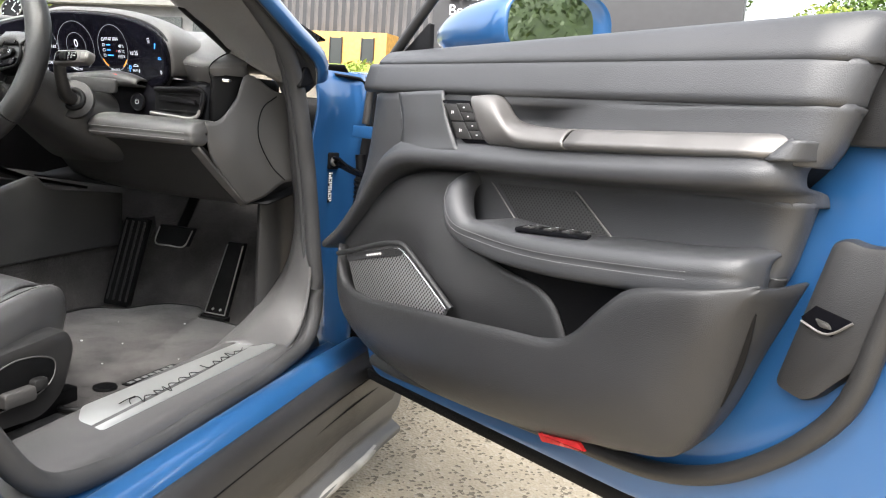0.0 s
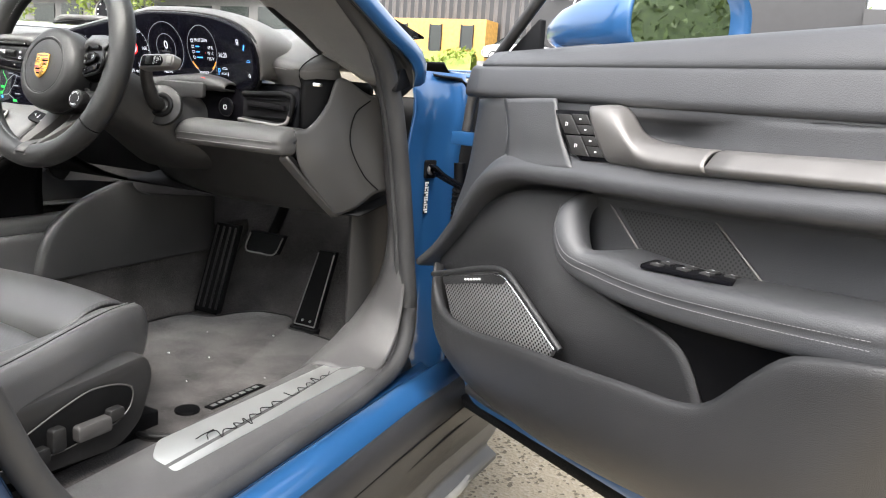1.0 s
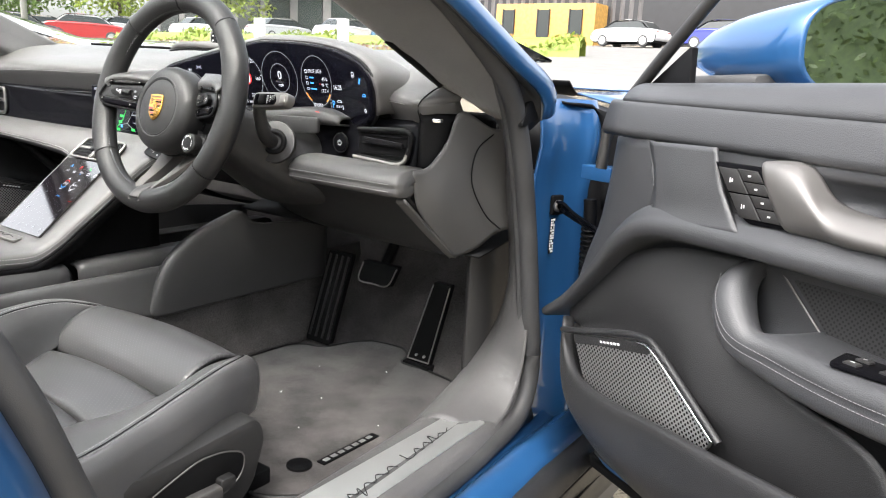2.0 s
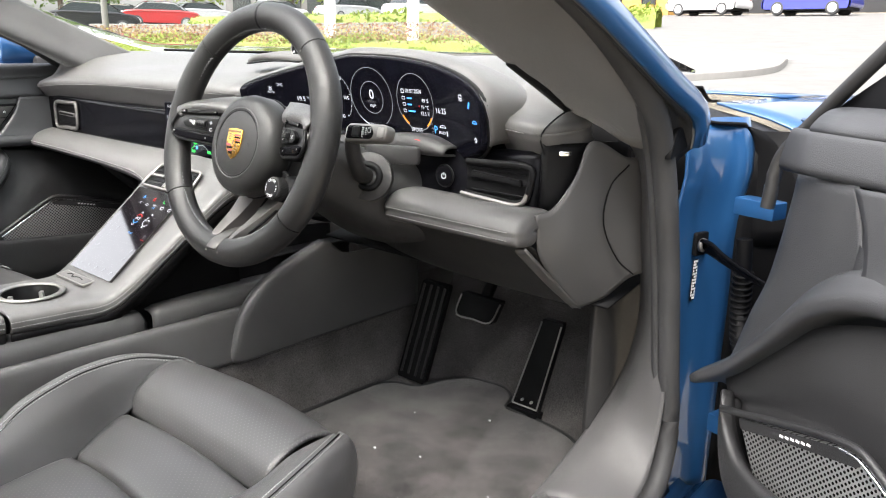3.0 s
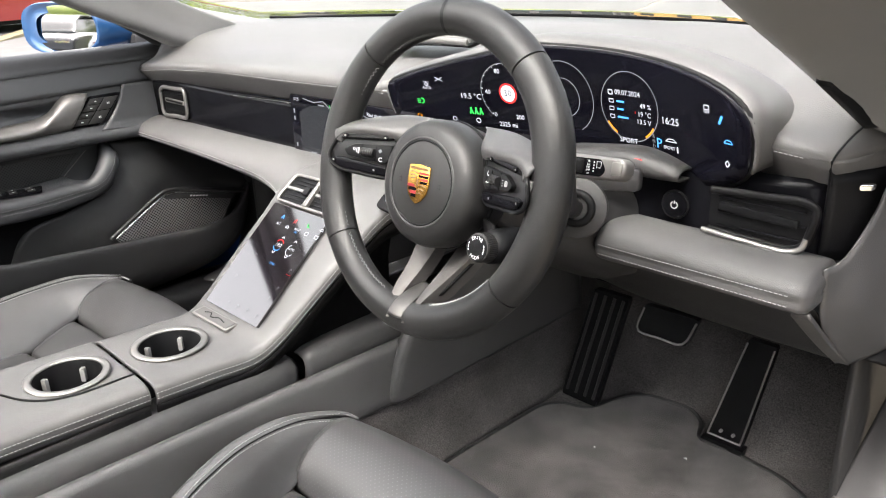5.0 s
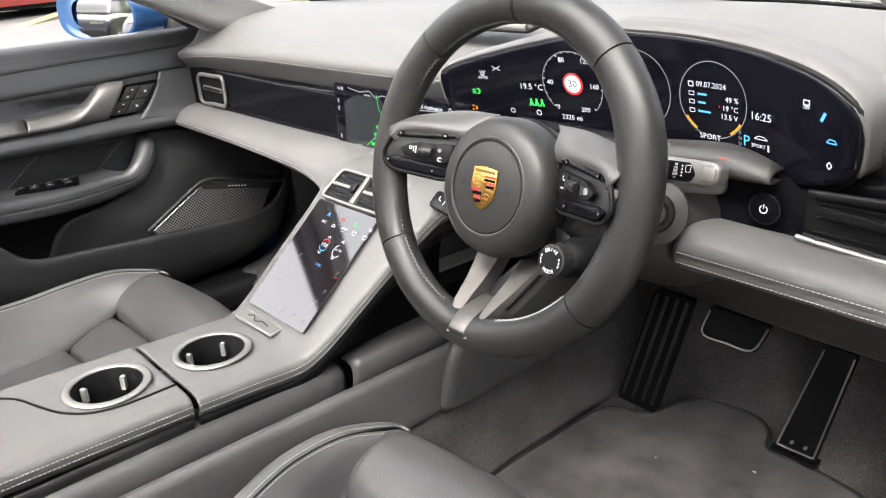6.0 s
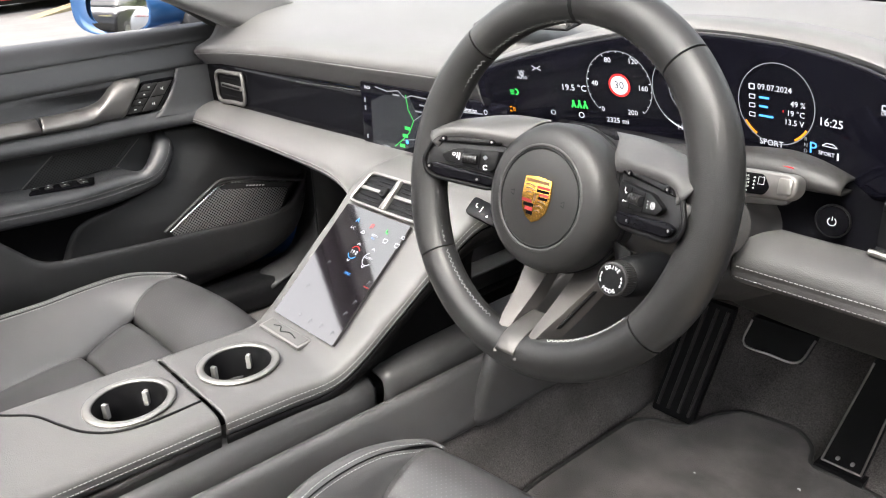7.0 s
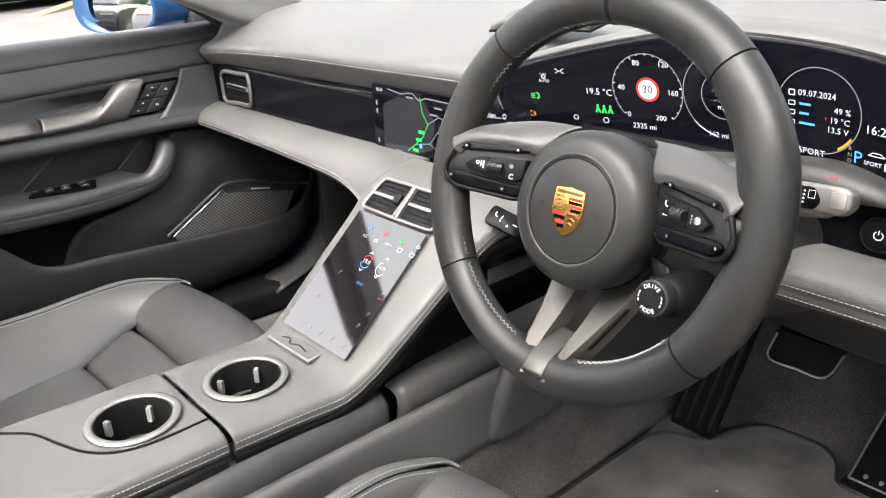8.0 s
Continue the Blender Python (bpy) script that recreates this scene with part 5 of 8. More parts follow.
    patch("trim_end", wall_end, DOOR_PLASTIC, nu=24, nv=24)
    slab("shell_top", rounded([(0.90, 0.78), (1.08, 0.772), (1.08, 0.885), (0.92, 0.890)], 0.012, 4), on(0.060), 0.030, DOOR_PLASTIC, door, "black cap on the rear corner of the door", bevel=0.006)
    # corner sail and the slot of the lowered window
    sail = [(0.075, 0.895), (0.195, 0.890), (0.192, 0.962), (0.186, 0.964)]
    slab("mirror_sail", sail, on(0.068), 0.010, DARK, door, "black triangular mirror base trim", bevel=0.004)
    tube("sail_seal", [place(0.05, 0.105, 0.79), place(0.055, 0.100, 0.85), place(0.10, 0.092, 0.905), place(0.175, 0.078, 0.985), place(0.22, 0.07, 1.03)], 0.009, PLASTIC, door, n=24, sides=8)
    tube("window_seal", [place(u, 0.018, 0.896 - 0.035 * u) for u in (0.17, 0.5, 0.8, 1.05)], 0.008, RUBBER, door, n=20, sides=8)
    return door


dd = build_door("driver_door", "open blue car door with black leather trim", driver_door, 1)
pd = build_door("passenger_door", "closed blue car door with black leather trim", passenger_door, -1)


def door_mirror(door, place, hand, cz, tilt, back, tall, lean):
    """Painted housing with a glass that looks back along the car."""
    cn = -0.11
    edge = []
    for a in np.linspace(0, 2 * math.pi, 40, endpoint=False):
        c, s = math.cos(a), math.sin(a)
        edge.append((cn - 0.118 * math.copysign(abs(c) ** 0.75, c), cz + tall * math.copysign(abs(s) ** 0.7, s) * (1 + 0.10 * c)))
    at = lambda u, k, dn=0.0: [place(u + back + tilt * (n - cn), cn + dn + (n - cn) * k, cz + (z - cz) * k) for n, z in edge]
    h = net("mirror_housing", [at(0.300, 0.60), at(0.306, 0.90), at(0.318, 0.96), at(0.312, 1.0), at(0.28, 1.0), at(0.24, 0.97), at(0.18, 0.88, 0.006), at(0.12, 0.70, 0.014), at(0.075, 0.45, 0.024), at(0.052, 0.22, 0.03), at(0.047, 0.02, 0.03)], BLUE, door, "blue painted door mirror housing", wrap_u=True)
    slab("mirror_glass", [(n, z) for n, z in edge], lambda a, b, d: place(0.308 + back + d + tilt * ((a - cn) * 0.80 + 0.016) + lean * (b - cz), cn + 0.016 + (a - cn) * 0.80, cz + (b - cz) * 0.86), 0.002, MIRROR, h, "silvered mirror glass")
    slab("mirror_foot", rounded([(-0.12, 0.900), (0.02, 0.893), (0.02, 0.930), (-0.10, 0.936)], 0.010, 4), lambda a, b, d: place(0.12 + d, a, b), 0.13, RUBBER, h, bevel=0.008)


door_mirror(dd, driver_door, 1, 0.966, -0.10, 0.0, 0.068, 0.0)
door_mirror(pd, passenger_door, -1, 0.945, -0.35, 0.05, 0.058, -0.046)

# ---- dashboard ----
dash = thing("dashboard", "black leather car dashboard with gloss black panels", "dashboard")


def base_line(x):
    """Foot of the windscreen."""
    return 1.70 + 0.30 * (1 - (x / 0.75) ** 2)


xs = [-0.745, -0.6, -0.4, -0.2, -0.02, 0.05, 0.085, 0.12, 0.3, 0.45, 0.54, 0.572, 0.60, 0.63, 0.652, 0.671, 0.688]
crease = [0.868, 0.880, 0.888, 0.890, 0.892, 0.890, 0.893, 0.90, 0.90, 0.90, 0.893, 0.884, 0.880, 0.877, 0.874, 0.876, 0.882]
edge_y = [1.425, 1.425, 1.425, 1.425, 1.425, 1.432, 1.50, 1.55, 1.56, 1.55, 1.51, 1.472, 1.46, 1.458, 1.459, 1.480, 1.522]
top_rows, face_rows = [], []
for x, zc, yc in zip(xs, crease, edge_y):
    yb = base_line(x)
    hump = 0.018 * math.exp(-((x - 0.345) / 0.24) ** 2)
    top_rows.append([(x, yb, 0.948), (x, yb * 0.6 + yc * 0.4, 0.945 + hump), (x, yb * 0.25 + yc * 0.75, 0.925 + hump), (x, yc + 0.04, zc + 0.022), (x, yc + 0.006, zc + 0.006), (x, yc, zc - 0.002)])
    face_rows.append([(x, yc, zc - 0.002), (x, yc + 0.006, zc - 0.012), (x, yc + 0.018, zc - 0.026), (x, yc + 0.034, zc - 0.046)])
loft("top_pad", top_rows, LEATHER_DASH, dash, "smooth black leather dashboard top", nu=28, nv=90, thick=-0.004)
loft("pad_front", face_rows, LEATHER_DASH, dash, nu=12, nv=90, thick=-0.003)
stitches("stitching", [(x, y - 0.0005, z - 0.006) for x, y, z in zip(xs[:6], edge_y, crease)], dash, length=0.0032, gap=0.0015, radius=0.0004)
stitches("stitching", [(x, 1.459, z - 0.006) for x, z in zip(xs[12:14], crease[12:14])], dash, length=0.0032, gap=0.0015, radius=0.0004)

tube("screen_base_seal", [(x, base_line(x) - 0.006, 0.954) for x in np.linspace(-0.70, 0.70, 13)], 0.005, DARK, dash, n=60, sides=8)
# passenger gloss panel with the wing-shaped ledge beneath it
loft("gloss_panel", [[(x, 1.452 - 0.004 * abs(x), z) for z in (0.845, 0.80, 0.755)] for x in (-0.735, -0.4, -0.05, 0.15)], GLOSS, dash, "gloss black passenger panel", nu=8, nv=20, thick=0.004)
tube("panel_edge", [(-0.40, 1.446, 0.838), (-0.25, 1.447, 0.842), (-0.12, 1.449, 0.846)], 0.0012, PLASTIC, dash, n=14, sides=6)
ledge = [[(-0.745, 1.455, 0.768), (-0.745, 1.425, 0.764), (-0.745, 1.398, 0.752), (-0.745, 1.388, 0.738), (-0.745, 1.40, 0.725)],
         [(-0.55, 1.455, 0.767), (-0.55, 1.425, 0.763), (-0.55, 1.396, 0.751), (-0.55, 1.386, 0.736), (-0.55, 1.40, 0.722)],
         [(-0.36, 1.455, 0.766), (-0.36, 1.425, 0.762), (-0.36, 1.394, 0.748), (-0.36, 1.384, 0.731), (-0.36, 1.398, 0.716)],
         [(-0.22, 1.455, 0.766), (-0.21, 1.42, 0.763), (-0.21, 1.390, 0.746), (-0.215, 1.378, 0.724), (-0.22, 1.392, 0.705)],
         [(-0.13, 1.455, 0.766), (-0.125, 1.41, 0.764), (-0.13, 1.375, 0.743), (-0.145, 1.362, 0.712), (-0.16, 1.375, 0.69)],
         [(-0.085, 1.455, 0.766), (-0.08, 1.40, 0.765), (-0.088, 1.355, 0.738), (-0.108, 1.34, 0.70), (-0.125, 1.35, 0.675)]]
loft("ledge", ledge, LEATHER_DASH, dash, "leather ledge below the passenger panel", nu=20, nv=40, thick=-0.004)
stitches("stitching", [r[3] for r in ledge], dash, length=0.0034, gap=0.0016, radius=0.00045, lift=(0, -0.0012, 0.003))
stitches("stitching", [r[3] for r in ledge], dash, length=0.0034, gap=0.0016, radius=0.00045, lift=(0, -0.0012, -0.002))
# underside towards the passenger footwell, near-black for the shade under the dash
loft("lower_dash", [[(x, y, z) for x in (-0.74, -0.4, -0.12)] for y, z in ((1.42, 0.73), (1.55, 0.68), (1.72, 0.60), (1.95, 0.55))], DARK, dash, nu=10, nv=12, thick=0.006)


def air_vent(frame_line, bars, cavity, y, trim, label):
    """Vent on the gloss panel: flat near-black plate painting the duct's shade, open satin frame with a thick lip,
    double bar.
    """
    v = slab("air_vent", rounded(cavity, 0.008, 4), lambda a, b, h: (a, y - h, b), 0.0012, DARK, dash, label)
    tube("vent_frame", [(a, y - 0.0045, b) for a, b in frame_line], 0.0044, trim, v, "satin metal vent frame", n=80, sides=10, squash=0.8, up=(0, 1, 0))
    for (x0, z0), (x1, z1) in bars:
        bar = slab("vent_bar", rounded([(x0, z0 - 0.0042), (x1, z1 - 0.0042), (x1, z1 + 0.0042), (x0, z0 + 0.0042)], 0.0015, 2), lambda a, b, h: (a, y - 0.004 - h, b), 0.004, trim, v, bevel=0.0006)
        slab("bar_inset", [(x0 + 0.004, z0 - 0.0020), (x1 - 0.003, z1 - 0.0020), (x1 - 0.003, z1 + 0.0020), (x0 + 0.004, z0 + 0.0020)], lambda a, b, h: (a, y - 0.0082 - h, b), 0.0002, DARK, bar)
    xs_ = [p[0] for p in cavity]
    zs_ = [p[1] for p in cavity]
    for k in range(3):
        z = min(zs_) + (max(zs_) - min(zs_)) * (k + 0.7) / 3.4
        tube("slat", [(min(xs_) + 0.010, y - 0.0030, z), (max(xs_) - 0.010, y - 0.0030, z)], 0.0011, CAVITY_BLACK, v, n=4, sides=6, up=(0, 1, 0))
    return v


CAVITY_BLACK = material("vent_black", (0.005, 0.005, 0.006), 0.5, spec=0.12)
air_vent([(-0.590, 0.833), (-0.640, 0.8315), (-0.684, 0.830), (-0.6955, 0.822), (-0.6965, 0.800), (-0.6960, 0.780), (-0.688, 0.7725), (-0.640, 0.7745), (-0.594, 0.7765), (-0.588, 0.784), (-0.587, 0.805), (-0.588, 0.826), (-0.592, 0.8325)], [((-0.672, 0.8065), (-0.594, 0.8050))], [(-0.693, 0.773), (-0.588, 0.776), (-0.586, 0.834), (-0.694, 0.830)], 1.446, TITAN, "passenger air vent in a satin frame")
# touch strip beside the vent and the passenger display
touch = frame_at((-0.56, 1.4475, 0.805), (1, 0.004, 0), (0, 0, 1))
join_flat("touch_icons", [box_pts(a - 0.003, b - 0.0012, a + 0.003, b + 0.0012) for a, b in ((-0.01, 0.022), (0.012, 0.008), (0.02, -0.008), (-0.012, -0.018), (0.014, -0.022))], touch, THREAD, dash, lift=0.001)

# right gloss panel, start button and vent
loft("gloss_panel", [[(x, y + 0.3 * max(0, x - 0.62), z) for y, z in ((1.478, 0.846), (1.470, 0.81), (1.462, 0.765))] for x in (0.16, 0.3, 0.40, 0.5, 0.6, 0.652)], GLOSS, dash, "gloss black driver side panel", nu=8, nv=24, thick=0.004)
loft("panel_return", [[(x, y, z) for z in (0.860, 0.82, 0.77)] for x, y in ((0.650, 1.470), (0.672, 1.495), (0.690, 1.54), (0.705, 1.60))], DARK, dash, nu=8, nv=16, thick=0.003)
air_vent([(0.545, 0.8275), (0.600, 0.8300), (0.640, 0.8310), (0.650, 0.8260), (0.648, 0.805), (0.642, 0.788), (0.630, 0.7815), (0.590, 0.7825), (0.544, 0.7850)], [((0.556, 0.8130), (0.636, 0.8085))], [(0.543, 0.786), (0.640, 0.781), (0.651, 0.831), (0.543, 0.828)], 1.455, DARK, "driver air vent in a dark frame")
tube("vent_sill", [(0.540, 1.446, 0.7845), (0.590, 1.445, 0.7815), (0.630, 1.446, 0.7805), (0.642, 1.447, 0.786), (0.645, 1.449, 0.796)], 0.0030, RING_METAL, dash, "satin metal lip under the driver vent", n=30, sides=10)
slab("panel_clip", rounded(box_pts(0.680, 0.8475, 0.690, 0.8535), 0.002, 2), lambda a, b, h: (a, 1.470 - h + 0.8 * (a - 0.682), b), 0.006, CHROME, dash, "small bright clip at the panel end", bevel=0.001)
start = frame_at((0.503, 1.4555, 0.802), (1, 0, 0), (0, 0, 1))
pb = slab("start_button", disc(0.0145, 32), start, 0.003, GLOSS, dash, "round gloss black start button", bevel=0.001)
ring("button_ring", start, 0.0145, 0.0162, 0.0025, DARK, pb, n=36)
join_flat("power_symbol", [arc(0.0038, 120, 420, 0.0008, 16), box_pts(-0.0004, 0.001, 0.0004, 0.0052)], start, WHITE, pb, lift=0.0034)
# knee roll and lower panel
prof = ((1.466, 0.7785), (1.446, 0.7795), (1.425, 0.7760), (1.410, 0.7685), (1.4035, 0.7600), (1.4020, 0.7540), (1.4045, 0.7505), (1.4025, 0.7465), (1.4045, 0.7410), (1.412, 0.7365), (1.435, 0.7345))
roll = [[(x, y + o, z + (0.752 - z) * q) for y, z in prof] for x, o, q in ((0.434, 0.006, 0.30), (0.4355, 0.002, 0.08), (0.440, 0.0, 0.0), (0.50, 0.0, 0.0), (0.58, -0.002, 0.0), (0.655, -0.004, 0.0), (0.666, -0.002, 0.05), (0.6685, 0.003, 0.25))]
roll = [[(0.436, 1.432 + (y - 1.432) * 0.2, 0.756 + (z - 0.756) * 0.2) for _, y, z in roll[0]]] + roll + [[(0.671, 1.430 + (y - 1.430) * 0.9, 0.755 + (z - 0.755) * 0.8) for _, y, z in roll[-1]], [(0.672, 1.435 + (y - 1.435) * 0.1, 0.756 + (z - 0.756) * 0.1) for _, y, z in roll[-1]]]
loft("knee_roll", roll, LEATHER_DASH, dash, "padded leather knee roll", nu=34, nv=50, thick=-0.004)
for y, z in ((1.4012, 0.7560), (1.4014, 0.7452)):
    stitches("stitching", [(x, y - 0.004 * (x - 0.44) / 0.215, z) for x in (0.442, 0.5, 0.58, 0.655)], dash, length=0.0032, gap=0.0015, radius=0.00045)
low = [[(x, 1.428 + o, 0.738), (x, 1.46 + o, 0.715), (x, 1.51 + o, 0.668), (x, 1.56 + o, 0.624), (x, 1.60 + o, 0.618)] for x, o in ((0.15, 0.10), (0.25, 0.05), (0.40, 0.01), (0.55, 0.0), (0.66, 0.0))]
loft("knee_panel", low, PLASTIC, dash, nu=20, nv=20, thick=-0.004)
# driver's underside likewise, its shade held by the material
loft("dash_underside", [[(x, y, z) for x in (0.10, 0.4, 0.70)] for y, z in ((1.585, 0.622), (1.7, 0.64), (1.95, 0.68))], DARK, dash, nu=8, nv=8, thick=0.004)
loft("trim_strip", [[(0.650, 1.4215, 0.727), (0.652, 1.492, 0.671), (0.654, 1.5665, 0.6165)], [(0.6545, 1.4190, 0.7300), (0.6565, 1.4895, 0.6740), (0.6585, 1.5640, 0.6195)], [(0.668, 1.4185, 0.7315), (0.6685, 1.4890, 0.6755), (0.669, 1.5640, 0.6205)]], TITAN, dash, "flat satin silver strip on the panel edge", nu=16, nv=8, thick=-0.004)
# cheek that closes the dash towards the door
cheek = [[(0.672, 1.432, 0.775), (0.668, 1.45, 0.72), (0.667, 1.50, 0.67), (0.668, 1.56, 0.622)],
         [(0.680, 1.462, 0.783), (0.690, 1.48, 0.735), (0.692, 1.53, 0.682), (0.692, 1.585, 0.637)],
         [(0.690, 1.492, 0.820), (0.700, 1.515, 0.76), (0.704, 1.555, 0.70), (0.702, 1.60, 0.65)],
         [(0.699, 1.510, 0.864), (0.708, 1.545, 0.79), (0.713, 1.585, 0.72), (0.710, 1.615, 0.662)],
         [(0.715, 1.576, 0.840), (0.717, 1.597, 0.795), (0.719, 1.618, 0.73), (0.718, 1.630, 0.668)],
         [(0.722, 1.62, 0.838), (0.724, 1.64, 0.79), (0.724, 1.66, 0.73), (0.722, 1.67, 0.668)]]
tube("cheek_seam", [(0.719, 1.575, 0.830), (0.715, 1.537, 0.806), (0.711, 1.532, 0.76), (0.7145, 1.574, 0.70), (0.719, 1.615, 0.672)], 0.0012, DARK, dash, n=30, sides=6)
loft("side_cheek", cheek, LEATHER_DASH, dash, "leather cheek beside the door opening", nu=24, nv=34, thick=-0.003)
# end piece under the windscreen post with the small side outlet
tube("cap_seam", [(0.654, 1.470, 0.8460), (0.654, 1.4600, 0.8700), (0.662, 1.4850, 0.8935), (0.672, 1.520, 0.9080)], 0.0012, DARK, dash, n=12, sides=6)
loft("side_outlet", [[(0.664, 1.366, 0.960), (0.666, 1.432, 0.930), (0.667, 1.494, 0.902)], [(0.679, 1.372, 0.961), (0.686, 1.430, 0.934), (0.691, 1.485, 0.909)]], DARK, dash, "dark side window outlet", nu=12, nv=4, thick=0.004)

# instrument display: a curved free-standing glass with its hood
cluster = thing("instrument_display", "curved black instrument display showing lit dials", "display")


def dial_place(a, b, h):
    """a across from the middle, b up, h towards the driver; the glass is bowed."""
    return (0.325 + a, 1.482 - 0.75 * a * a - h - 0.25 * b, 0.895 + b)


def cluster_outline(k=1.0, n=72):
    pts = []
    for q in range(n):
        t = 2 * math.pi * q / n
        c, s = math.cos(t), math.sin(t)
        a = 0.264 * math.copysign(abs(c) ** (0.86 if s > 0 else 0.56), c)
        b = 0.065 * abs(s) ** 0.92 if s > 0 else -0.079 * abs(s) ** 0.48
        if s > 0:
            b *= 1 - 2.3 * max(0.0, -a - 0.03)
        pts.append((a * k, b * k))
    return pts


def cluster_net(k0, rings, lift):
    o = cluster_outline()
    return [[dial_place(a * r, b * r, lift) for a, b in o] for r in rings]


net("glass", cluster_net(1, np.linspace(1.0, 0.02, 16), -0.0035), SCREEN, cluster, "black curved display glass", wrap_u=True, thick=0.003)
tube("bezel", [dial_place(a, b, -0.006) for a, b in cluster_outline()], 0.0035, DARK, cluster, n=140, sides=8, closed=True, up=(0, 1, 0))
tube("rim_line", [dial_place(a * 1.012, b * 1.02, -0.008) for a, b in cluster_outline() if b > 0.020], 0.0015, SATIN_DARK, cluster, n=90, sides=8, up=(0, 1, 0))
o = [(a, b) for a, b in cluster_outline() if b > -0.045]
k = max(range(len(o)), key=lambda q: math.hypot(o[q][0] - o[q - 1][0], o[q][1] - o[q - 1][1]))
o = o[k:] + o[:k]
hood = []
for grow, lift, dy in ((1.01, -0.006, 0.0), (1.04, 0.002, 0.010), (1.06, 0.003, 0.040), (1.08, -0.006, 0.09), (1.08, -0.03, 0.15)):
    row = []
    for a, b in o:
        p = dial_place(a * (1 + (grow - 1) * 0.35), b * (grow + 0.03) if b > 0 else b, 0)
        row.append((p[0], p[1] + 0.004 + dy, p[2] + (lift if b > 0 else lift * 0.3)))
    hood.append(row)
loft("hood", hood, LEATHER_DASH, dash, "leather hood behind the instrument display", nu=70, nv=20, thick=-0.003)
# trim blade under the display
blade = [[(x, 1.482, z), (x, 1.452, z + 0.0015), (x, 1.444, z - 0.003), (x, 1.443, z - 0.003 - k), (x, 1.468, z - 0.006 - k)] for x, z, k in ((0.10, 0.818, 0.012), (0.25, 0.830, 0.013), (0.38, 0.845, 0.013), (0.43, 0.850, 0.014), (0.455, 0.8505, 0.014), (0.482, 0.846, 0.010), (0.510, 0.8375, 0.001))]
loft("display_foot", blade, PLASTIC, cluster, "dark blade under the display", nu=20, nv=40, thick=0.003)
red = glow("red_lamp", (1.0, 0.02, 0.03), 0.4)
flat("warning_lamp", rounded(box_pts(-0.006, -0.004, 0.006, 0.004), 0.002, 2), frame_at((0.461, 1.4425, 0.845), (1, 0, 0), (0, 0.05, 1)), red, cluster, lift=0.001)

# ---- lit marks ----
LIT = glow("display_white", (0.9, 0.93, 1.0), 0.34)
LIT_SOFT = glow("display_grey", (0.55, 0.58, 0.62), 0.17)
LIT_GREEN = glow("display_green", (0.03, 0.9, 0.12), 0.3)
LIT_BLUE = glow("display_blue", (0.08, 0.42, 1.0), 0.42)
LIT_ORANGE = glow("display_orange", (1.0, 0.35, 0.01), 0.36)
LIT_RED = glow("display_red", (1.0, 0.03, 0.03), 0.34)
MAP_SEA = glow("map_blue_grey", (0.03, 0.035, 0.05), 0.12)
face_at = lambda a, b, h: dial_place(a, b, h)
UP = 0.0008


def stroke(name, pts, w, place, mat, parent, lift=UP):
    """A thin lit line through 2D points."""
    out = []
    p = [np.array(q, float) for q in pts]
    for a, b in zip(p[:-1], p[1:]):
        d = (b - a) / max(np.linalg.norm(b - a), 1e-9)
        s = np.array([-d[1], d[0]]) * w / 2
        out.append([tuple(a - s), tuple(b - s), tuple(b + s), tuple(a + s)])
    return join_flat(name, out, place, mat, parent, lift=lift)


def moved(pts, a, b):
    return [(p + a, q + b) for p, q in pts]


# ---- steering column and wheel ----
wheel = thing("steering_wheel", "round black leather steering wheel with silver spokes", "steering wheel")
WC, RAKE = np.array([0.3476, 1.238, 0.859]), radians(15.4)
W_UP = (0, math.sin(RAKE), math.cos(RAKE))
on_wheel = frame_at(WC, (1, 0, 0), W_UP)


def rim_rows(a0, a1, n, grow=0.0):
    rows = []
    for t in np.linspace(radians(a0), radians(a1), n):
        c, s = math.cos(t), math.sin(t)
        grip = 1 + 0.10 * math.exp(-((abs(c) - 0.94) / 0.10) ** 2)
        row = []
        for q in np.linspace(0, 2 * math.pi, 16, endpoint=False):
            r = 0.1528 + (0.0185 * grip + grow) * math.cos(q)
            row.append(on_wheel(r * c, r * s, (0.0178 + grow) * math.sin(q) * (1 if math.sin(q) > 0 else 0.95)))
        rows.append(row)
    return rows


for a0, a1 in ((47, 133), (133.6, 217.5), (218.1, 321.9), (322.5, 406.4)):
    net("rim_cover", rim_rows(a0, a1, 48), LEATHER_WHEEL, wheel, "smooth black leather rim cover", wrap_u=True, caps=True)
# lower left thread darker than lower right: uneven light on the rim, in colour
for a0, a1, thread in ((133.6, 217.5, THREAD_DOOR), (218.1, 257, THREAD_DOOR), (283, 321.9, THREAD), (322.5, 406.4, THREAD_DARK), (47, 133, THREAD_DARK)):
    count = int((a1 - a0) * 0.86)
    cross = [(radians(a0 + 1.5 + (a1 - a0 - 3) * q / count), 0.0008 if q % 2 else -0.0008) for q in range(count + 1)]
    tube("stitching", [on_wheel((0.1352 + d) * math.cos(t), (0.1352 + d) * math.sin(t), 0.0062 + 1.1 * d) for t, d in cross], 0.00042, thread, wheel, "cross stitching inside the rim", n=count * 4, sides=5)
net("top_mark", rim_rows(89.2, 90.8, 4, 0.0003), DARK, wheel, wrap_u=True)
# hub
hub_rows = []
for r, h in ((0.05, -0.075), (0.062, -0.05), (0.0655, -0.025), (0.0655, -0.006), (0.062, 0.004), (0.054, 0.0095), (0.0465, 0.0108)):
    hub_rows.append([on_wheel(r * math.cos(t), -0.013 + r * math.sin(t), h) for t in np.linspace(0, 2 * math.pi, 64, endpoint=False)])
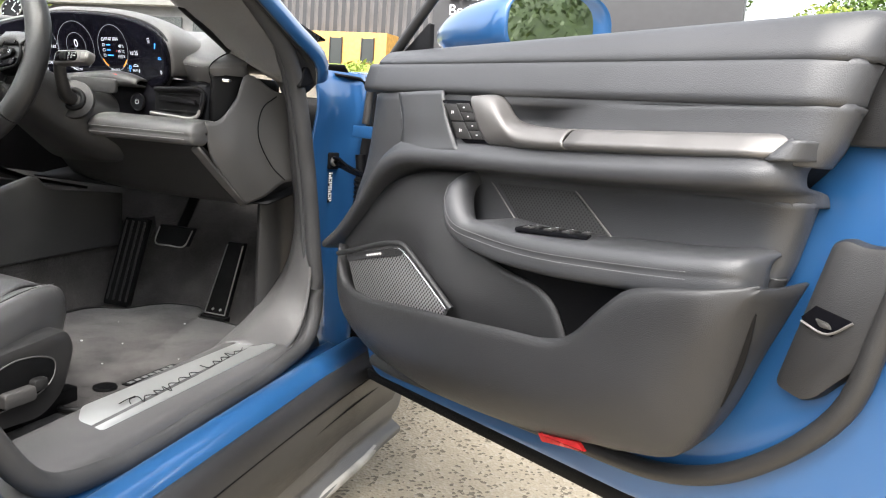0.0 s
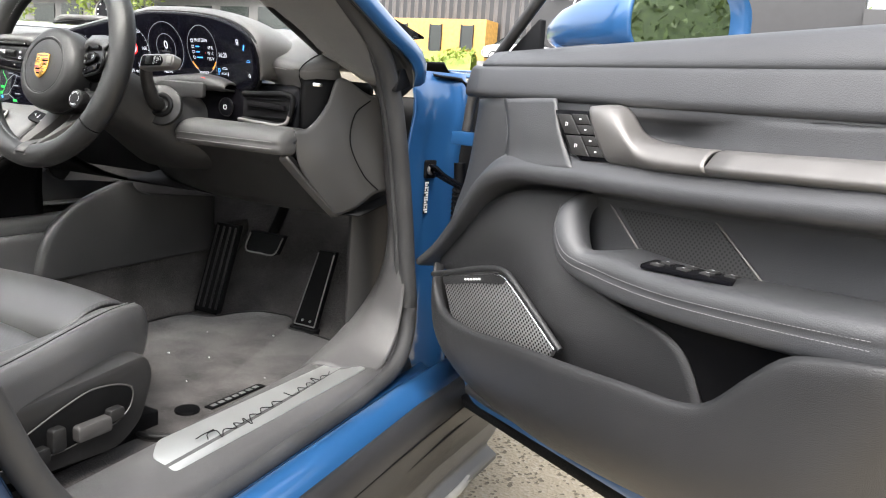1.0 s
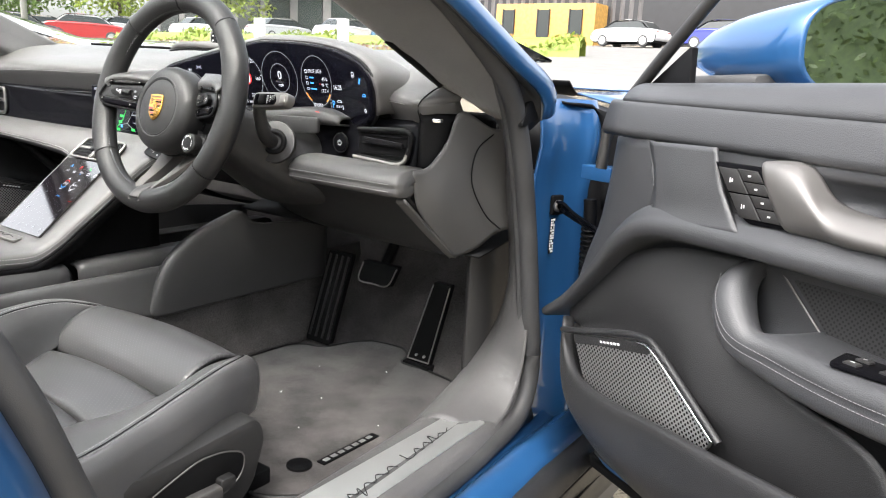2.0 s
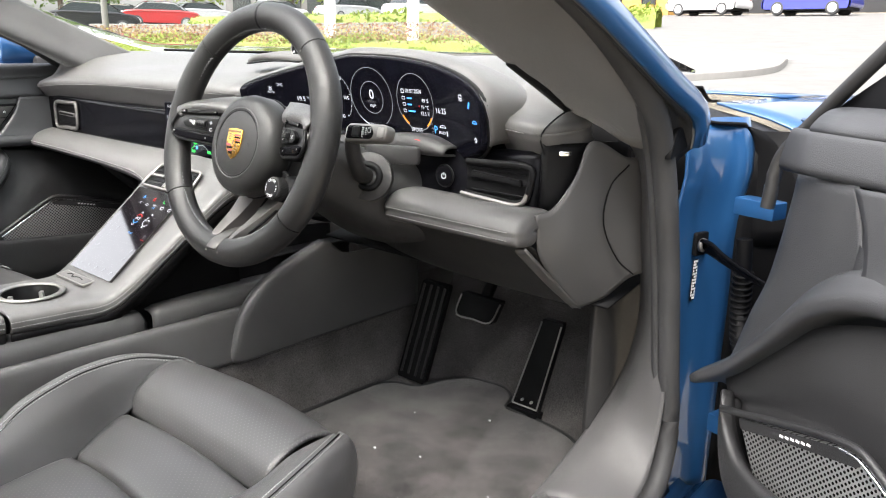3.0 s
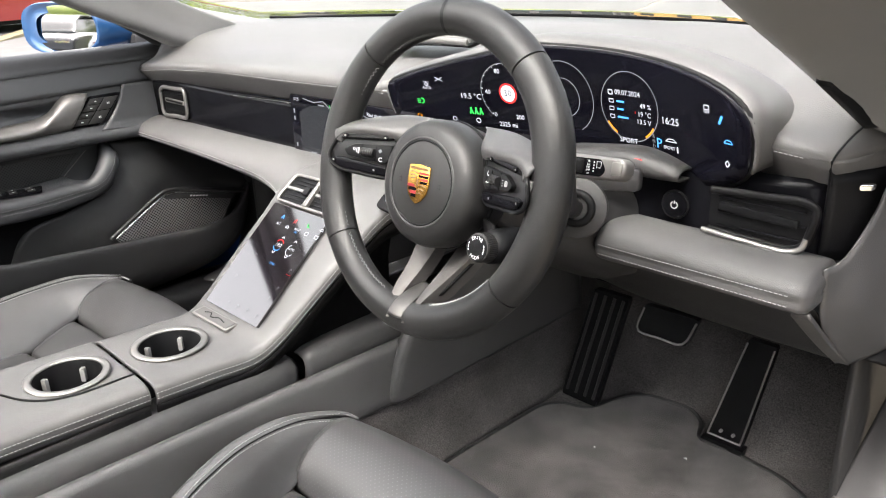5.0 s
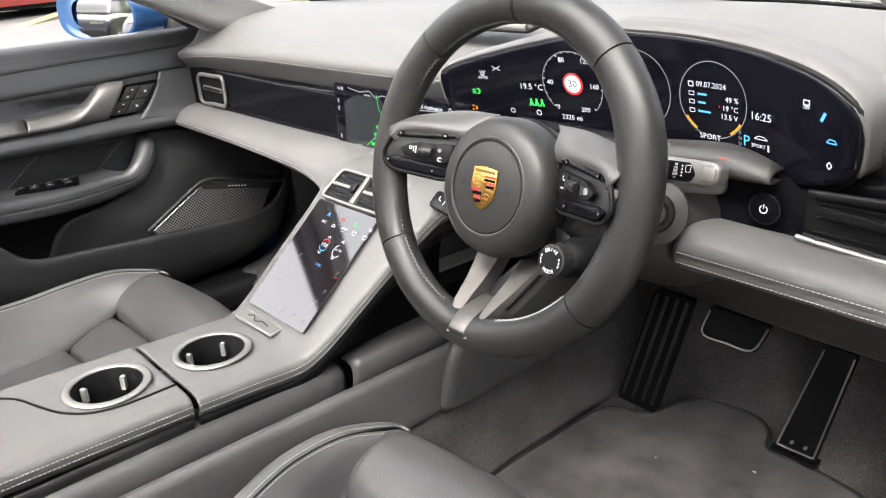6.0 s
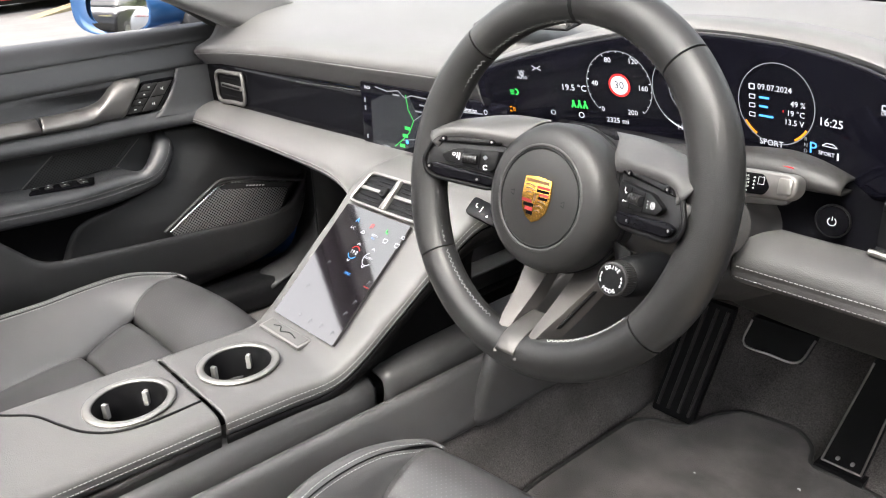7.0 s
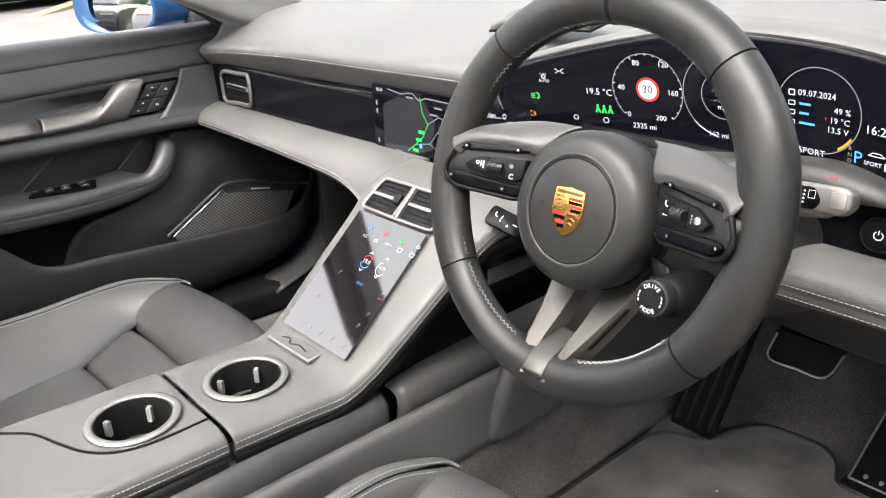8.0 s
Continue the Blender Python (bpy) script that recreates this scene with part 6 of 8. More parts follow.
net("hub", hub_rows, LEATHER_WHEEL, wheel, "round black padded hub", wrap_u=True)
mid = lambda a, b, h: on_wheel(a, b - 0.013, h)
ring("hub_ring", mid, 0.0436, 0.0466, 0.0018, PLASTIC, wheel, "thin raised ring round the hub pad", n=64, lift=0.0095)
ring("hub_groove", mid, 0.0414, 0.0436, 0.0014, DARK, wheel, n=64, lift=0.0098)
ring("hub_gap", lambda a, b, h: mid(a, b, h - 0.030), 0.0600, 0.0668, 0.004, DARK, wheel, n=64)
net("hub_pad", [[mid(r * math.cos(t), r * math.sin(t), h) for t in np.linspace(0, 2 * math.pi, 48, endpoint=False)] for r, h in ((0.0465, 0.0090), (0.0415, 0.0108), (0.02, 0.013), (0.001, 0.0132))], LEATHER_WHEEL, wheel, wrap_u=True)
for k in (-1, 1):
    stroke("horn_symbol", [(k * 0.028 - 0.002, 0.001), (k * 0.028 + 0.0015, 0.0025), (k * 0.028 + 0.0015, -0.0025), (k * 0.028 - 0.002, -0.001)], 0.0006, mid, DARK, wheel, lift=0.0127)
# shield badge, plain colours
sh = [(-0.0145, 0.017), (0, 0.0185), (0.0145, 0.017), (0.0155, 0.0), (0.013, -0.011), (0.007, -0.018), (0, -0.0215), (-0.007, -0.018), (-0.013, -0.011), (-0.0155, 0.0)]
badge = slab("badge", sh, lambda a, b, h: mid(a, b, 0.0128 + h), 0.0022, GOLD, wheel, "gold shield badge with red and black bars", bevel=0.0007)
BRED = material("badge_red", (0.20, 0.012, 0.015), 0.35, coat=0.3)
BBROWN = material("badge_brown", (0.10, 0.045, 0.015), 0.4)
bar_at = lambda a, b, h: mid(a, b, 0.0150 + h)
for k, m in enumerate((BRED, GLOSS, BRED, GLOSS)):
    z1 = 0.0108 - 0.0030 * k
    flat("badge_bar", box_pts(0.0006, z1 - 0.0024, 0.0143 - 0.0002 * k, z1), bar_at, m, badge, lift=0.0002)
    z1 = -0.0020 - 0.0034 * k
    flat("badge_bar", box_pts(-0.0140 + 0.0022 * k, z1 - 0.0028, -0.0006, z1), bar_at, m, badge, lift=0.0002)
for k in range(3):
    tube("antler", [bar_at(-0.0125 + 0.001 * k, 0.0098 - 0.0032 * k, 0.0002), bar_at(-0.008, 0.0108 - 0.0032 * k, 0.0003), bar_at(-0.0015, 0.0094 - 0.0032 * k, 0.0002)], 0.0005, BBROWN, badge, n=10, sides=5)
    tube("antler", [bar_at(0.0015, -0.0030 - 0.0040 * k, 0.0002), bar_at(0.007 - 0.001 * k, -0.0018 - 0.0040 * k, 0.0003), bar_at(0.0122 - 0.0025 * k, -0.0034 - 0.0038 * k, 0.0002)], 0.0005, BBROWN, badge, n=10, sides=5)
flat("badge_band", box_pts(-0.0128, 0.0128, 0.0128, 0.0155), bar_at, BBROWN, badge, lift=0.0002)
inner = [(-0.0042, 0.0048), (0.0042, 0.0048), (0.0042, -0.002), (0, -0.0058), (-0.0042, -0.002)]
shield = slab("inner_shield", inner, bar_at, 0.0008, GOLD, badge)
flat("shield_mark", [(-0.0015, -0.003), (0.0012, -0.0028), (0.0018, 0.003), (-0.0004, 0.0034)], bar_at, BBROWN, badge, lift=0.0010)

# spokes with their switch pods; the pods dip towards the hub
CAVITY = material("pod_cavity", (0.006, 0.006, 0.0065), 0.35, grain=0.2, scale=900, spec=0.4)
LEG_METAL = material("spoke_leg_metal", (0.075, 0.070, 0.067), 0.48, metal=0.4, grain=0.1, scale=900, vary=0.06, vary_scale=12)
SPOKE_GREY = material("spoke_cover_grey", (0.040, 0.039, 0.039), 0.45, grain=0.3, scale=1500, vary=0.08, vary_scale=9)
for sgn in (1, -1):
    pod_at = lambda a, b, h: on_wheel(a, b, -0.010 + 0.39 * (abs(a) - 0.078) + h)
    back = [[(sgn * 0.045, 0.026, -0.030), (sgn * 0.045, 0.028, -0.022), (sgn * 0.045, 0.0, -0.020), (sgn * 0.045, -0.020, -0.022), (sgn * 0.045, -0.020, -0.036)],
            [(sgn * 0.08, 0.026, -0.026), (sgn * 0.08, 0.028, -0.016), (sgn * 0.08, 0.006, -0.014), (sgn * 0.08, -0.016, -0.016), (sgn * 0.08, -0.018, -0.030)],
            [(sgn * 0.12, 0.026, -0.016), (sgn * 0.12, 0.027, -0.006), (sgn * 0.12, 0.006, -0.004), (sgn * 0.12, -0.012, -0.005), (sgn * 0.12, -0.014, -0.020)],
            [(sgn * 0.148, 0.030, -0.010), (sgn * 0.148, 0.030, 0.002), (sgn * 0.148, 0.008, 0.003), (sgn * 0.148, -0.012, 0.001), (sgn * 0.148, -0.016, -0.010)]]
    loft("spoke", [[on_wheel(*p) for p in r] for r in back], DARK, wheel, nu=20, nv=20, thick=0.004 * sgn)
    # grey cover on top of the spoke, folding back from the pod to the dash
    cover = [[(sgn * 0.036, 0.050, -0.034), (sgn * 0.044, 0.046, -0.028), (sgn * 0.052, 0.034, -0.016), (sgn * 0.056, 0.028, -0.013), (sgn * 0.057, 0.022, -0.016)],
             [(sgn * 0.078, 0.048, -0.028), (sgn * 0.080, 0.045, -0.018), (sgn * 0.082, 0.034, -0.003), (sgn * 0.083, 0.030, 0.000), (sgn * 0.083, 0.024, -0.004)],
             [(sgn * 0.122, 0.038, -0.018), (sgn * 0.122, 0.036, -0.006), (sgn * 0.124, 0.029, 0.009), (sgn * 0.125, 0.0245, 0.012), (sgn * 0.125, 0.019, 0.008)],
             [(sgn * 0.146, 0.030, -0.012), (sgn * 0.146, 0.029, 0.000), (sgn * 0.142, 0.022, 0.013), (sgn * 0.137, 0.014, 0.016), (sgn * 0.132, 0.010, 0.012)]]
    loft("spoke_cover", [[on_wheel(*p) for p in r] for r in cover], SPOKE_GREY, wheel, "matt dark grey cover over the upper spoke", nu=24, nv=28, thick=0.003 * sgn)
    side = [[(sgn * 0.146, 0.012, 0.014), (sgn * 0.143, 0.004, 0.016), (sgn * 0.139, -0.010, 0.014)], [(sgn * 0.138, 0.013, 0.016), (sgn * 0.1395, 0.002, 0.018), (sgn * 0.1335, -0.014, 0.014)]]
    loft("spoke_edge", [[on_wheel(*p) for p in r] for r in side], LEATHER_WHEEL, wheel, nu=12, nv=6, thick=0.004 * sgn)
    pod = rounded([(sgn * a, b) for a, b in ((0.058, 0.026), (0.077, 0.029), (0.126, 0.024), (0.135, 0.016), (0.1435, -0.004), (0.139, -0.014), (0.130, -0.0185), (0.075, -0.020), (0.060, -0.012))], 0.005, 4)
    p = slab("switch_pod", pod, pod_at, 0.003, CAVITY, wheel, "black switch pod with screws", bevel=0.001)
    tube("pod_rim", [pod_at(a, b, 0.004) for a, b in pod], 0.0022, DARK, p, n=80, sides=8, closed=True, up=(0, 1, 0.3))
    lower = [(0.066, -0.0085), (0.128, -0.0045), (0.137, -0.0075), (0.133, -0.0135), (0.126, -0.0165), (0.072, -0.0175)]
    slab("lower_bar", rounded([(sgn * a, b) for a, b in lower], 0.003, 3), lambda a, b, h: pod_at(a, b, 0.003 + h), 0.0055, GLOSS, p, bevel=0.002, seg=3)
    upper = [(0.064, 0.0235), (0.080, 0.0262), (0.124, 0.0210), (0.130, 0.0150), (0.118, 0.0160), (0.078, 0.0205)]
    slab("upper_bar", rounded([(sgn * a, b) for a, b in upper], 0.003, 3), lambda a, b, h: pod_at(a, b, 0.003 + h), 0.005, DARK, p, bevel=0.0015)
    blk = [(0.067, 0.0165), (0.108, 0.0125), (0.122, 0.0045), (0.116, -0.0022), (0.074, -0.0045), (0.068, 0.0)]
    slab("switch_block", rounded([(sgn * a, b) for a, b in blk], 0.003, 3), lambda a, b, h: pod_at(a, b, 0.003 + h), 0.007, DARK, p, bevel=0.001)
    on_block = lambda a, b, h: pod_at(a, b, 0.010 + h)
    for a in (0.084, 0.100):
        slab("key_gap", box_pts(sgn * a - 0.0004, -0.003, sgn * a + 0.0004, 0.0135), on_block, 0.0002, GLOSS, p)
    tube("thumb_roller", [on_block(sgn * 0.0855, 0.0055, 0.001), on_block(sgn * 0.0985, 0.0050, 0.001)], 0.0042, CAVITY, p, "knurled thumb roller", n=8, sides=18)
    for k in range(5):
        q = 0.0868 + 0.0026 * k
        tube("roller_ridge", [on_block(sgn * q, 0.0015, 0.0042), on_block(sgn * q, 0.0053, 0.0058), on_block(sgn * q, 0.0090, 0.0042)], 0.0004, PLASTIC, p, n=8, sides=5)
    for a, b in ((0.076, 0.0235), (0.122, 0.0190), (0.084, -0.0130), (0.132, -0.0095)):
        screw = slab("screw", disc(0.0026, 14, sgn * a, b), lambda q, w, h: pod_at(q, w, 0.0075 + h), 0.0022, GLOSS, p, bevel=0.0004)
        slab("screw_socket", disc(0.0012, 6, sgn * a, b), lambda q, w, h: pod_at(q, w, 0.0098 + h), 0.0002, RING_METAL, screw)
    if sgn > 0:
        join_flat("symbol", [arc(0.0024, 140, 290, 0.0008, 10, 0.0782, 0.0105)], on_block, WHITE, p)
        join_flat("symbol", [box_pts(0.0755, 0.0012, 0.0800, 0.0018), [(0.0748, 0.0015), (0.0765, 0.0027), (0.0765, 0.0003)]], on_block, WHITE, p)
        join_flat("symbol", [arc(0.0024, 0, 360, 0.0005, 18, 0.1110, 0.0045), arc(0.0010, 0, 360, 0.0005, 10, 0.1110, 0.0045)] + [disc(0.0005, 6, 0.1048, 0.0020 + 0.0024 * k) for k in range(3)], on_block, WHITE, p)
    else:
        join_flat("symbol", [arc(0.0014, 0, 360, 0.0005, 10, -0.1090, 0.0065), box_pts(-0.1062, 0.0030, -0.1056, 0.0085), box_pts(-0.1042, 0.0020, -0.1030, 0.0085)], on_block, WHITE, p)
        join_flat("symbol", [[(-0.0790, 0.0110), (-0.0765, 0.0085), (-0.0790, 0.0060), (-0.0815, 0.0085)]], on_block, LIT_SOFT, p)
        join_flat("symbol", [arc(0.0020, 40, 330, 0.0006, 14, -0.0775, -0.0005)], on_block, WHITE, p)
    # lower legs rise from deep behind the hub to the face of the rim
    leg = []
    for b, of, hf, nf, gf, nb, gb, ob, hb in ((-0.050, 0.050, -0.058, 0.014, -0.060, 0.014, -0.074, 0.052, -0.076), (-0.078, 0.0410, -0.040, 0.0135, -0.044, 0.0125, -0.060, 0.044, -0.064), (-0.105, 0.0315, -0.019, 0.0125, -0.023, 0.011, -0.042, 0.036, -0.048), (-0.130, 0.0235, 0.004, 0.0115, 0.000, 0.010, -0.020, 0.029, -0.026), (-0.1555, 0.0135, 0.0180, 0.0098, 0.0176, 0.009, -0.004, 0.018, -0.004)):
        loop = [(of, hf), (of * 0.55 + nf * 0.45, hf * 0.6 + gf * 0.4 + 0.0015), (nf, gf), (nf - 0.0004, gf * 0.5 + gb * 0.5), (nb, gb), (ob, hb), (of * 0.4 + ob * 0.6 + 0.001, hf * 0.4 + hb * 0.6), (of + 0.0010, hf - 0.0022)]
        leg.append([on_wheel(sgn * a, b, h) for a, h in loop])
    net("lower_spoke", catmull(np.array(leg).reshape(5, -1), 24).reshape(24, 8, 3), LEG_METAL, wheel, "dark silver lower spoke", wrap_u=True, caps=True)
    slot = [[(sgn * 0.0385, -0.088, -0.040), (sgn * 0.0275, -0.124, -0.012)], [(sgn * 0.0400, -0.088, -0.044), (sgn * 0.0288, -0.124, -0.016)]]
    loft("spoke_slot", [[on_wheel(*q) for q in r] for r in slot], DARK, wheel, nu=8, nv=3, thick=0.0015)
foot_rows = [[on_wheel(a * w, b, h - 0.0012 * (a / 0.010) ** 2) for a in (-0.0108, -0.006, 0, 0.006, 0.0108)] for b, h, w in ((-0.122, -0.026, 0.98), (-0.127, -0.013, 0.98), (-0.1315, -0.003, 0.96), (-0.137, 0.0065, 0.95), (-0.144, 0.0140, 0.93), (-0.1525, 0.0184, 0.92))]
foot = loft("spoke_foot", foot_rows, SATIN_DARK, wheel, "bright silver scoop between the lower spokes", nu=16, nv=20, thick=-0.003)
for a in (-0.0068, 0.0068):
    bolt = slab("screw", disc(0.0020, 14, a, -0.1480), lambda q, w, h: on_wheel(q, w, 0.0158 + h), 0.0022, GLOSS, foot, bevel=0.0003)
    slab("screw_socket", disc(0.0010, 6, a, -0.1480), lambda q, w, h: on_wheel(q, w, 0.0181 + h), 0.0002, RING_METAL, bolt)
# drive mode knob on its bracket
kp = frame_at(on_wheel(0.0874, -0.0598, -0.008), (1, 0, 0), W_UP)
kn = slab("mode_knob", disc(0.0138, 48), kp, 0.0185, PLASTIC, wheel, "knurled round drive mode knob", bevel=0.0012)
slab("knob_face", disc(0.0124, 40), lambda a, b, h: kp(a, b, 0.0183 + h), 0.0009, DARK, kn)
join_flat("knob_marks", [arc(0.0098, a - 6, a + 6, 0.0010, 4) for a in (-18, 0, 18, 162, 180, 198)], lambda a, b, h: kp(a, b, 0.0194 + h), WHITE, kn)
for txt, a0, step in (("DRIVE", 90 + 34, -17), ("MODE", 270 - 28.5, 19)):
    for k, ch in enumerate(txt):
        t = radians(a0 + step * k)
        tilt = t - math.pi / 2 if step < 0 else t + math.pi / 2
        words("knob_letter", ch, lambda a, b, h, t=t, tilt=tilt: kp(0.0096 * math.cos(t) + a * math.cos(tilt) - b * math.sin(tilt), 0.0096 * math.sin(t) + a * math.sin(tilt) + b * math.cos(tilt), 0.0194 + h), 0.0046, WHITE, kn)
for k in range(44):
    t = 2 * math.pi * k / 44
    tube("knurl", [kp(0.0139 * math.cos(t), 0.0139 * math.sin(t), 0.002), kp(0.0139 * math.cos(t + 0.12), 0.0139 * math.sin(t + 0.12), 0.0165)], 0.00055, PLASTIC, kn, n=2, sides=4)
net("knob_housing", [[on_wheel(0.0874 + dx + r * math.cos(t), -0.0598 + dy + r * math.sin(t), h) for t in np.linspace(0, 2 * math.pi, 36, endpoint=False)] for r, h, dx, dy in ((0.0142, -0.004, 0, 0), (0.0160, -0.006, 0.0008, 0.0006), (0.0175, -0.016, 0.003, 0.002), (0.0175, -0.032, 0.007, 0.005), (0.014, -0.044, 0.010, 0.008))], DARK, wheel, "black housing behind the mode knob", wrap_u=True)
loft("knob_bracket", [[on_wheel(*q) for q in r] for r in (((0.050, -0.036, -0.036), (0.060, -0.052, -0.040), (0.066, -0.064, -0.044)), ((0.068, -0.036, -0.022), (0.074, -0.050, -0.020), (0.076, -0.062, -0.026)), ((0.084, -0.040, -0.018), (0.088, -0.050, -0.014), (0.090, -0.060, -0.020)))], DARK, wheel, nu=12, nv=12, thick=0.004)

column = thing("steering_column", "black plastic steering column cover with stalks", "steering column")
rows = []
for y, w, h, z in ((1.285, 0.050, 0.044, 0.838), (1.32, 0.056, 0.046, 0.820), (1.37, 0.064, 0.052, 0.795), (1.42, 0.082, 0.060, 0.772), (1.46, 0.105, 0.066, 0.758), (1.50, 0.12, 0.066, 0.755)):
    rows.append([(0.352 + w * math.copysign(abs(math.cos(t)) ** 0.7, math.cos(t)), y, z + h * math.copysign(abs(math.sin(t)) ** 0.7, math.sin(t)) * (1 if math.sin(t) > 0 else 1.15)) for t in np.linspace(0, 2 * math.pi, 40, endpoint=False)])
net("column_shroud", rows, PLASTIC, column, wrap_u=True, caps=True)
for sgn in (1, -1):
    x = lambda d: 0.352 + sgn * d
    s = tube("stalk", [(x(0.064), 1.388, 0.798), (x(0.074), 1.366, 0.806), (x(0.086), 1.346, 0.826), (x(0.096), 1.332, 0.852), (x(0.106), 1.327, 0.866)], [0.0125, 0.0115, 0.0105, 0.0100, 0.0095], PLASTIC, column, "bent black control stalk", n=28, sides=14)
    face = frame_at((x(0.136), 1.3165, 0.8695), (1, 0.02 * sgn, 0.06 * sgn), (0, 0.30, 1))
    head = rounded([(sgn * a, b) for a, b in ((-0.036, -0.0125), (0.030, -0.0105), (0.0365, -0.004), (0.0365, 0.0065), (0.030, 0.0105), (-0.030, 0.0115), (-0.036, 0.006))], 0.004, 4)
    h = slab("stalk_head", head, lambda a, b, d: face(a, b, d - 0.016), 0.016, TITAN, s, "satin grey stalk tip", bevel=0.003, seg=3)
    slab("stalk_switch", rounded([(sgn * a, b) for a, b in ((-0.032, -0.0085), (0.012, -0.0085), (0.016, -0.002), (0.010, 0.0078), (-0.030, 0.0082))], 0.003, 3), face, 0.0012, GLOSS, h, bevel=0.0004)
    slab("stalk_roller", rounded(box_pts(-0.014 * sgn - 0.006, -0.0065, -0.014 * sgn + 0.006, 0.0065), 0.0015, 2), face, 0.0040, DARK, h, bevel=0.0015, seg=3)
    slab("end_button", rounded(box_pts(sgn * 0.0275 - 0.0055, -0.0060, sgn * 0.0275 + 0.0055, 0.0065), 0.002, 3), face, 0.0010, RING_METAL, h, bevel=0.0006)
    if sgn > 0:
        for k, txt in enumerate(("HI", "LO", "INT", "OFF", "1x")):
            words("stalk_word", txt, lambda a, b, d, k=k: face(-0.0025 + a, 0.0052 - 0.0028 * k + b, 0.0013 + d), 0.0027, WHITE, h)
        join_flat("symbol", [[(0.0025, 0.0040 - 0.0028 * k), (0.0045, 0.0040 - 0.0028 * k), (0.0035, 0.0054 - 0.0028 * k)] for k in range(4)] + [box_pts(0.0065, -0.0005, 0.0068, 0.0055), box_pts(0.0065, 0.0052, 0.0115, 0.0055), box_pts(0.0112, -0.0005, 0.0115, 0.0055), box_pts(0.0065, -0.0005, 0.0115, -0.0002)], lambda a, b, d: face(a, b, 0.0013 + d), WHITE, h)
    else:
        join_flat("symbol", [box_pts(0.002 + 0.004 * q, -0.004, 0.003 + 0.004 * q, 0.004) for q in range(3)], lambda a, b, d: face(a, b, 0.0013 + d), WHITE, h)
    base = frame_at((x(0.072), 1.383, 0.799), (1, 0.55 * sgn, 0), (0, 0.25, 1))
    slab("stalk_plate", disc(0.034, 40), lambda a, b, d: base(a, b, d - 0.012), 0.010, PLASTIC, s, "round plate at the stalk root", bevel=0.002)
    ring("stalk_gaiter", base, 0.0125, 0.0210, 0.006, DARK, s, n=36, lift=-0.003)
slab("column_band", rounded(box_pts(0.400, -0.012, 0.470, 0.014), 0.006, 3), lambda a, b, h: (a, 1.405 + 0.5 * (a - 0.40) - h, 0.826 + b), 0.006, DOOR_PLASTIC, column, "ribbed edge of the column cover", bevel=0.002)

# ---- centre console ----
console = thing("centre_console", "black leather centre console with cup holders and a sloped touch screen", "console")
SLOPE = (0, 0.75, 0.661)
ramp = frame_at((-0.0065, 1.182, 0.607), (1, 0, 0), SLOPE)


def console_row(y, zt, x0, x1, drop=0.05):
    return [(x0 + 0.006, y, zt - 0.028), (x0 + 0.001, y, zt - 0.020), (x0, y, zt - 0.012), (x0 + 0.003, y, zt - 0.004), (x0 + 0.012, y, zt), (-0.005, y, zt + 0.001), (x1 - 0.012, y, zt), (x1 - 0.003, y, zt - 0.004), (x1, y, zt - 0.012), (x1 - 0.001, y, zt - 0.020), (x1 - 0.006, y, zt - 0.028)]


rows = [console_row(1.026, 0.5965, -0.100, 0.083), console_row(1.10, 0.594, -0.100, 0.085), console_row(1.16, 0.594, -0.101, 0.089), console_row(1.19, 0.611, -0.103, 0.096), console_row(1.24, 0.654, -0.104, 0.108), console_row(1.30, 0.706, -0.104, 0.122, 0.06), console_row(1.36, 0.756, -0.104, 0.145, 0.06), console_row(1.42, 0.770, -0.10, 0.18, 0.05)]
top = loft("console_top", rows, LEATHER_DASH, console, "smooth black leather console top", nu=110, nv=170, thick=-0.004)
for dz in (0.009, 0.0165):
    stitches("stitching", [(r[8][0] + 0.0008, r[8][1], r[8][2] + 0.012 - dz) for r in rows], console, length=0.0032, gap=0.0015, radius=0.00045)
for sgn in (1, -1):
    edge_x = lambda r: r[-1 if sgn > 0 else 0][0]
    sd = [[(edge_x(r), r[0][1], r[0][2] + 0.002), (edge_x(r) - 0.010 * sgn, r[0][1], r[0][2] - 0.020), (sgn * min(abs(edge_x(r)) - 0.025, 0.062), r[0][1], max(0.556, r[0][2] - 0.060)), (sgn * 0.050, r[0][1], 0.50)] for r in rows]
    # flank near-black: shade of the undercut painted into the material
    loft("console_side", sd, DARK, console, nu=10, nv=20, thick=0.004)
# armrest lid behind
arm = [console_row(y, z, -0.100, 0.083) for y, z in ((0.45, 0.612), (0.60, 0.610), (0.80, 0.606), (0.98, 0.600), (1.019, 0.5985))]
ar = loft("armrest_lid", arm, LEATHER_DASH, console, "soft leather armrest lid", nu=110, nv=200, thick=-0.004)
for dz in (0.009, 0.0165):
    stitches("stitching", [(r[8][0] + 0.0008, r[8][1], r[8][2] + 0.012 - dz) for r in arm], console, length=0.0032, gap=0.0015, radius=0.00045)
loft("console_side", [[(0.077, y, 0.574), (0.070, y, 0.548), (0.050, y, 0.50)] for y in (0.45, 0.8, 1.018)], PLASTIC, console, nu=10, nv=8, thick=0.004)
loft("console_side", [[(-0.094, y, 0.574), (-0.088, y, 0.548), (-0.07, y, 0.50)] for y in (0.45, 0.8, 1.018)], PLASTIC, console, nu=10, nv=8, thick=0.004)
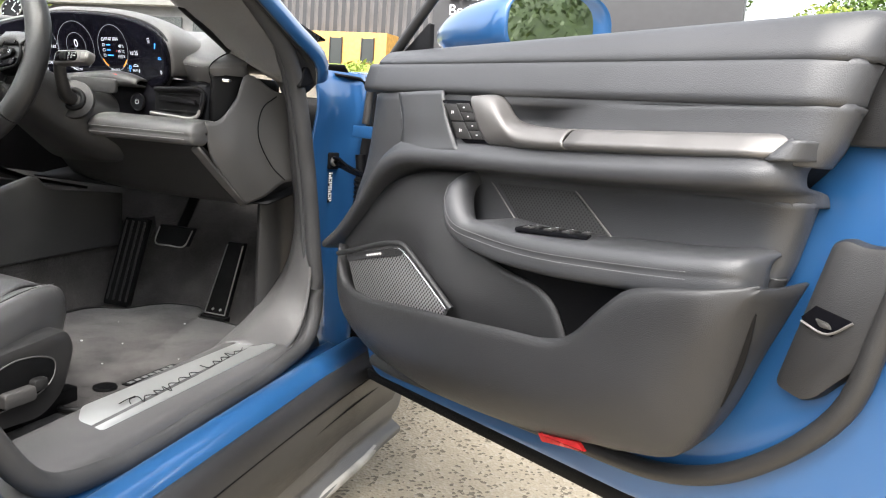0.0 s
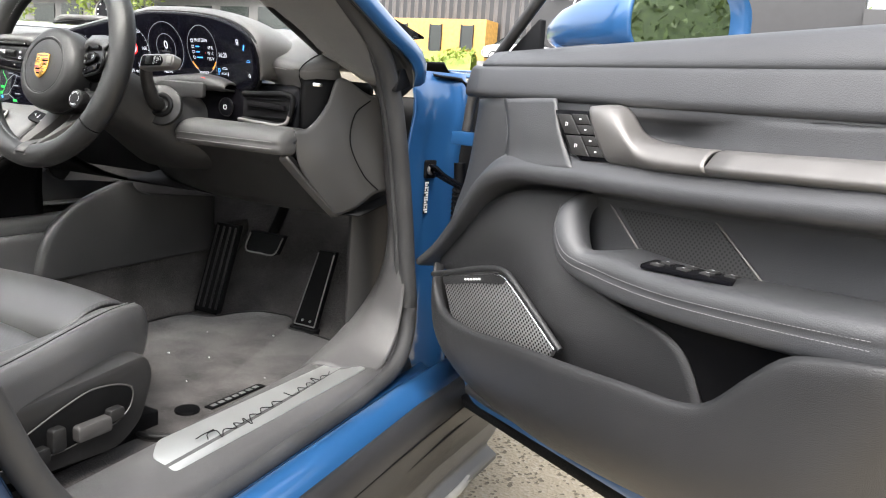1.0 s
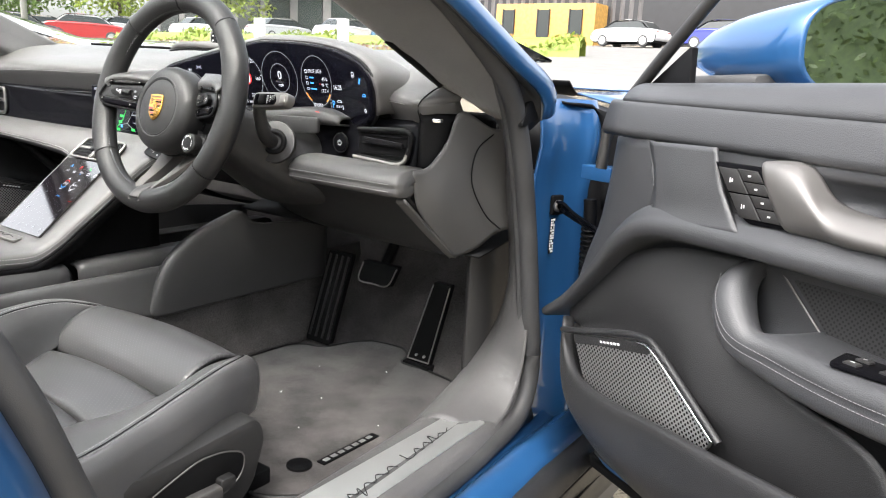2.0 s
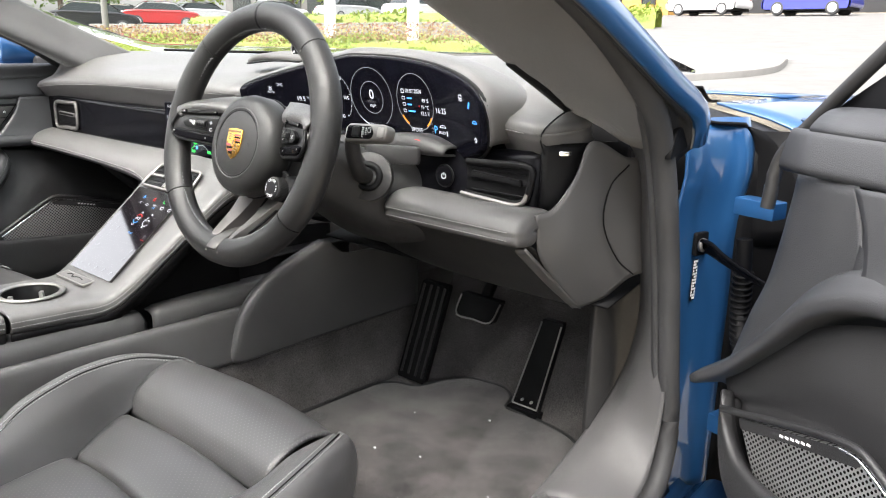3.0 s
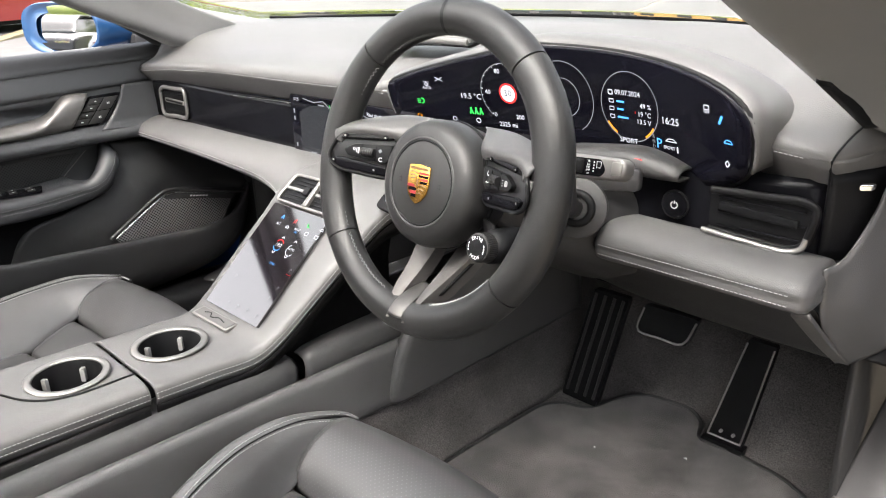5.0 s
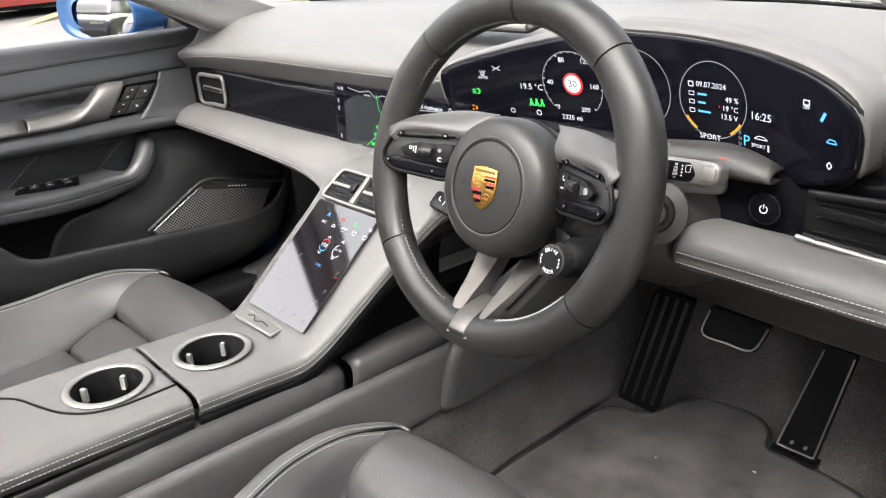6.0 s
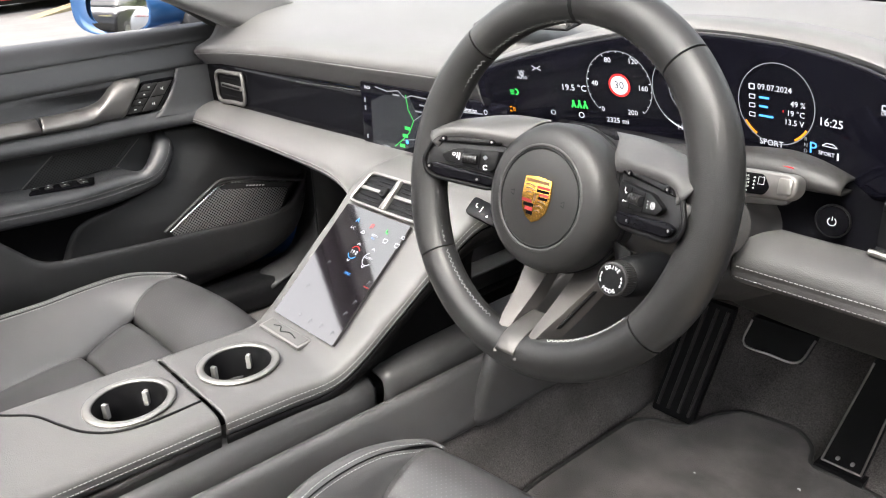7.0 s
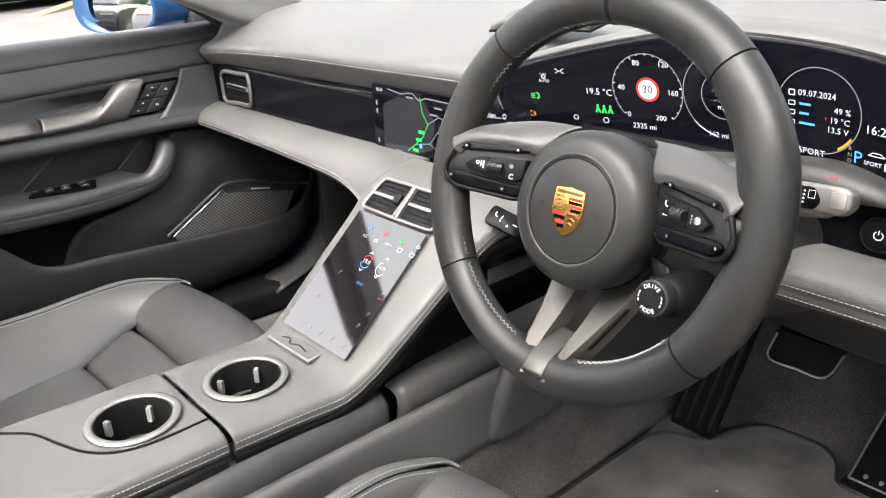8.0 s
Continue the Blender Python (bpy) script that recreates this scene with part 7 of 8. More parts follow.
# tunnel with its rails and lower panel
for sgn in (1, -1):
    for y0, y1, z, o, flat_side in ((0.40, 1.226, 0.554, 0.0, 0.0), (1.232, 1.80, 0.554, 0.004, 1.0)):
        end = lambda y, k: [(sgn * (0.040 + o), y, z - k), (sgn * (0.070 + o + 0.004 * flat_side - k), y, z + 0.001 - k), (sgn * (0.080 + o + 0.002 * flat_side - k), y, z - 0.002 - k), (sgn * (0.084 + o - k), y, z - 0.009 + 0.003 * flat_side - k), (sgn * (0.085 + o - k), y, z - 0.020), (sgn * (0.083 + o - 0.004 * flat_side - k), y, z - 0.050)]
        loft("rail", [end(y0, 0.004), end(y0 + 0.006, 0.0)] + [end(y, 0) for y in np.linspace(y0 + 0.02, y1 - 0.03, 4)] + [end(y1 - 0.014, 0.001), end(y1 - 0.004, 0.006), end(y1, 0.014)], LEATHER, console, "rounded rail along the tunnel", nu=24, nv=40, thick=0.004 * sgn)
    # sheet closing the slot beside the rail, near-black for the shadow there
    loft("tunnel_gap", [[(sgn * 0.070, y, 0.500), (sgn * 0.085, y, 0.496), (sgn * 0.108, y, 0.496)] for y in (0.3, 0.8, 1.75)], DARK, console, nu=8, nv=6, thick=0.003)
    # passenger panel near-black, its footwell shade put in the colour
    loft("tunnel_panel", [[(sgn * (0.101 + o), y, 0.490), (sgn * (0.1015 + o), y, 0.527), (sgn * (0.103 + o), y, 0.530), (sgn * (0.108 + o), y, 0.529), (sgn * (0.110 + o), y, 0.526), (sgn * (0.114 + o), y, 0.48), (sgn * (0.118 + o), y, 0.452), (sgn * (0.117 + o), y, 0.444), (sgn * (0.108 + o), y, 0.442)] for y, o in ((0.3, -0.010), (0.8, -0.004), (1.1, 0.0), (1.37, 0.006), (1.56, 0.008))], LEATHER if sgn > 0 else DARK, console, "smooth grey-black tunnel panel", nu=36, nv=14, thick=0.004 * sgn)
    loft("tunnel_carpet", [[(sgn * 0.108, y, 0.50), (sgn * 0.117, y, 0.43), (sgn * 0.128, y, 0.36), (sgn * 0.150, y, 0.305)] for y in (0.7, 1.0, 1.36, 1.6, 1.95)], CARPET, console, "dark grey tunnel carpet", nu=16, nv=10, thick=0.004 * sgn)
    edge = ((1.372, 1.352, 0.441), (1.372, 1.344, 0.449), (1.380, 1.349, 0.472), (1.392, 1.363, 0.515), (1.412, 1.387, 0.550), (1.445, 1.424, 0.578), (1.49, 1.47, 0.600), (1.56, 1.55, 0.625))
    flap = []
    for ya, y, z in edge:
        zb = 0.4385 + 0.0 * z
        flap.append([(sgn * 0.116, y + 0.003, z), (sgn * (0.127 + 0.03 * max(0, z - 0.45)), y, z), (sgn * (0.131 + 0.03 * max(0, z - 0.45)), y + 0.007, z - 0.0005), (sgn * (0.134 + 0.03 * max(0, z - 0.45)), y + 0.04, z * 0.85 + (0.442 + 0.02 * (y - 1.35)) * 0.15), (sgn * (0.137 + 0.02 * max(0, z - 0.45)), y * 0.55 + 1.80 * 0.45, z * 0.8 + 0.45 * 0.2), (sgn * 0.142, 1.80, z * 0.7 + 0.46 * 0.3)])
    flap.insert(0, [(sgn * 0.112, 1.364, 0.4375), (sgn * 0.120, 1.360, 0.4365), (sgn * 0.125, 1.368, 0.4365), (sgn * 0.127, 1.40, 0.4385), (sgn * 0.127, 1.55, 0.444), (sgn * 0.130, 1.78, 0.462)])
    loft("knee_flap", flap, LEATHER, console, "padded leather knee panel", nu=44, nv=40, thick=-0.004 * sgn)
# cup holders


def cup(cx, cy, zt):
    place = frame_at((cx, cy, zt), (1, 0, 0), (0, 1, 0))
    c = net("cup_holder", [[place(r * math.cos(t), r * math.sin(t), h) for t in np.linspace(0, 2 * math.pi, 40, endpoint=False)] for r, h in ((0.041, 0.003), (0.0395, 0.001), (0.0385, -0.06), (0.037, -0.095), (0.001, -0.096))], DARK, console, "round cup holder with a silver ring", wrap_u=True)
    ring("cup_ring", place, 0.0395, 0.0490, 0.003, RING_METAL, c, n=64, lift=0.0006)
    for a in (135, 212):
        d = radians(a)
        slab("cup_clip", rounded(box_pts(-0.0028, -0.026, 0.0028, -0.008), 0.0012, 2), frame_at(place(0.0385 * math.cos(d), 0.0385 * math.sin(d), 0), (-math.sin(d), math.cos(d), 0), (0, 0, 1)), -0.006, CLIP_STEEL, c)
    return c


def cut_round(ob, cx, cy, r):
    """Open a round hole through the leather."""
    bm = bmesh.new()
    bm.from_mesh(ob.data)
    gone = [f for f in bm.faces if (f.calc_center_median().xy - Vector((cx, cy))).length < r and f.calc_center_median().z > 0.57]
    bmesh.ops.delete(bm, geom=gone, context="FACES")
    bm.to_mesh(ob.data)
    bm.free()


cup(-0.006, 1.088, 0.597)
cup(-0.010, 0.960, 0.6025)
cut_round(top, -0.006, 1.088, 0.0435)
cut_round(ar, -0.010, 0.960, 0.0435)
# name plate, no lettering
pl = slab("name_plate", rounded(box_pts(-0.046, -0.011, 0.046, 0.011), 0.002, 3), frame_at((-0.028, 1.166, 0.598), (1, 0.02, 0), (0, 1, 0.12)), 0.0035, RING_METAL, console, "small brushed silver name plate", bevel=0.001)
fp = frame_at((-0.028, 1.166, 0.6015), (1, 0.02, 0), (0, 1, 0.12))
slab("plate_field", rounded(box_pts(-0.042, -0.008, 0.042, 0.008), 0.002, 3), fp, 0.0006, TITAN, pl)
tube("plate_mark", [fp(-0.026, 0.0, 0.001), fp(-0.015, 0.004, 0.001), fp(-0.005, -0.003, 0.001), fp(0.008, 0.002, 0.001), (fp(0.026, -0.001, 0.001))], 0.0008, DARK, pl, n=24, sides=5)
# sloped touch screen and the vents above
scr = thing("touch_screen", "sloped black touch screen with climate controls", "screen")
slab("screen_glass", rounded(box_pts(-0.0675, 0.0, 0.0675, 0.176), 0.003, 2), ramp, 0.0045, TOUCH_GLASS, scr, "black touch screen glass")
vent_line = rounded([(-0.070, 0.182), (0.073, 0.182), (0.066, 0.230), (-0.061, 0.230)], 0.009, 5)
# flat black plate paints the shade of the ducts; nothing is recessed
cv = slab("centre_vent", vent_line, ramp, 0.0025, CAVITY_BLACK, console, "pair of centre air vents in a satin frame", bevel=0.0006)
tube("vent_frame", [ramp(a, b, 0.0040) for a, b in vent_line], 0.0026, RING_METAL, cv, "satin metal vent frame", n=110, sides=10, closed=True, up=(0, -0.66, 0.75))
slab("vent_divider", rounded([(-0.003, 0.183), (0.0075, 0.183), (0.0065, 0.229), (-0.0005, 0.229)], 0.001, 2), lambda a, b, h: ramp(a, b, 0.001 + h), 0.0075, RING_METAL, cv, "satin bar between the vents", bevel=0.0015)
for x0, x1 in ((-0.063, -0.006), (0.010, 0.067)):
    bar = slab("vent_bar", rounded(box_pts(x0, 0.2030, x1, 0.2080), 0.0015, 2), lambda a, b, h: ramp(a, b, 0.0035 + h), 0.004, RING_METAL, cv, bevel=0.001)
    slab("vent_thumb", rounded(box_pts(x1 - 0.012, 0.1995, x1, 0.2130), 0.002, 2), lambda a, b, h: ramp(a, b, 0.003 + h), 0.0062, DARK, cv, bevel=0.001)
    for b in (0.190, 0.196, 0.2155, 0.2215):
        tube("slat", [ramp(x0, b, 0.003), ramp(x1, b, 0.003)], 0.0010, DARK, cv, n=4, sides=6)

# ---- floor mats and pedals ----
mat_out = [(0.165, 1.30), (0.158, 1.45), (0.165, 1.66), (0.188, 1.688), (0.235, 1.70), (0.25, 1.77), (0.28, 1.812), (0.37, 1.818), (0.405, 1.79), (0.415, 1.745), (0.48, 1.752), (0.56, 1.74), (0.63, 1.70), (0.655, 1.62), (0.655, 1.25), (0.60, 1.20), (0.25, 1.20)]
mat_top = lambda a, b: 0.0025 * math.sin(a * 21) * math.sin(b * 13) ** 2
mat = slab("floor_mat", rounded(mat_out, 0.02, 4), lambda a, b, h: (a, b, 0.3055 + h + mat_top(a, b)), 0.010, MAT_CARPET, None, bevel=0.003)
tagged(mat, "worn dark grey carpet floor mat with a stitched edge", "floor mat")
tube("mat_binding", [(a, b, 0.3145 + mat_top(a, b)) for a, b in rounded(mat_out, 0.02, 3)], 0.0042, PLASTIC, mat, n=160, sides=6, closed=True)
slab("mat_fixing", disc(0.020, 24, 0.577, 1.300), lambda a, b, h: (a, b, 0.314 + h), 0.006, DARK, mat, "round black mat fixing", bevel=0.002)
mp = frame_at((0.598, 1.39, 0.3165), (0.0, 1, 0), (-1, 0, 0))
slab("mat_strip", box_pts(-0.065, -0.008, 0.065, 0.008), mp, 0.002, DARK, mat)
join_flat("maker_mark", [box_pts(-0.058 + 0.0168 * k, -0.0042, -0.046 + 0.0168 * k, 0.0042) for k in range(7)], mp, PLATE, mat, lift=0.0024)
specks = random.Random(31)
for k in range(10):
    a, b, w = specks.uniform(0.22, 0.60), specks.uniform(1.34, 1.70), specks.uniform(0.0008, 0.0018)
    tube("lint", [(a, b, 0.3165 + mat_top(a, b)), (a + 2 * w, b + w, 0.3175 + mat_top(a, b)), (a + 3 * w, b - w, 0.3168 + mat_top(a, b))], w * 0.5, WHITE, mat, "pale speck of lint", n=5, sides=5)
pmat = slab("floor_mat", rounded([(-a, b) for a, b in ((0.17, 1.2), (0.165, 1.7), (0.3, 1.8), (0.6, 1.75), (0.65, 1.25))], 0.03, 4), lambda a, b, h: (a, b, 0.3055 + h), 0.010, MAT_CARPET, None, bevel=0.003)
tagged(pmat, "dark grey carpet mat in the passenger footwell", "floor mat")


def pedal(name, label, x0, x1, x0t, x1t, y0, z0, y1, z1):
    t = thing(name, label, "pedal")
    place = lambda a, b, h: ((x0 * (1 - b) + x0t * b) * (1 - a) + (x1 * (1 - b) + x1t * b) * a, y0 + (y1 - y0) * b - h, z0 + (z1 - z0) * b)
    slab("pad", rounded(box_pts(0, 0, 1, 1), 0.06, 3), place, 0.012, DARK, t, bevel=0.0)
    return t, place


acc, ap = pedal("accelerator_pedal", "long black accelerator pedal with silver edges", 0.424, 0.484, 0.462, 0.507, 1.768, 0.318, 1.805, 0.495)
for a in (0.04, 0.96):
    tube("edge_strip", [ap(a, 0.06, 0.014), ap(a, 0.97, 0.014)], 0.0016, RING_METAL, acc, n=6, sides=6)
tube("edge_strip", [ap(0.04, 0.06, 0.014), ap(0.96, 0.06, 0.014)], 0.0016, RING_METAL, acc, n=6, sides=6)
for a in (0.35, 0.7):
    slab("stud", disc(0.05, 10, a, 0.12, 0.016), ap, 0.015, SILVER, acc)
slab("heel_block", box_pts(-0.05, -0.10, 1.1, 0.03), ap, 0.02, DARK, acc, bevel=0.0)
brk, bp = pedal("brake_pedal", "wide black brake pedal with a silver edge", 0.298, 0.388, 0.305, 0.400, 1.748, 0.478, 1.760, 0.522)
tube("edge_strip", [bp(0.02, 0.9, 0.014), bp(0.04, 0.06, 0.014), bp(0.5, 0.0, 0.014), bp(0.93, 0.06, 0.014), bp(1.0, 0.9, 0.014)], 0.0018, RING_METAL, brk, n=24, sides=6)
tube("pedal_arm", [bp(0.5, 0.6, -0.004), (0.35, 1.82, 0.60), (0.35, 1.88, 0.75)], 0.012, DARK, brk, n=10, sides=8)
rest, rp = pedal("footrest", "ribbed black footrest panel", 0.172, 0.245, 0.216, 0.285, 1.72, 0.32, 1.745, 0.53)
for a in (0.12, 0.38, 0.64, 0.88):
    tube("rib", [rp(a, 0.06, 0.013), rp(a, 0.97, 0.013)], 0.003, PLASTIC, rest, n=6, sides=6)
# gap round the middle cup holder panel
tube("lid_gap", [(-0.098, 0.838, 0.6052), (-0.079, 0.850, 0.6060), (-0.054, 0.874, 0.6056), (-0.015, 0.890, 0.6052), (0.013, 0.903, 0.6048), (0.034, 0.923, 0.6042), (0.044, 0.953, 0.6032), (0.042, 1.018, 0.6005)], 0.0016, DARK, ar, n=60, sides=6)

# ---- seats ----


def seat_cushion(cx, name, label, flip):
    """Seat with two bolsters, a perforated middle in two fields, front lip, base with switches."""
    s = thing(name, label, "car seat")
    X = lambda d: cx + flip * d

    def patch(nm, rows, mat, lab="", nu=20, nv=24, thick=0.006):
        return loft(nm, [[(X(p[0]), p[1], p[2]) for p in r] for r in rows], mat, s, lab, nu=nu, nv=nv, thick=thick * flip)

    # d is measured towards the door from the middle of the seat
    seam = ((0.166, 1.226, 0.499), (0.160, 1.17, 0.490), (0.154, 1.12, 0.468), (0.132, 1.065, 0.455), (0.112, 1.02, 0.450), (0.100, 0.93, 0.445), (0.095, 0.78, 0.440))
    inner_crest = ((0.174, 1.222, 0.5010), (0.180, 1.157, 0.522), (0.178, 1.085, 0.525), (0.167, 1.035, 0.520), (0.152, 0.99, 0.512), (0.128, 0.93, 0.490), (0.118, 0.80, 0.478))
    outer_crest = ((0.180, 1.232, 0.5030), (0.214, 1.162, 0.512), (0.234, 1.084, 0.505), (0.246, 1.02, 0.495), (0.260, 0.95, 0.488), (0.264, 0.90, 0.485), (0.265, 0.78, 0.485))
    for k, crest, full, drop in ((-1, inner_crest, 0.036, 0.10), (1, outer_crest, 0.030, 0.07)):
        inside, outside = [], []
        front = ((0.166, 1.244, 0.4975), (0.172, 1.2485, 0.4930), (0.176, 1.2510, 0.4830), (0.178, 1.2510, 0.4600), (0.178, 1.2440, 0.4300))
        turn = ((0.180, 1.2350, 0.5025), (0.192, 1.2400, 0.4980), (0.201, 1.2410, 0.4860), (0.205, 1.2400, 0.4600), (0.206, 1.2330, 0.4300))
        outside += [[(k * a, b, c - (0.004 if k < 0 else 0.0)) for a, b, c in r] for r in (front, turn)]
        for q, (a, c) in enumerate(zip(seam, crest)):
            inside.append([(k * (a[0] - 0.006), a[1], a[2] - 0.012), (k * a[0], a[1], a[2]), (k * (a[0] * 0.55 + c[0] * 0.45), a[1] * 0.5 + c[1] * 0.5, a[2] * 0.42 + c[2] * 0.58 + (0.004 if q else 0.0)), (k * c[0], c[1], c[2])])
            if q:
                outside.append([(k * c[0], c[1], c[2]), (k * (c[0] + full * 0.5), c[1], c[2] + 0.002), (k * (c[0] + full * 0.9), c[1], c[2] - 0.012), (k * (c[0] + full), c[1], c[2] - 0.035), (k * (c[0] + full + 0.002), c[1] - 0.006, c[2] - drop)])
        patch("bolster", inside, LEATHER, "smooth black leather bolster", nu=24, nv=44, thick=0.004 * k)
        patch("bolster_side", outside, LEATHER, nu=28, nv=60, thick=0.004 * k)
        tube("seam", [(X(k * c[0]), c[1], c[2] + 0.0003) for c in crest], 0.0008, DARK, s, n=60, sides=6)
        for q, lift in ((-0.006, 0.0012), (0.006, 0.0022)):
            stitches("stitching", [(X(k * (c[0] + q)), c[1] + (0.002 if q > 0 else -0.003), c[2] + lift - (0.001 if q < 0 else 0)) for c in crest[:6]], s, length=0.0032, gap=0.0015, radius=0.00045)
    bow = lambda d: -0.55 * d * d
    pad = [[(d * w, y + bow(d) * f, z - 0.10 * d * d) for d in (-0.165, -0.11, 0, 0.11, 0.165)] for y, z, w, f in ((1.225, 0.40, 1.04, 1.0), (1.250, 0.43, 1.05, 1.0), (1.262, 0.462, 1.05, 1.0), (1.258, 0.488, 1.03, 1.0), (1.238, 0.505, 1.02, 0.8), (1.205, 0.511, 1.0, 0.5), (1.165, 0.500, 0.98, 0.2), (1.140, 0.480, 0.965, 0.1), (1.132, 0.464, 0.955, 0.0), (1.131, 0.452, 0.95, 0.0))]
    patch("thigh_pad", pad, PERF_LEATHER, "perforated black leather seat front", nu=36, nv=44)
    for y0, y1, w0, w1, z0, z1 in ((1.130, 1.032, 0.156, 0.116, 0.461, 0.452), (1.030, 0.72, 0.115, 0.095, 0.450, 0.436)):
        fld = [[(d * w, y, z - 0.012 * d * d) for d in (-1, -0.5, 0, 0.5, 1)] for y, w, z in ((y0, w0, z0 - 0.012), (y0 - 0.002, w0, z0), (y0 - 0.012, w0 * 0.98, z0 + 0.007), ((y0 + y1) / 2, (w0 + w1) / 2, (z0 + z1) / 2 + 0.008), (y1 + 0.012, w1, z1 + 0.006), (y1 + 0.002, w1, z1), (y1, w1, z1 - 0.012))]
        patch("seat_insert", fld, PERF_LEATHER, "perforated black leather seat middle", nu=24, nv=40)
    # base
    base = [[(k, y, z) for k in (-0.20, 0, 0.20)] for y, z in ((1.20, 0.41), (1.15, 0.36), (0.8, 0.35))]
    patch("seat_pan", base, DARK, nu=8, nv=8)
    side_out = [(1.168, 0.464), (1.182, 0.431), (1.160, 0.365), (1.12, 0.338), (1.0, 0.345), (0.80, 0.38), (0.60, 0.41), (0.60, 0.46), (0.98, 0.445)]
    cover = slab("side_cover", rounded(side_out, 0.02, 5), lambda a, b, h: (X(0.255 + h), a, b), 0.032, PLASTIC, s, "black plastic seat side cover", bevel=0.008)
    fld = [(1.142, 0.424), (1.138, 0.396), (1.115, 0.380), (1.03, 0.370), (0.93, 0.378), (0.96, 0.400), (1.02, 0.424), (1.07, 0.440), (1.11, 0.437)]
    slab("switch_field", rounded(fld, 0.015, 5), lambda a, b, h: (X(0.287 + h), a, b), 0.003, DARK, cover, bevel=0.001)
    tube("field_edge", [(X(0.290), a, b) for a, b in rounded(fld, 0.015, 4)], 0.0012, TITAN, cover, n=60, sides=6, closed=True, up=(1, 0, 0))
    for a, b, w, h in ((1.02, 0.392, 0.010, 0.016), (1.072, 0.388, 0.026, 0.011), (1.106, 0.397, 0.012, 0.009), (0.995, 0.378, 0.013, 0.011)):
        slab("seat_switch", rounded(box_pts(a - w, b - h, a + w, b + h), 0.006, 4), lambda p, q, d: (X(0.290 + d), p, q), 0.012, TITAN if w > 0.02 else PLASTIC, cover, "seat adjustment switch", bevel=0.003)
    for k in (1, -1):
        slab("seat_rail", box_pts(0.60, 0.306, 1.24, 0.338), lambda a, b, h: (X(k * 0.20 + h), a, b), 0.03, DARK, s, bevel=0.004)
    # backrest
    br = [[(d, 0.72 - q * 0.28 - 0.06 * (1 - (d / 0.26) ** 2) + (0.02 if abs(d) > 0.2 else 0), 0.42 + q * 0.62) for d in (-0.25, -0.15, 0, 0.15, 0.25)] for q in (0.0, 0.3, 0.6, 0.85, 1.0)]
    patch("backrest", br, LEATHER, "black leather backrest", nu=20, nv=20, thick=-0.09)
    return s


driver_seat = seat_cushion(0.350, "driver_seat", "black leather car seat with perforated middle and side switches", 1)
passenger_seat = seat_cushion(-0.360, "passenger_seat", "black leather passenger car seat beside the console", -1)

# ---- lit displays ----
# three round dials
for a, b, r, a0, a1 in ((-0.080, -0.001, 0.0405, -45, 225), (0.006, 0.003, 0.0445, -60, 240), (0.103, 0.002, 0.0405, 0, 360)):
    join_flat("dial_ring", [arc(r, a0, a1, 0.0009, 60, a, b)], face_at, LIT_SOFT, cluster, lift=UP)
join_flat("dial_ring", [arc(0.024, 0, 360, 0.0009, 48, 0.006, 0.003)], face_at, LIT_SOFT, cluster, lift=UP)
ticks = []
for k in range(21):
    t = radians(225 - 13.5 * k)
    r0, r1 = (0.0375 if k % 4 == 0 else 0.0388), 0.0402
    s = 0.0005
    c, q = math.cos(t), math.sin(t)
    ticks.append([(-0.080 + r0 * c - s * q, -0.001 + r0 * q + s * c), (-0.080 + r1 * c - s * q, -0.001 + r1 * q + s * c), (-0.080 + r1 * c + s * q, -0.001 + r1 * q - s * c), (-0.080 + r0 * c + s * q, -0.001 + r0 * q - s * c)])
join_flat("dial_ticks", ticks, face_at, LIT, cluster, lift=UP)
for txt, a, b, size in (("80", -0.0912, 0.0287, 0.0085), ("120", -0.0600, 0.0290, 0.0085), ("40", -0.1105, 0.0005, 0.0085), ("160", -0.0505, -0.0007, 0.0085), ("0", -0.1037, -0.0300, 0.0085), ("200", -0.0661, -0.0305, 0.0085), ("2325 mi", -0.0866, -0.0425, 0.0088), ("19.5 °C", -0.1385, -0.0076, 0.0105),
                         ("0", 0.006, 0.007, 0.021), ("mph", 0.006, -0.009, 0.0075), ("112 mi", -0.0005, -0.0395, 0.0082), ("09.07.2024", 0.1015, 0.0175, 0.0082), ("49 %", 0.1262, 0.0050, 0.0080), ("19 °C", 0.1240, -0.0045, 0.0080), ("13.5 V", 0.1225, -0.0135, 0.0080), ("SPORT", 0.0985, -0.0385, 0.0088), ("16:25", 0.1596, -0.0065, 0.0112)):
    words("reading", txt, lambda p, q, h, a=a, b=b: face_at(a + p, b + q, h), size, LIT, cluster, depth=UP)
words("gear_letter", "P", lambda p, q, h: face_at(0.1426 + p, -0.0345 + q, h), 0.0165, LIT_BLUE, cluster, depth=UP)
for k, ch in enumerate("RND"):
    words("gear_letter", ch, lambda p, q, h: face_at(0.1352 + p, -0.0268 - 0.006 * k + q, h), 0.0055, LIT_SOFT, cluster, depth=UP)
words("reading", "SPORT", lambda p, q, h: face_at(0.1565 + p, -0.0372 + q, h), 0.0055, LIT, cluster, depth=UP)
stroke("car_symbol", [(0.152, -0.0295), (0.156, -0.0265), (0.163, -0.0265), (0.167, -0.0295), (0.152, -0.0295)], 0.0008, face_at, LIT, cluster)
stroke("damper_symbol", [(0.168, -0.034), (0.168, -0.041)], 0.0018, face_at, LIT, cluster)
# speed sign
sgn_at = lambda r, m, l: flat("speed_sign", disc(r, 32, -0.0795, 0.0005), face_at, m, cluster, lift=l)
sgn_at(0.0135, LIT_RED, UP)
sgn_at(0.0108, LIT, UP + 0.0003)
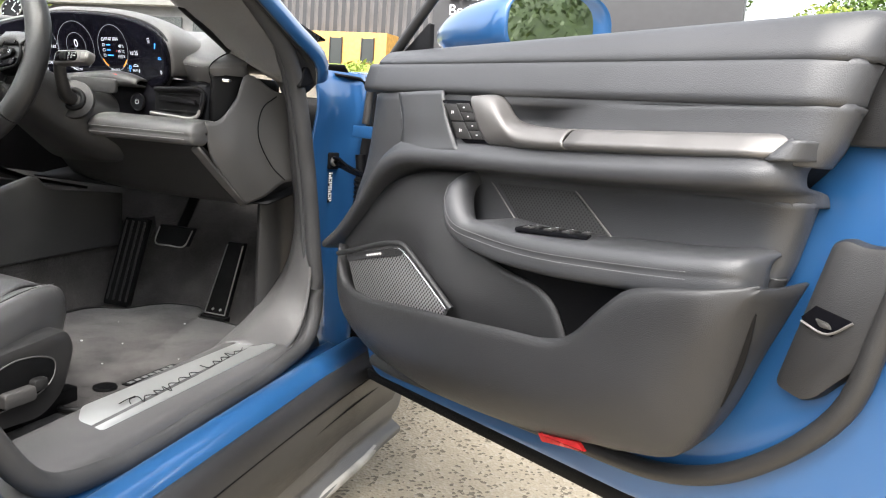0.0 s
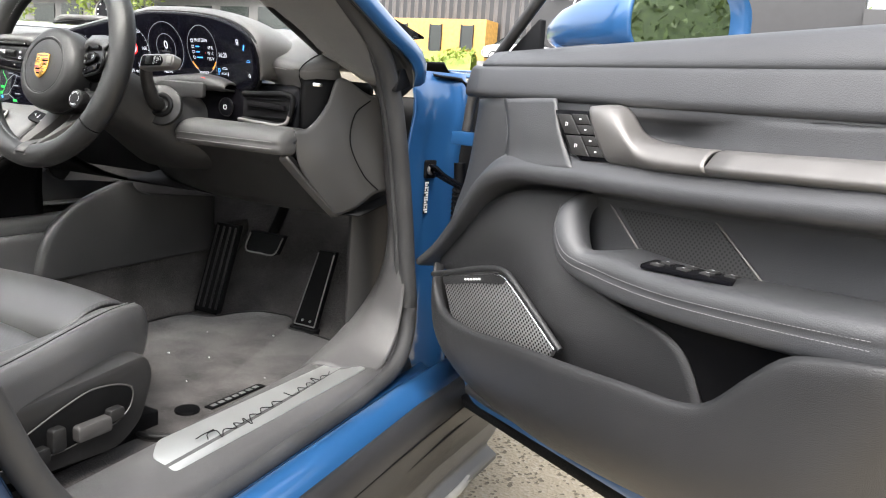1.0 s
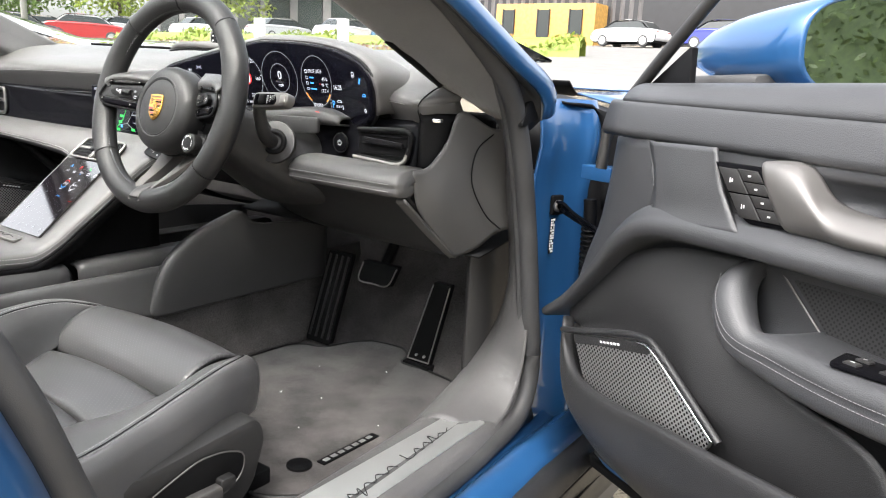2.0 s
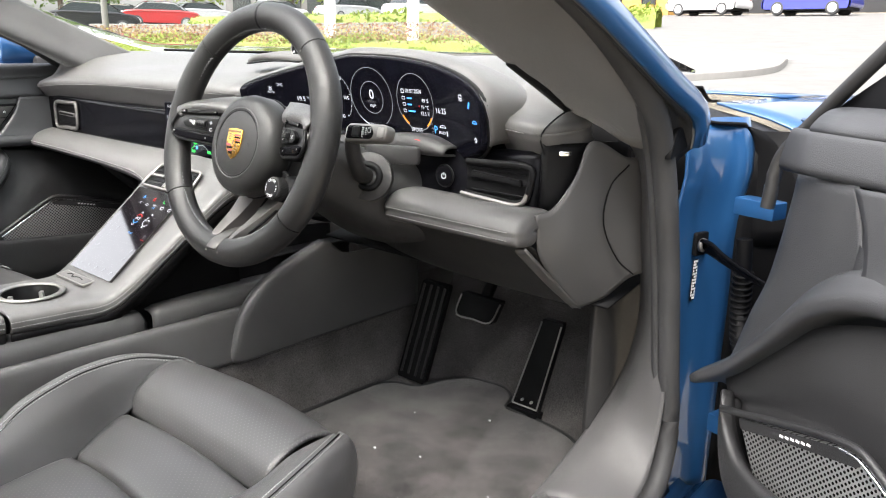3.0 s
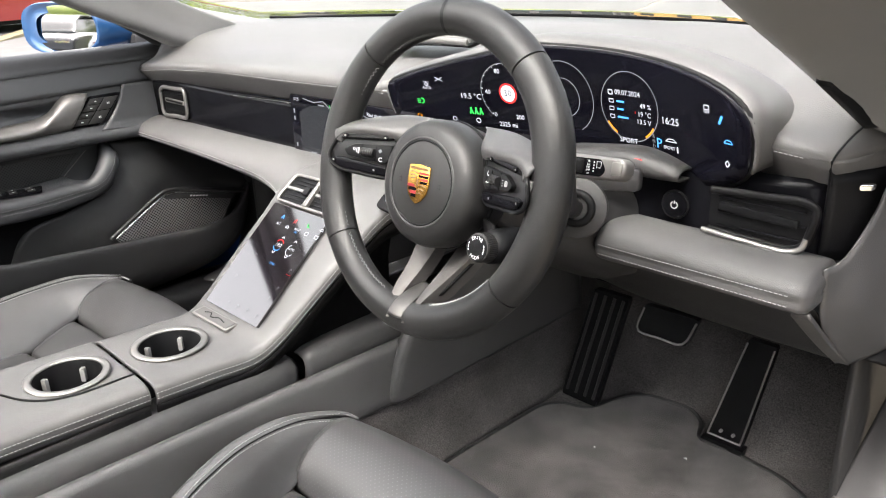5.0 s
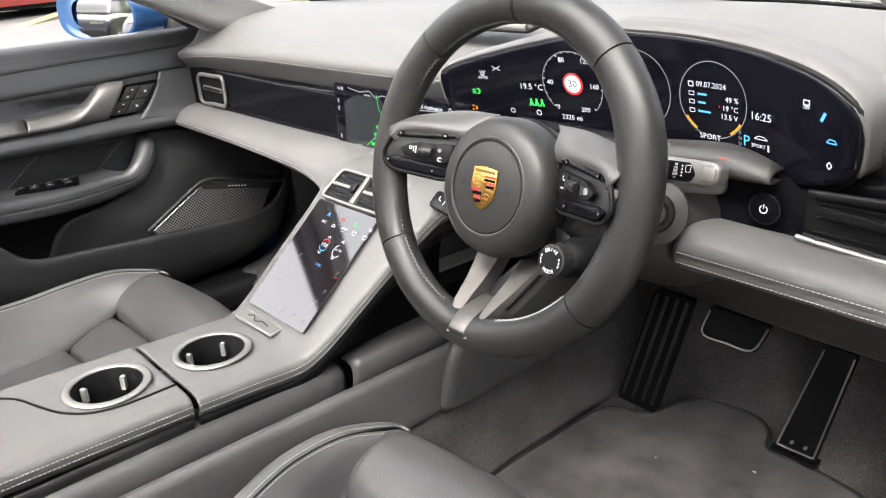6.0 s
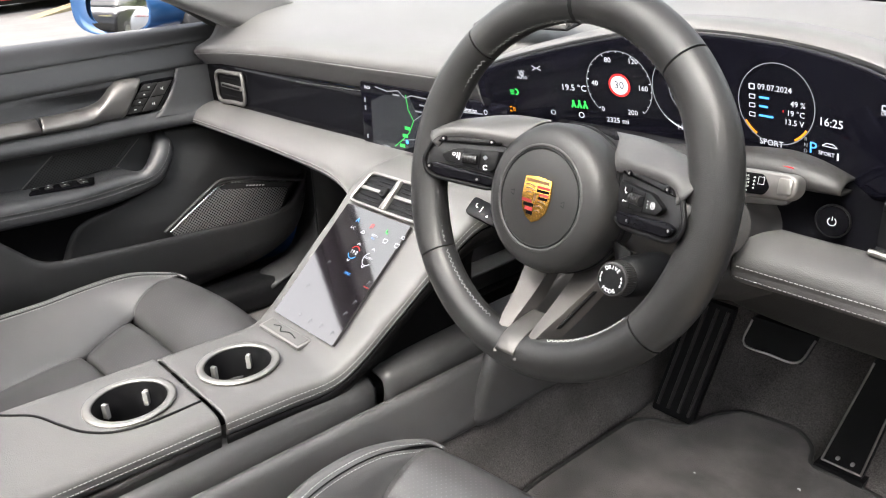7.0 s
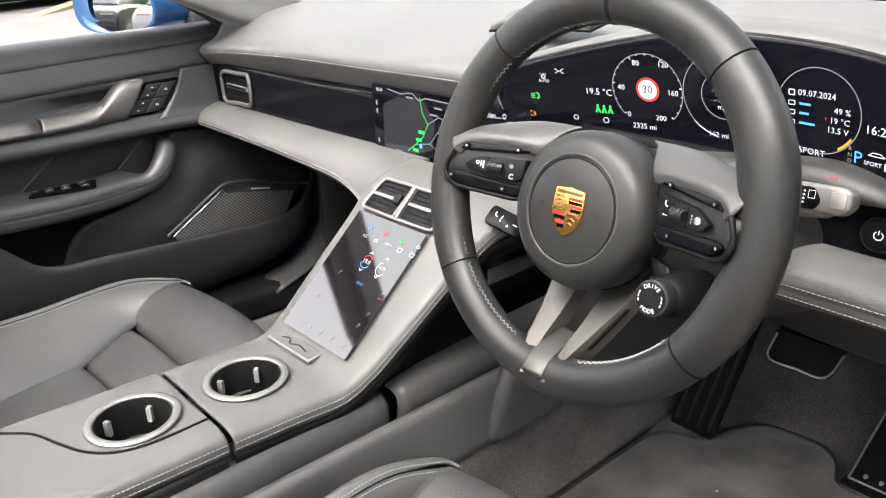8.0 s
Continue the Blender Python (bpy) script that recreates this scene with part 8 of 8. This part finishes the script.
words("speed_word", "30", lambda p, q, h: face_at(-0.0795 + p, 0.0005 + q, h), 0.0125, SCREEN, cluster, depth=UP + 0.0007)
# energy bars
for b, w in ((0.0060, 0.011), (-0.0030, 0.0095), (-0.0125, 0.0155)):
    flat("level_bar", box_pts(0.085, b, 0.085 + w, b + 0.0022), face_at, LIT_BLUE, cluster, lift=UP)
    stroke("level_symbol", [(0.0745, b - 0.001), (0.0805, b - 0.001), (0.0805, b + 0.003), (0.0745, b + 0.003), (0.0745, b - 0.001)], 0.0007, face_at, LIT, cluster)
stroke("calendar_symbol", [(0.0745, 0.0145), (0.0800, 0.0145), (0.0800, 0.0195), (0.0745, 0.0195), (0.0745, 0.0145)], 0.001, face_at, LIT, cluster)
flat("level_mark", box_pts(0.1105, -0.0045, 0.1115, -0.0020), face_at, LIT_RED, cluster, lift=UP)
for a0, a1 in ((212, 238), (302, 328)):
    join_flat("power_arc", [arc(0.0385, a0, a1, 0.0022, 10, 0.103, 0.002)], face_at, LIT_ORANGE, cluster, lift=UP)
join_flat("range_arc", [arc(0.0445, 222, 258, 0.0013, 12, 0.006, 0.003)], face_at, LIT, cluster, lift=UP)
# tell-tales
for k in range(3):
    a = -0.1415 + 0.0075 * k
    stroke("belt_symbol", [(a - 0.0025, -0.032), (a, -0.0255), (a + 0.0025, -0.032)], 0.0022, face_at, LIT_GREEN, cluster)
    flat("belt_symbol", disc(0.0016, 10, a, -0.0238), face_at, LIT_GREEN, cluster, lift=UP)
join_flat("lamp_symbol", [arc(0.0035, -90, 90, 0.0018, 10, -0.2155, -0.0177)] + [box_pts(-0.2220, -0.0212 + 0.0024 * k, -0.2170, -0.0200 + 0.0024 * k) for k in range(3)], face_at, LIT_GREEN, cluster, lift=UP)
join_flat("fog_symbol", [arc(0.003, 90, 270, 0.0012, 10, -0.2240, -0.0405), box_pts(-0.2222, -0.0435, -0.2214, -0.0375), box_pts(-0.2205, -0.0430, -0.2198, -0.0380)], face_at, LIT_ORANGE, cluster, lift=UP)
join_flat("auto_symbol", [arc(0.0022, 0, 360, 0.001, 12, -0.2032, 0.0060)] + [box_pts(-0.2070 + 0.0035 * k, 0.0085, -0.2062 + 0.0035 * k, 0.0102) for k in range(3)], face_at, LIT, cluster, lift=UP)
words("reading", "AUTO", lambda p, q, h: face_at(-0.2032 + p, 0.0008 + q, h), 0.0048, LIT, cluster, depth=UP)
stroke("beam_symbol", [(-0.1885, 0.0165), (-0.1835, 0.0137), (-0.1885, 0.0110)], 0.0008, face_at, LIT, cluster)
stroke("beam_symbol", [(-0.1775, 0.0165), (-0.1825, 0.0137), (-0.1775, 0.0110)], 0.0008, face_at, LIT, cluster)
join_flat("eye_symbol", [arc(0.0028, 0, 360, 0.0008, 16, -0.1698, -0.0405)], face_at, LIT, cluster, lift=UP)
join_flat("hold_symbol", [arc(0.0032, 0, 360, 0.0009, 16, -0.1330, -0.0405)], face_at, LIT, cluster, lift=UP)
stroke("stability_symbol", [(0.206, 0.019), (0.212, 0.019), (0.212, 0.0145), (0.206, 0.0145), (0.206, 0.019)], 0.001, face_at, LIT, cluster)
words("reading", "OFF", lambda p, q, h: face_at(0.209 + p, 0.0118 + q, h), 0.0045, LIT, cluster, depth=UP)
stroke("damper_symbol", [(0.2245, 0.0020), (0.2285, 0.0105)], 0.0030, face_at, LIT_BLUE, cluster)
stroke("car_symbol", [(0.2305, -0.0165), (0.2335, -0.0130), (0.2390, -0.0135), (0.2410, -0.0165), (0.2305, -0.0165)], 0.0011, face_at, LIT_BLUE, cluster)
stroke("warning_symbol", [(0.2315, -0.0385), (0.2342, -0.0350), (0.2370, -0.0385), (0.2342, -0.0420), (0.2315, -0.0385)], 0.0011, face_at, LIT, cluster)

# sloped touch screen: rows of climate controls
tip = lambda a, b, h: ramp(a, b, 0.0046 + h)
TL = 0.0006
stroke("nav_symbol", [(-0.0295, 0.1555), (-0.0267, 0.1615), (-0.0240, 0.1555)], 0.0015, tip, LIT_BLUE, scr, lift=TL)
stroke("music_symbol", [(0.0030, 0.154), (0.0030, 0.1600), (0.0070, 0.1605), (0.0070, 0.1550)], 0.0012, tip, LIT_RED, scr, lift=TL)
join_flat("phone_symbol", [arc(0.0035, 150, 300, 0.0018, 10, 0.0380, 0.1590)], tip, LIT_GREEN, scr, lift=TL)
stroke("car_symbol", [(0.0650, 0.1565), (0.0665, 0.1600), (0.0695, 0.1600), (0.0712, 0.1565), (0.0650, 0.1565)], 0.0009, tip, LIT, scr, lift=TL)
for txt, a, b, size, m in (("A/C", -0.0272, 0.1462, 0.0060, LIT), ("MENU", 0.0197, 0.1468, 0.0048, LIT), ("A/C", 0.0197, 0.1425, 0.0042, LIT_BLUE), ("19.0", 0.0034, 0.1160, 0.0085, LIT), ("AUTO", 0.0344, 0.1165, 0.0052, LIT), ("SYNC", 0.0159, 0.0875, 0.0050, LIT_BLUE), ("+", -0.0178, 0.0127, 0.0100, LIT_SOFT), ("-", -0.0411, 0.0128, 0.0100, LIT_SOFT)):
    words("reading", txt, lambda p, q, h, a=a, b=b: tip(a + p, b + q, h), size, m, scr, depth=TL)
join_flat("cloud_symbol", [arc(0.0035, 0, 180, 0.001, 10, -0.004, 0.1440), box_pts(-0.0078, 0.1435, -0.0002, 0.1445)], tip, LIT, scr, lift=TL)
for a in (0.0431, 0.0662):
    stroke("demist_symbol", [(a - 0.003, 0.1430), (a - 0.004, 0.1480), (a + 0.004, 0.1480), (a + 0.003, 0.1430), (a - 0.003, 0.1430)], 0.0009, tip, LIT, scr, lift=TL)
for a, b, k in ((0.0034, 0.1288, 1), (0.0336, 0.1294, 1), (0.0019, 0.1037, -1), (0.0332, 0.1035, -1)):
    stroke("arrow", [(a - 0.003, b - 0.0015 * k), (a, b + 0.0015 * k), (a + 0.003, b - 0.0015 * k)], 0.0012, tip, LIT, scr, lift=TL)
join_flat("heat_ring", [arc(0.0088, 30, 150, 0.0012, 16, 0.0034, 0.1160)], tip, LIT_RED, scr, lift=TL)
join_flat("cool_ring", [arc(0.0088, 200, 330, 0.0012, 16, 0.0034, 0.1160)], tip, LIT_BLUE, scr, lift=TL)
join_flat("fan_ring", [arc(0.0088, 110, 330, 0.0010, 20, 0.0344, 0.1147)], tip, LIT, scr, lift=TL)
for a, b in ((0.0610, 0.0880), (0.0595, 0.0590), (0.0560, 0.0420), (-0.0385, 0.0503), (0.0063, 0.0124), (0.0301, 0.0140), (0.0544, 0.0129), (-0.028, 0.0900)):
    stroke("key_symbol", [(a - 0.0022, b - 0.003), (a - 0.0010, b + 0.003), (a + 0.0022, b + 0.001)], 0.0009, tip, LIT_SOFT, scr, lift=TL)
flat("seat_level", box_pts(0.0560, 0.0815, 0.0660, 0.0822), tip, LIT_RED, scr, lift=TL)

# wide centre display with the map
centre = thing("centre_display", "wide dark centre display showing a road map", "display")
cd = frame_at((0.0, 1.4465, 0.81), (1, 0.001, 0), (0, 0, 1))
slab("display_glass", rounded(box_pts(-0.208, -0.053, 0.105, 0.050), 0.004, 3), cd, 0.003, SCREEN, centre, "dark display glass", bevel=0.0006)
cm = lambda a, b, h: cd(a, b, 0.0031 + h)
flat("map_area", [(-0.185, -0.047), (-0.125, -0.047), (-0.075, -0.030), (-0.068, 0.010), (-0.092, 0.040), (-0.150, 0.035), (-0.183, 0.022)], cm, MAP_SEA, centre, lift=0.0003)
for pts, w, m in (([(-0.17, 0.045), (-0.14, 0.041), (-0.115, 0.045), (-0.10, 0.036), (-0.085, 0.041), (-0.04, 0.040), (0.0, 0.030), (0.06, 0.034)], 0.0016, LIT_SOFT), ([(-0.098, 0.041), (-0.094, 0.02), (-0.083, 0.005), (-0.095, -0.015), (-0.112, -0.028), (-0.13, -0.04)], 0.0014, LIT_GREEN), ([(-0.083, 0.005), (-0.06, 0.018), (-0.02, 0.010), (0.03, 0.016)], 0.0014, LIT_SOFT), ([(-0.112, -0.028), (-0.08, -0.022), (-0.05, -0.038)], 0.0012, LIT_SOFT), ([(-0.08, -0.022), (-0.06, 0.0), (-0.05, 0.018)], 0.0010, LIT_SOFT)):
    stroke("map_road", pts, w, cm, m, centre, lift=0.0006)
for a, b in ((-0.098, -0.008), (-0.104, -0.020), (-0.112, -0.036), (-0.06, -0.034)):
    flat("road_badge", box_pts(a - 0.006, b - 0.0025, a + 0.006, b + 0.0025), cm, LIT_GREEN, centre, lift=0.0008)
flat("position_mark", disc(0.0035, 12, -0.100, -0.0285), cm, LIT_BLUE, centre, lift=0.0010)
words("reading", "16:25", lambda p, q, h: cm(-0.190 + p, 0.042 + q, h), 0.0070, LIT, centre, depth=0.0006)
words("reading", "Find destination", lambda p, q, h: cm(0.022 + p, 0.036 + q, h), 0.0085, LIT, centre, depth=0.0006)
join_flat("search_symbol", [arc(0.0028, 0, 360, 0.0009, 16, 0.0645, 0.0370)], cm, LIT, centre, lift=0.0006)
for b in (0.022, 0.010, -0.035):
    flat("side_symbol", box_pts(-0.200, b - 0.0035, -0.196, b + 0.0035), cm, LIT_SOFT, centre, lift=0.0006)
for a, b in ((-0.06, 0.030), (-0.055, -0.004), (-0.07, 0.02), (-0.15, -0.043), (-0.05, -0.02), (-0.12, 0.038)):
    flat("place_name_bar", box_pts(a - 0.008, b - 0.0012, a + 0.008, b + 0.0012), cm, LIT_SOFT, centre, lift=0.0007)

# ---- dash-top clock and louvres, keys by the wheel, belt buckle ----
clock = thing("dash_clock", "small round black dashboard clock in a pod", "clock")
cp = frame_at((0.088, 1.548, 0.970), (1, 0.12, 0), (0, 0.35, 1))
rows = [[cp(r * math.cos(t), r * math.sin(t), h) for t in np.linspace(0, 2 * math.pi, 36, endpoint=False)] for r, h in ((0.012, -0.06), (0.024, -0.035), (0.0275, -0.010), (0.027, 0.002), (0.0245, 0.003))]
net("pod", rows, DARK, clock, wrap_u=True)
slab("clock_face", disc(0.0245, 32), cp, 0.0015, GLOSS, clock)
ring("clock_rim", cp, 0.0240, 0.0262, 0.003, TITAN, clock, n=40, lift=0.002)
join_flat("clock_marks", [arc(0.0205, a - 3, a + 3, 0.0035, 3) for a in range(0, 360, 30)], cp, WHITE, clock, lift=0.0022)
stroke("clock_hand", [(0, 0), (0.006, 0.016)], 0.0012, cp, WHITE, clock, lift=0.0026)
stroke("clock_hand", [(0, 0), (0.010, -0.005)], 0.0014, cp, WHITE, clock, lift=0.0026)
loft("louvre_bed", [[(-0.025, 1.508, 0.936), (0.05, 1.515, 0.943), (0.125, 1.530, 0.942)], [(-0.050, 1.55, 0.940), (0.04, 1.55, 0.947), (0.125, 1.555, 0.947)], [(-0.075, 1.60, 0.942), (0.03, 1.595, 0.950), (0.125, 1.585, 0.952)]], DARK, dash, nu=14, nv=10, thick=0.003)
for k in range(5):
    u = k / 4
    pts = [(-0.022 - 0.050 * u, 1.512 + 0.080 * u, 0.942 + 0.005 * u), (-0.002 - 0.030 * u, 1.511 + 0.076 * u, 0.949 + 0.006 * u), (0.045 - 0.01 * u, 1.517 + 0.070 * u, 0.951 + 0.006 * u), (0.122, 1.532 + 0.046 * u, 0.948 + 0.008 * u)]
    tube("louvre", pts, 0.0036, LEATHER_DASH, dash, n=24, sides=8, squash=1.5)
kq = frame_at((0.150, 1.356, 0.7525), (1, 0.15, -0.25), (0, 0.75, 0.66))
ps = slab("voice_key", rounded(box_pts(-0.024, -0.012, 0.024, 0.012), 0.006, 4), kq, 0.005, GLOSS, console, "gloss black key panel with white symbols", bevel=0.001)
join_flat("key_symbol", [arc(0.0030, 140, 290, 0.0010, 10, -0.012, 0.003), box_pts(-0.0060, -0.004, -0.0050, 0.004), [(0.004, -0.006), (0.0075, -0.006), (0.00575, -0.003)], box_pts(0.011, -0.001, 0.017, 0.0002)], kq, WHITE, ps, lift=0.0055)
buckle = thing("belt_buckle", "red seat belt buckle beside the driver seat", "seat belt buckle")
bk = frame_at((0.118, 0.925, 0.492), (0.9, 0.25, 0.0), (0, 0.35, 1))
slab("release_button", rounded(box_pts(-0.030, -0.009, 0.024, 0.009), 0.003, 3), bk, 0.004, RED, buckle, "red release button", bevel=0.001)
slab("buckle_body", rounded(box_pts(-0.034, -0.07, 0.028, 0.012), 0.005, 3), bk, -0.018, DARK, buckle, bevel=0.0)
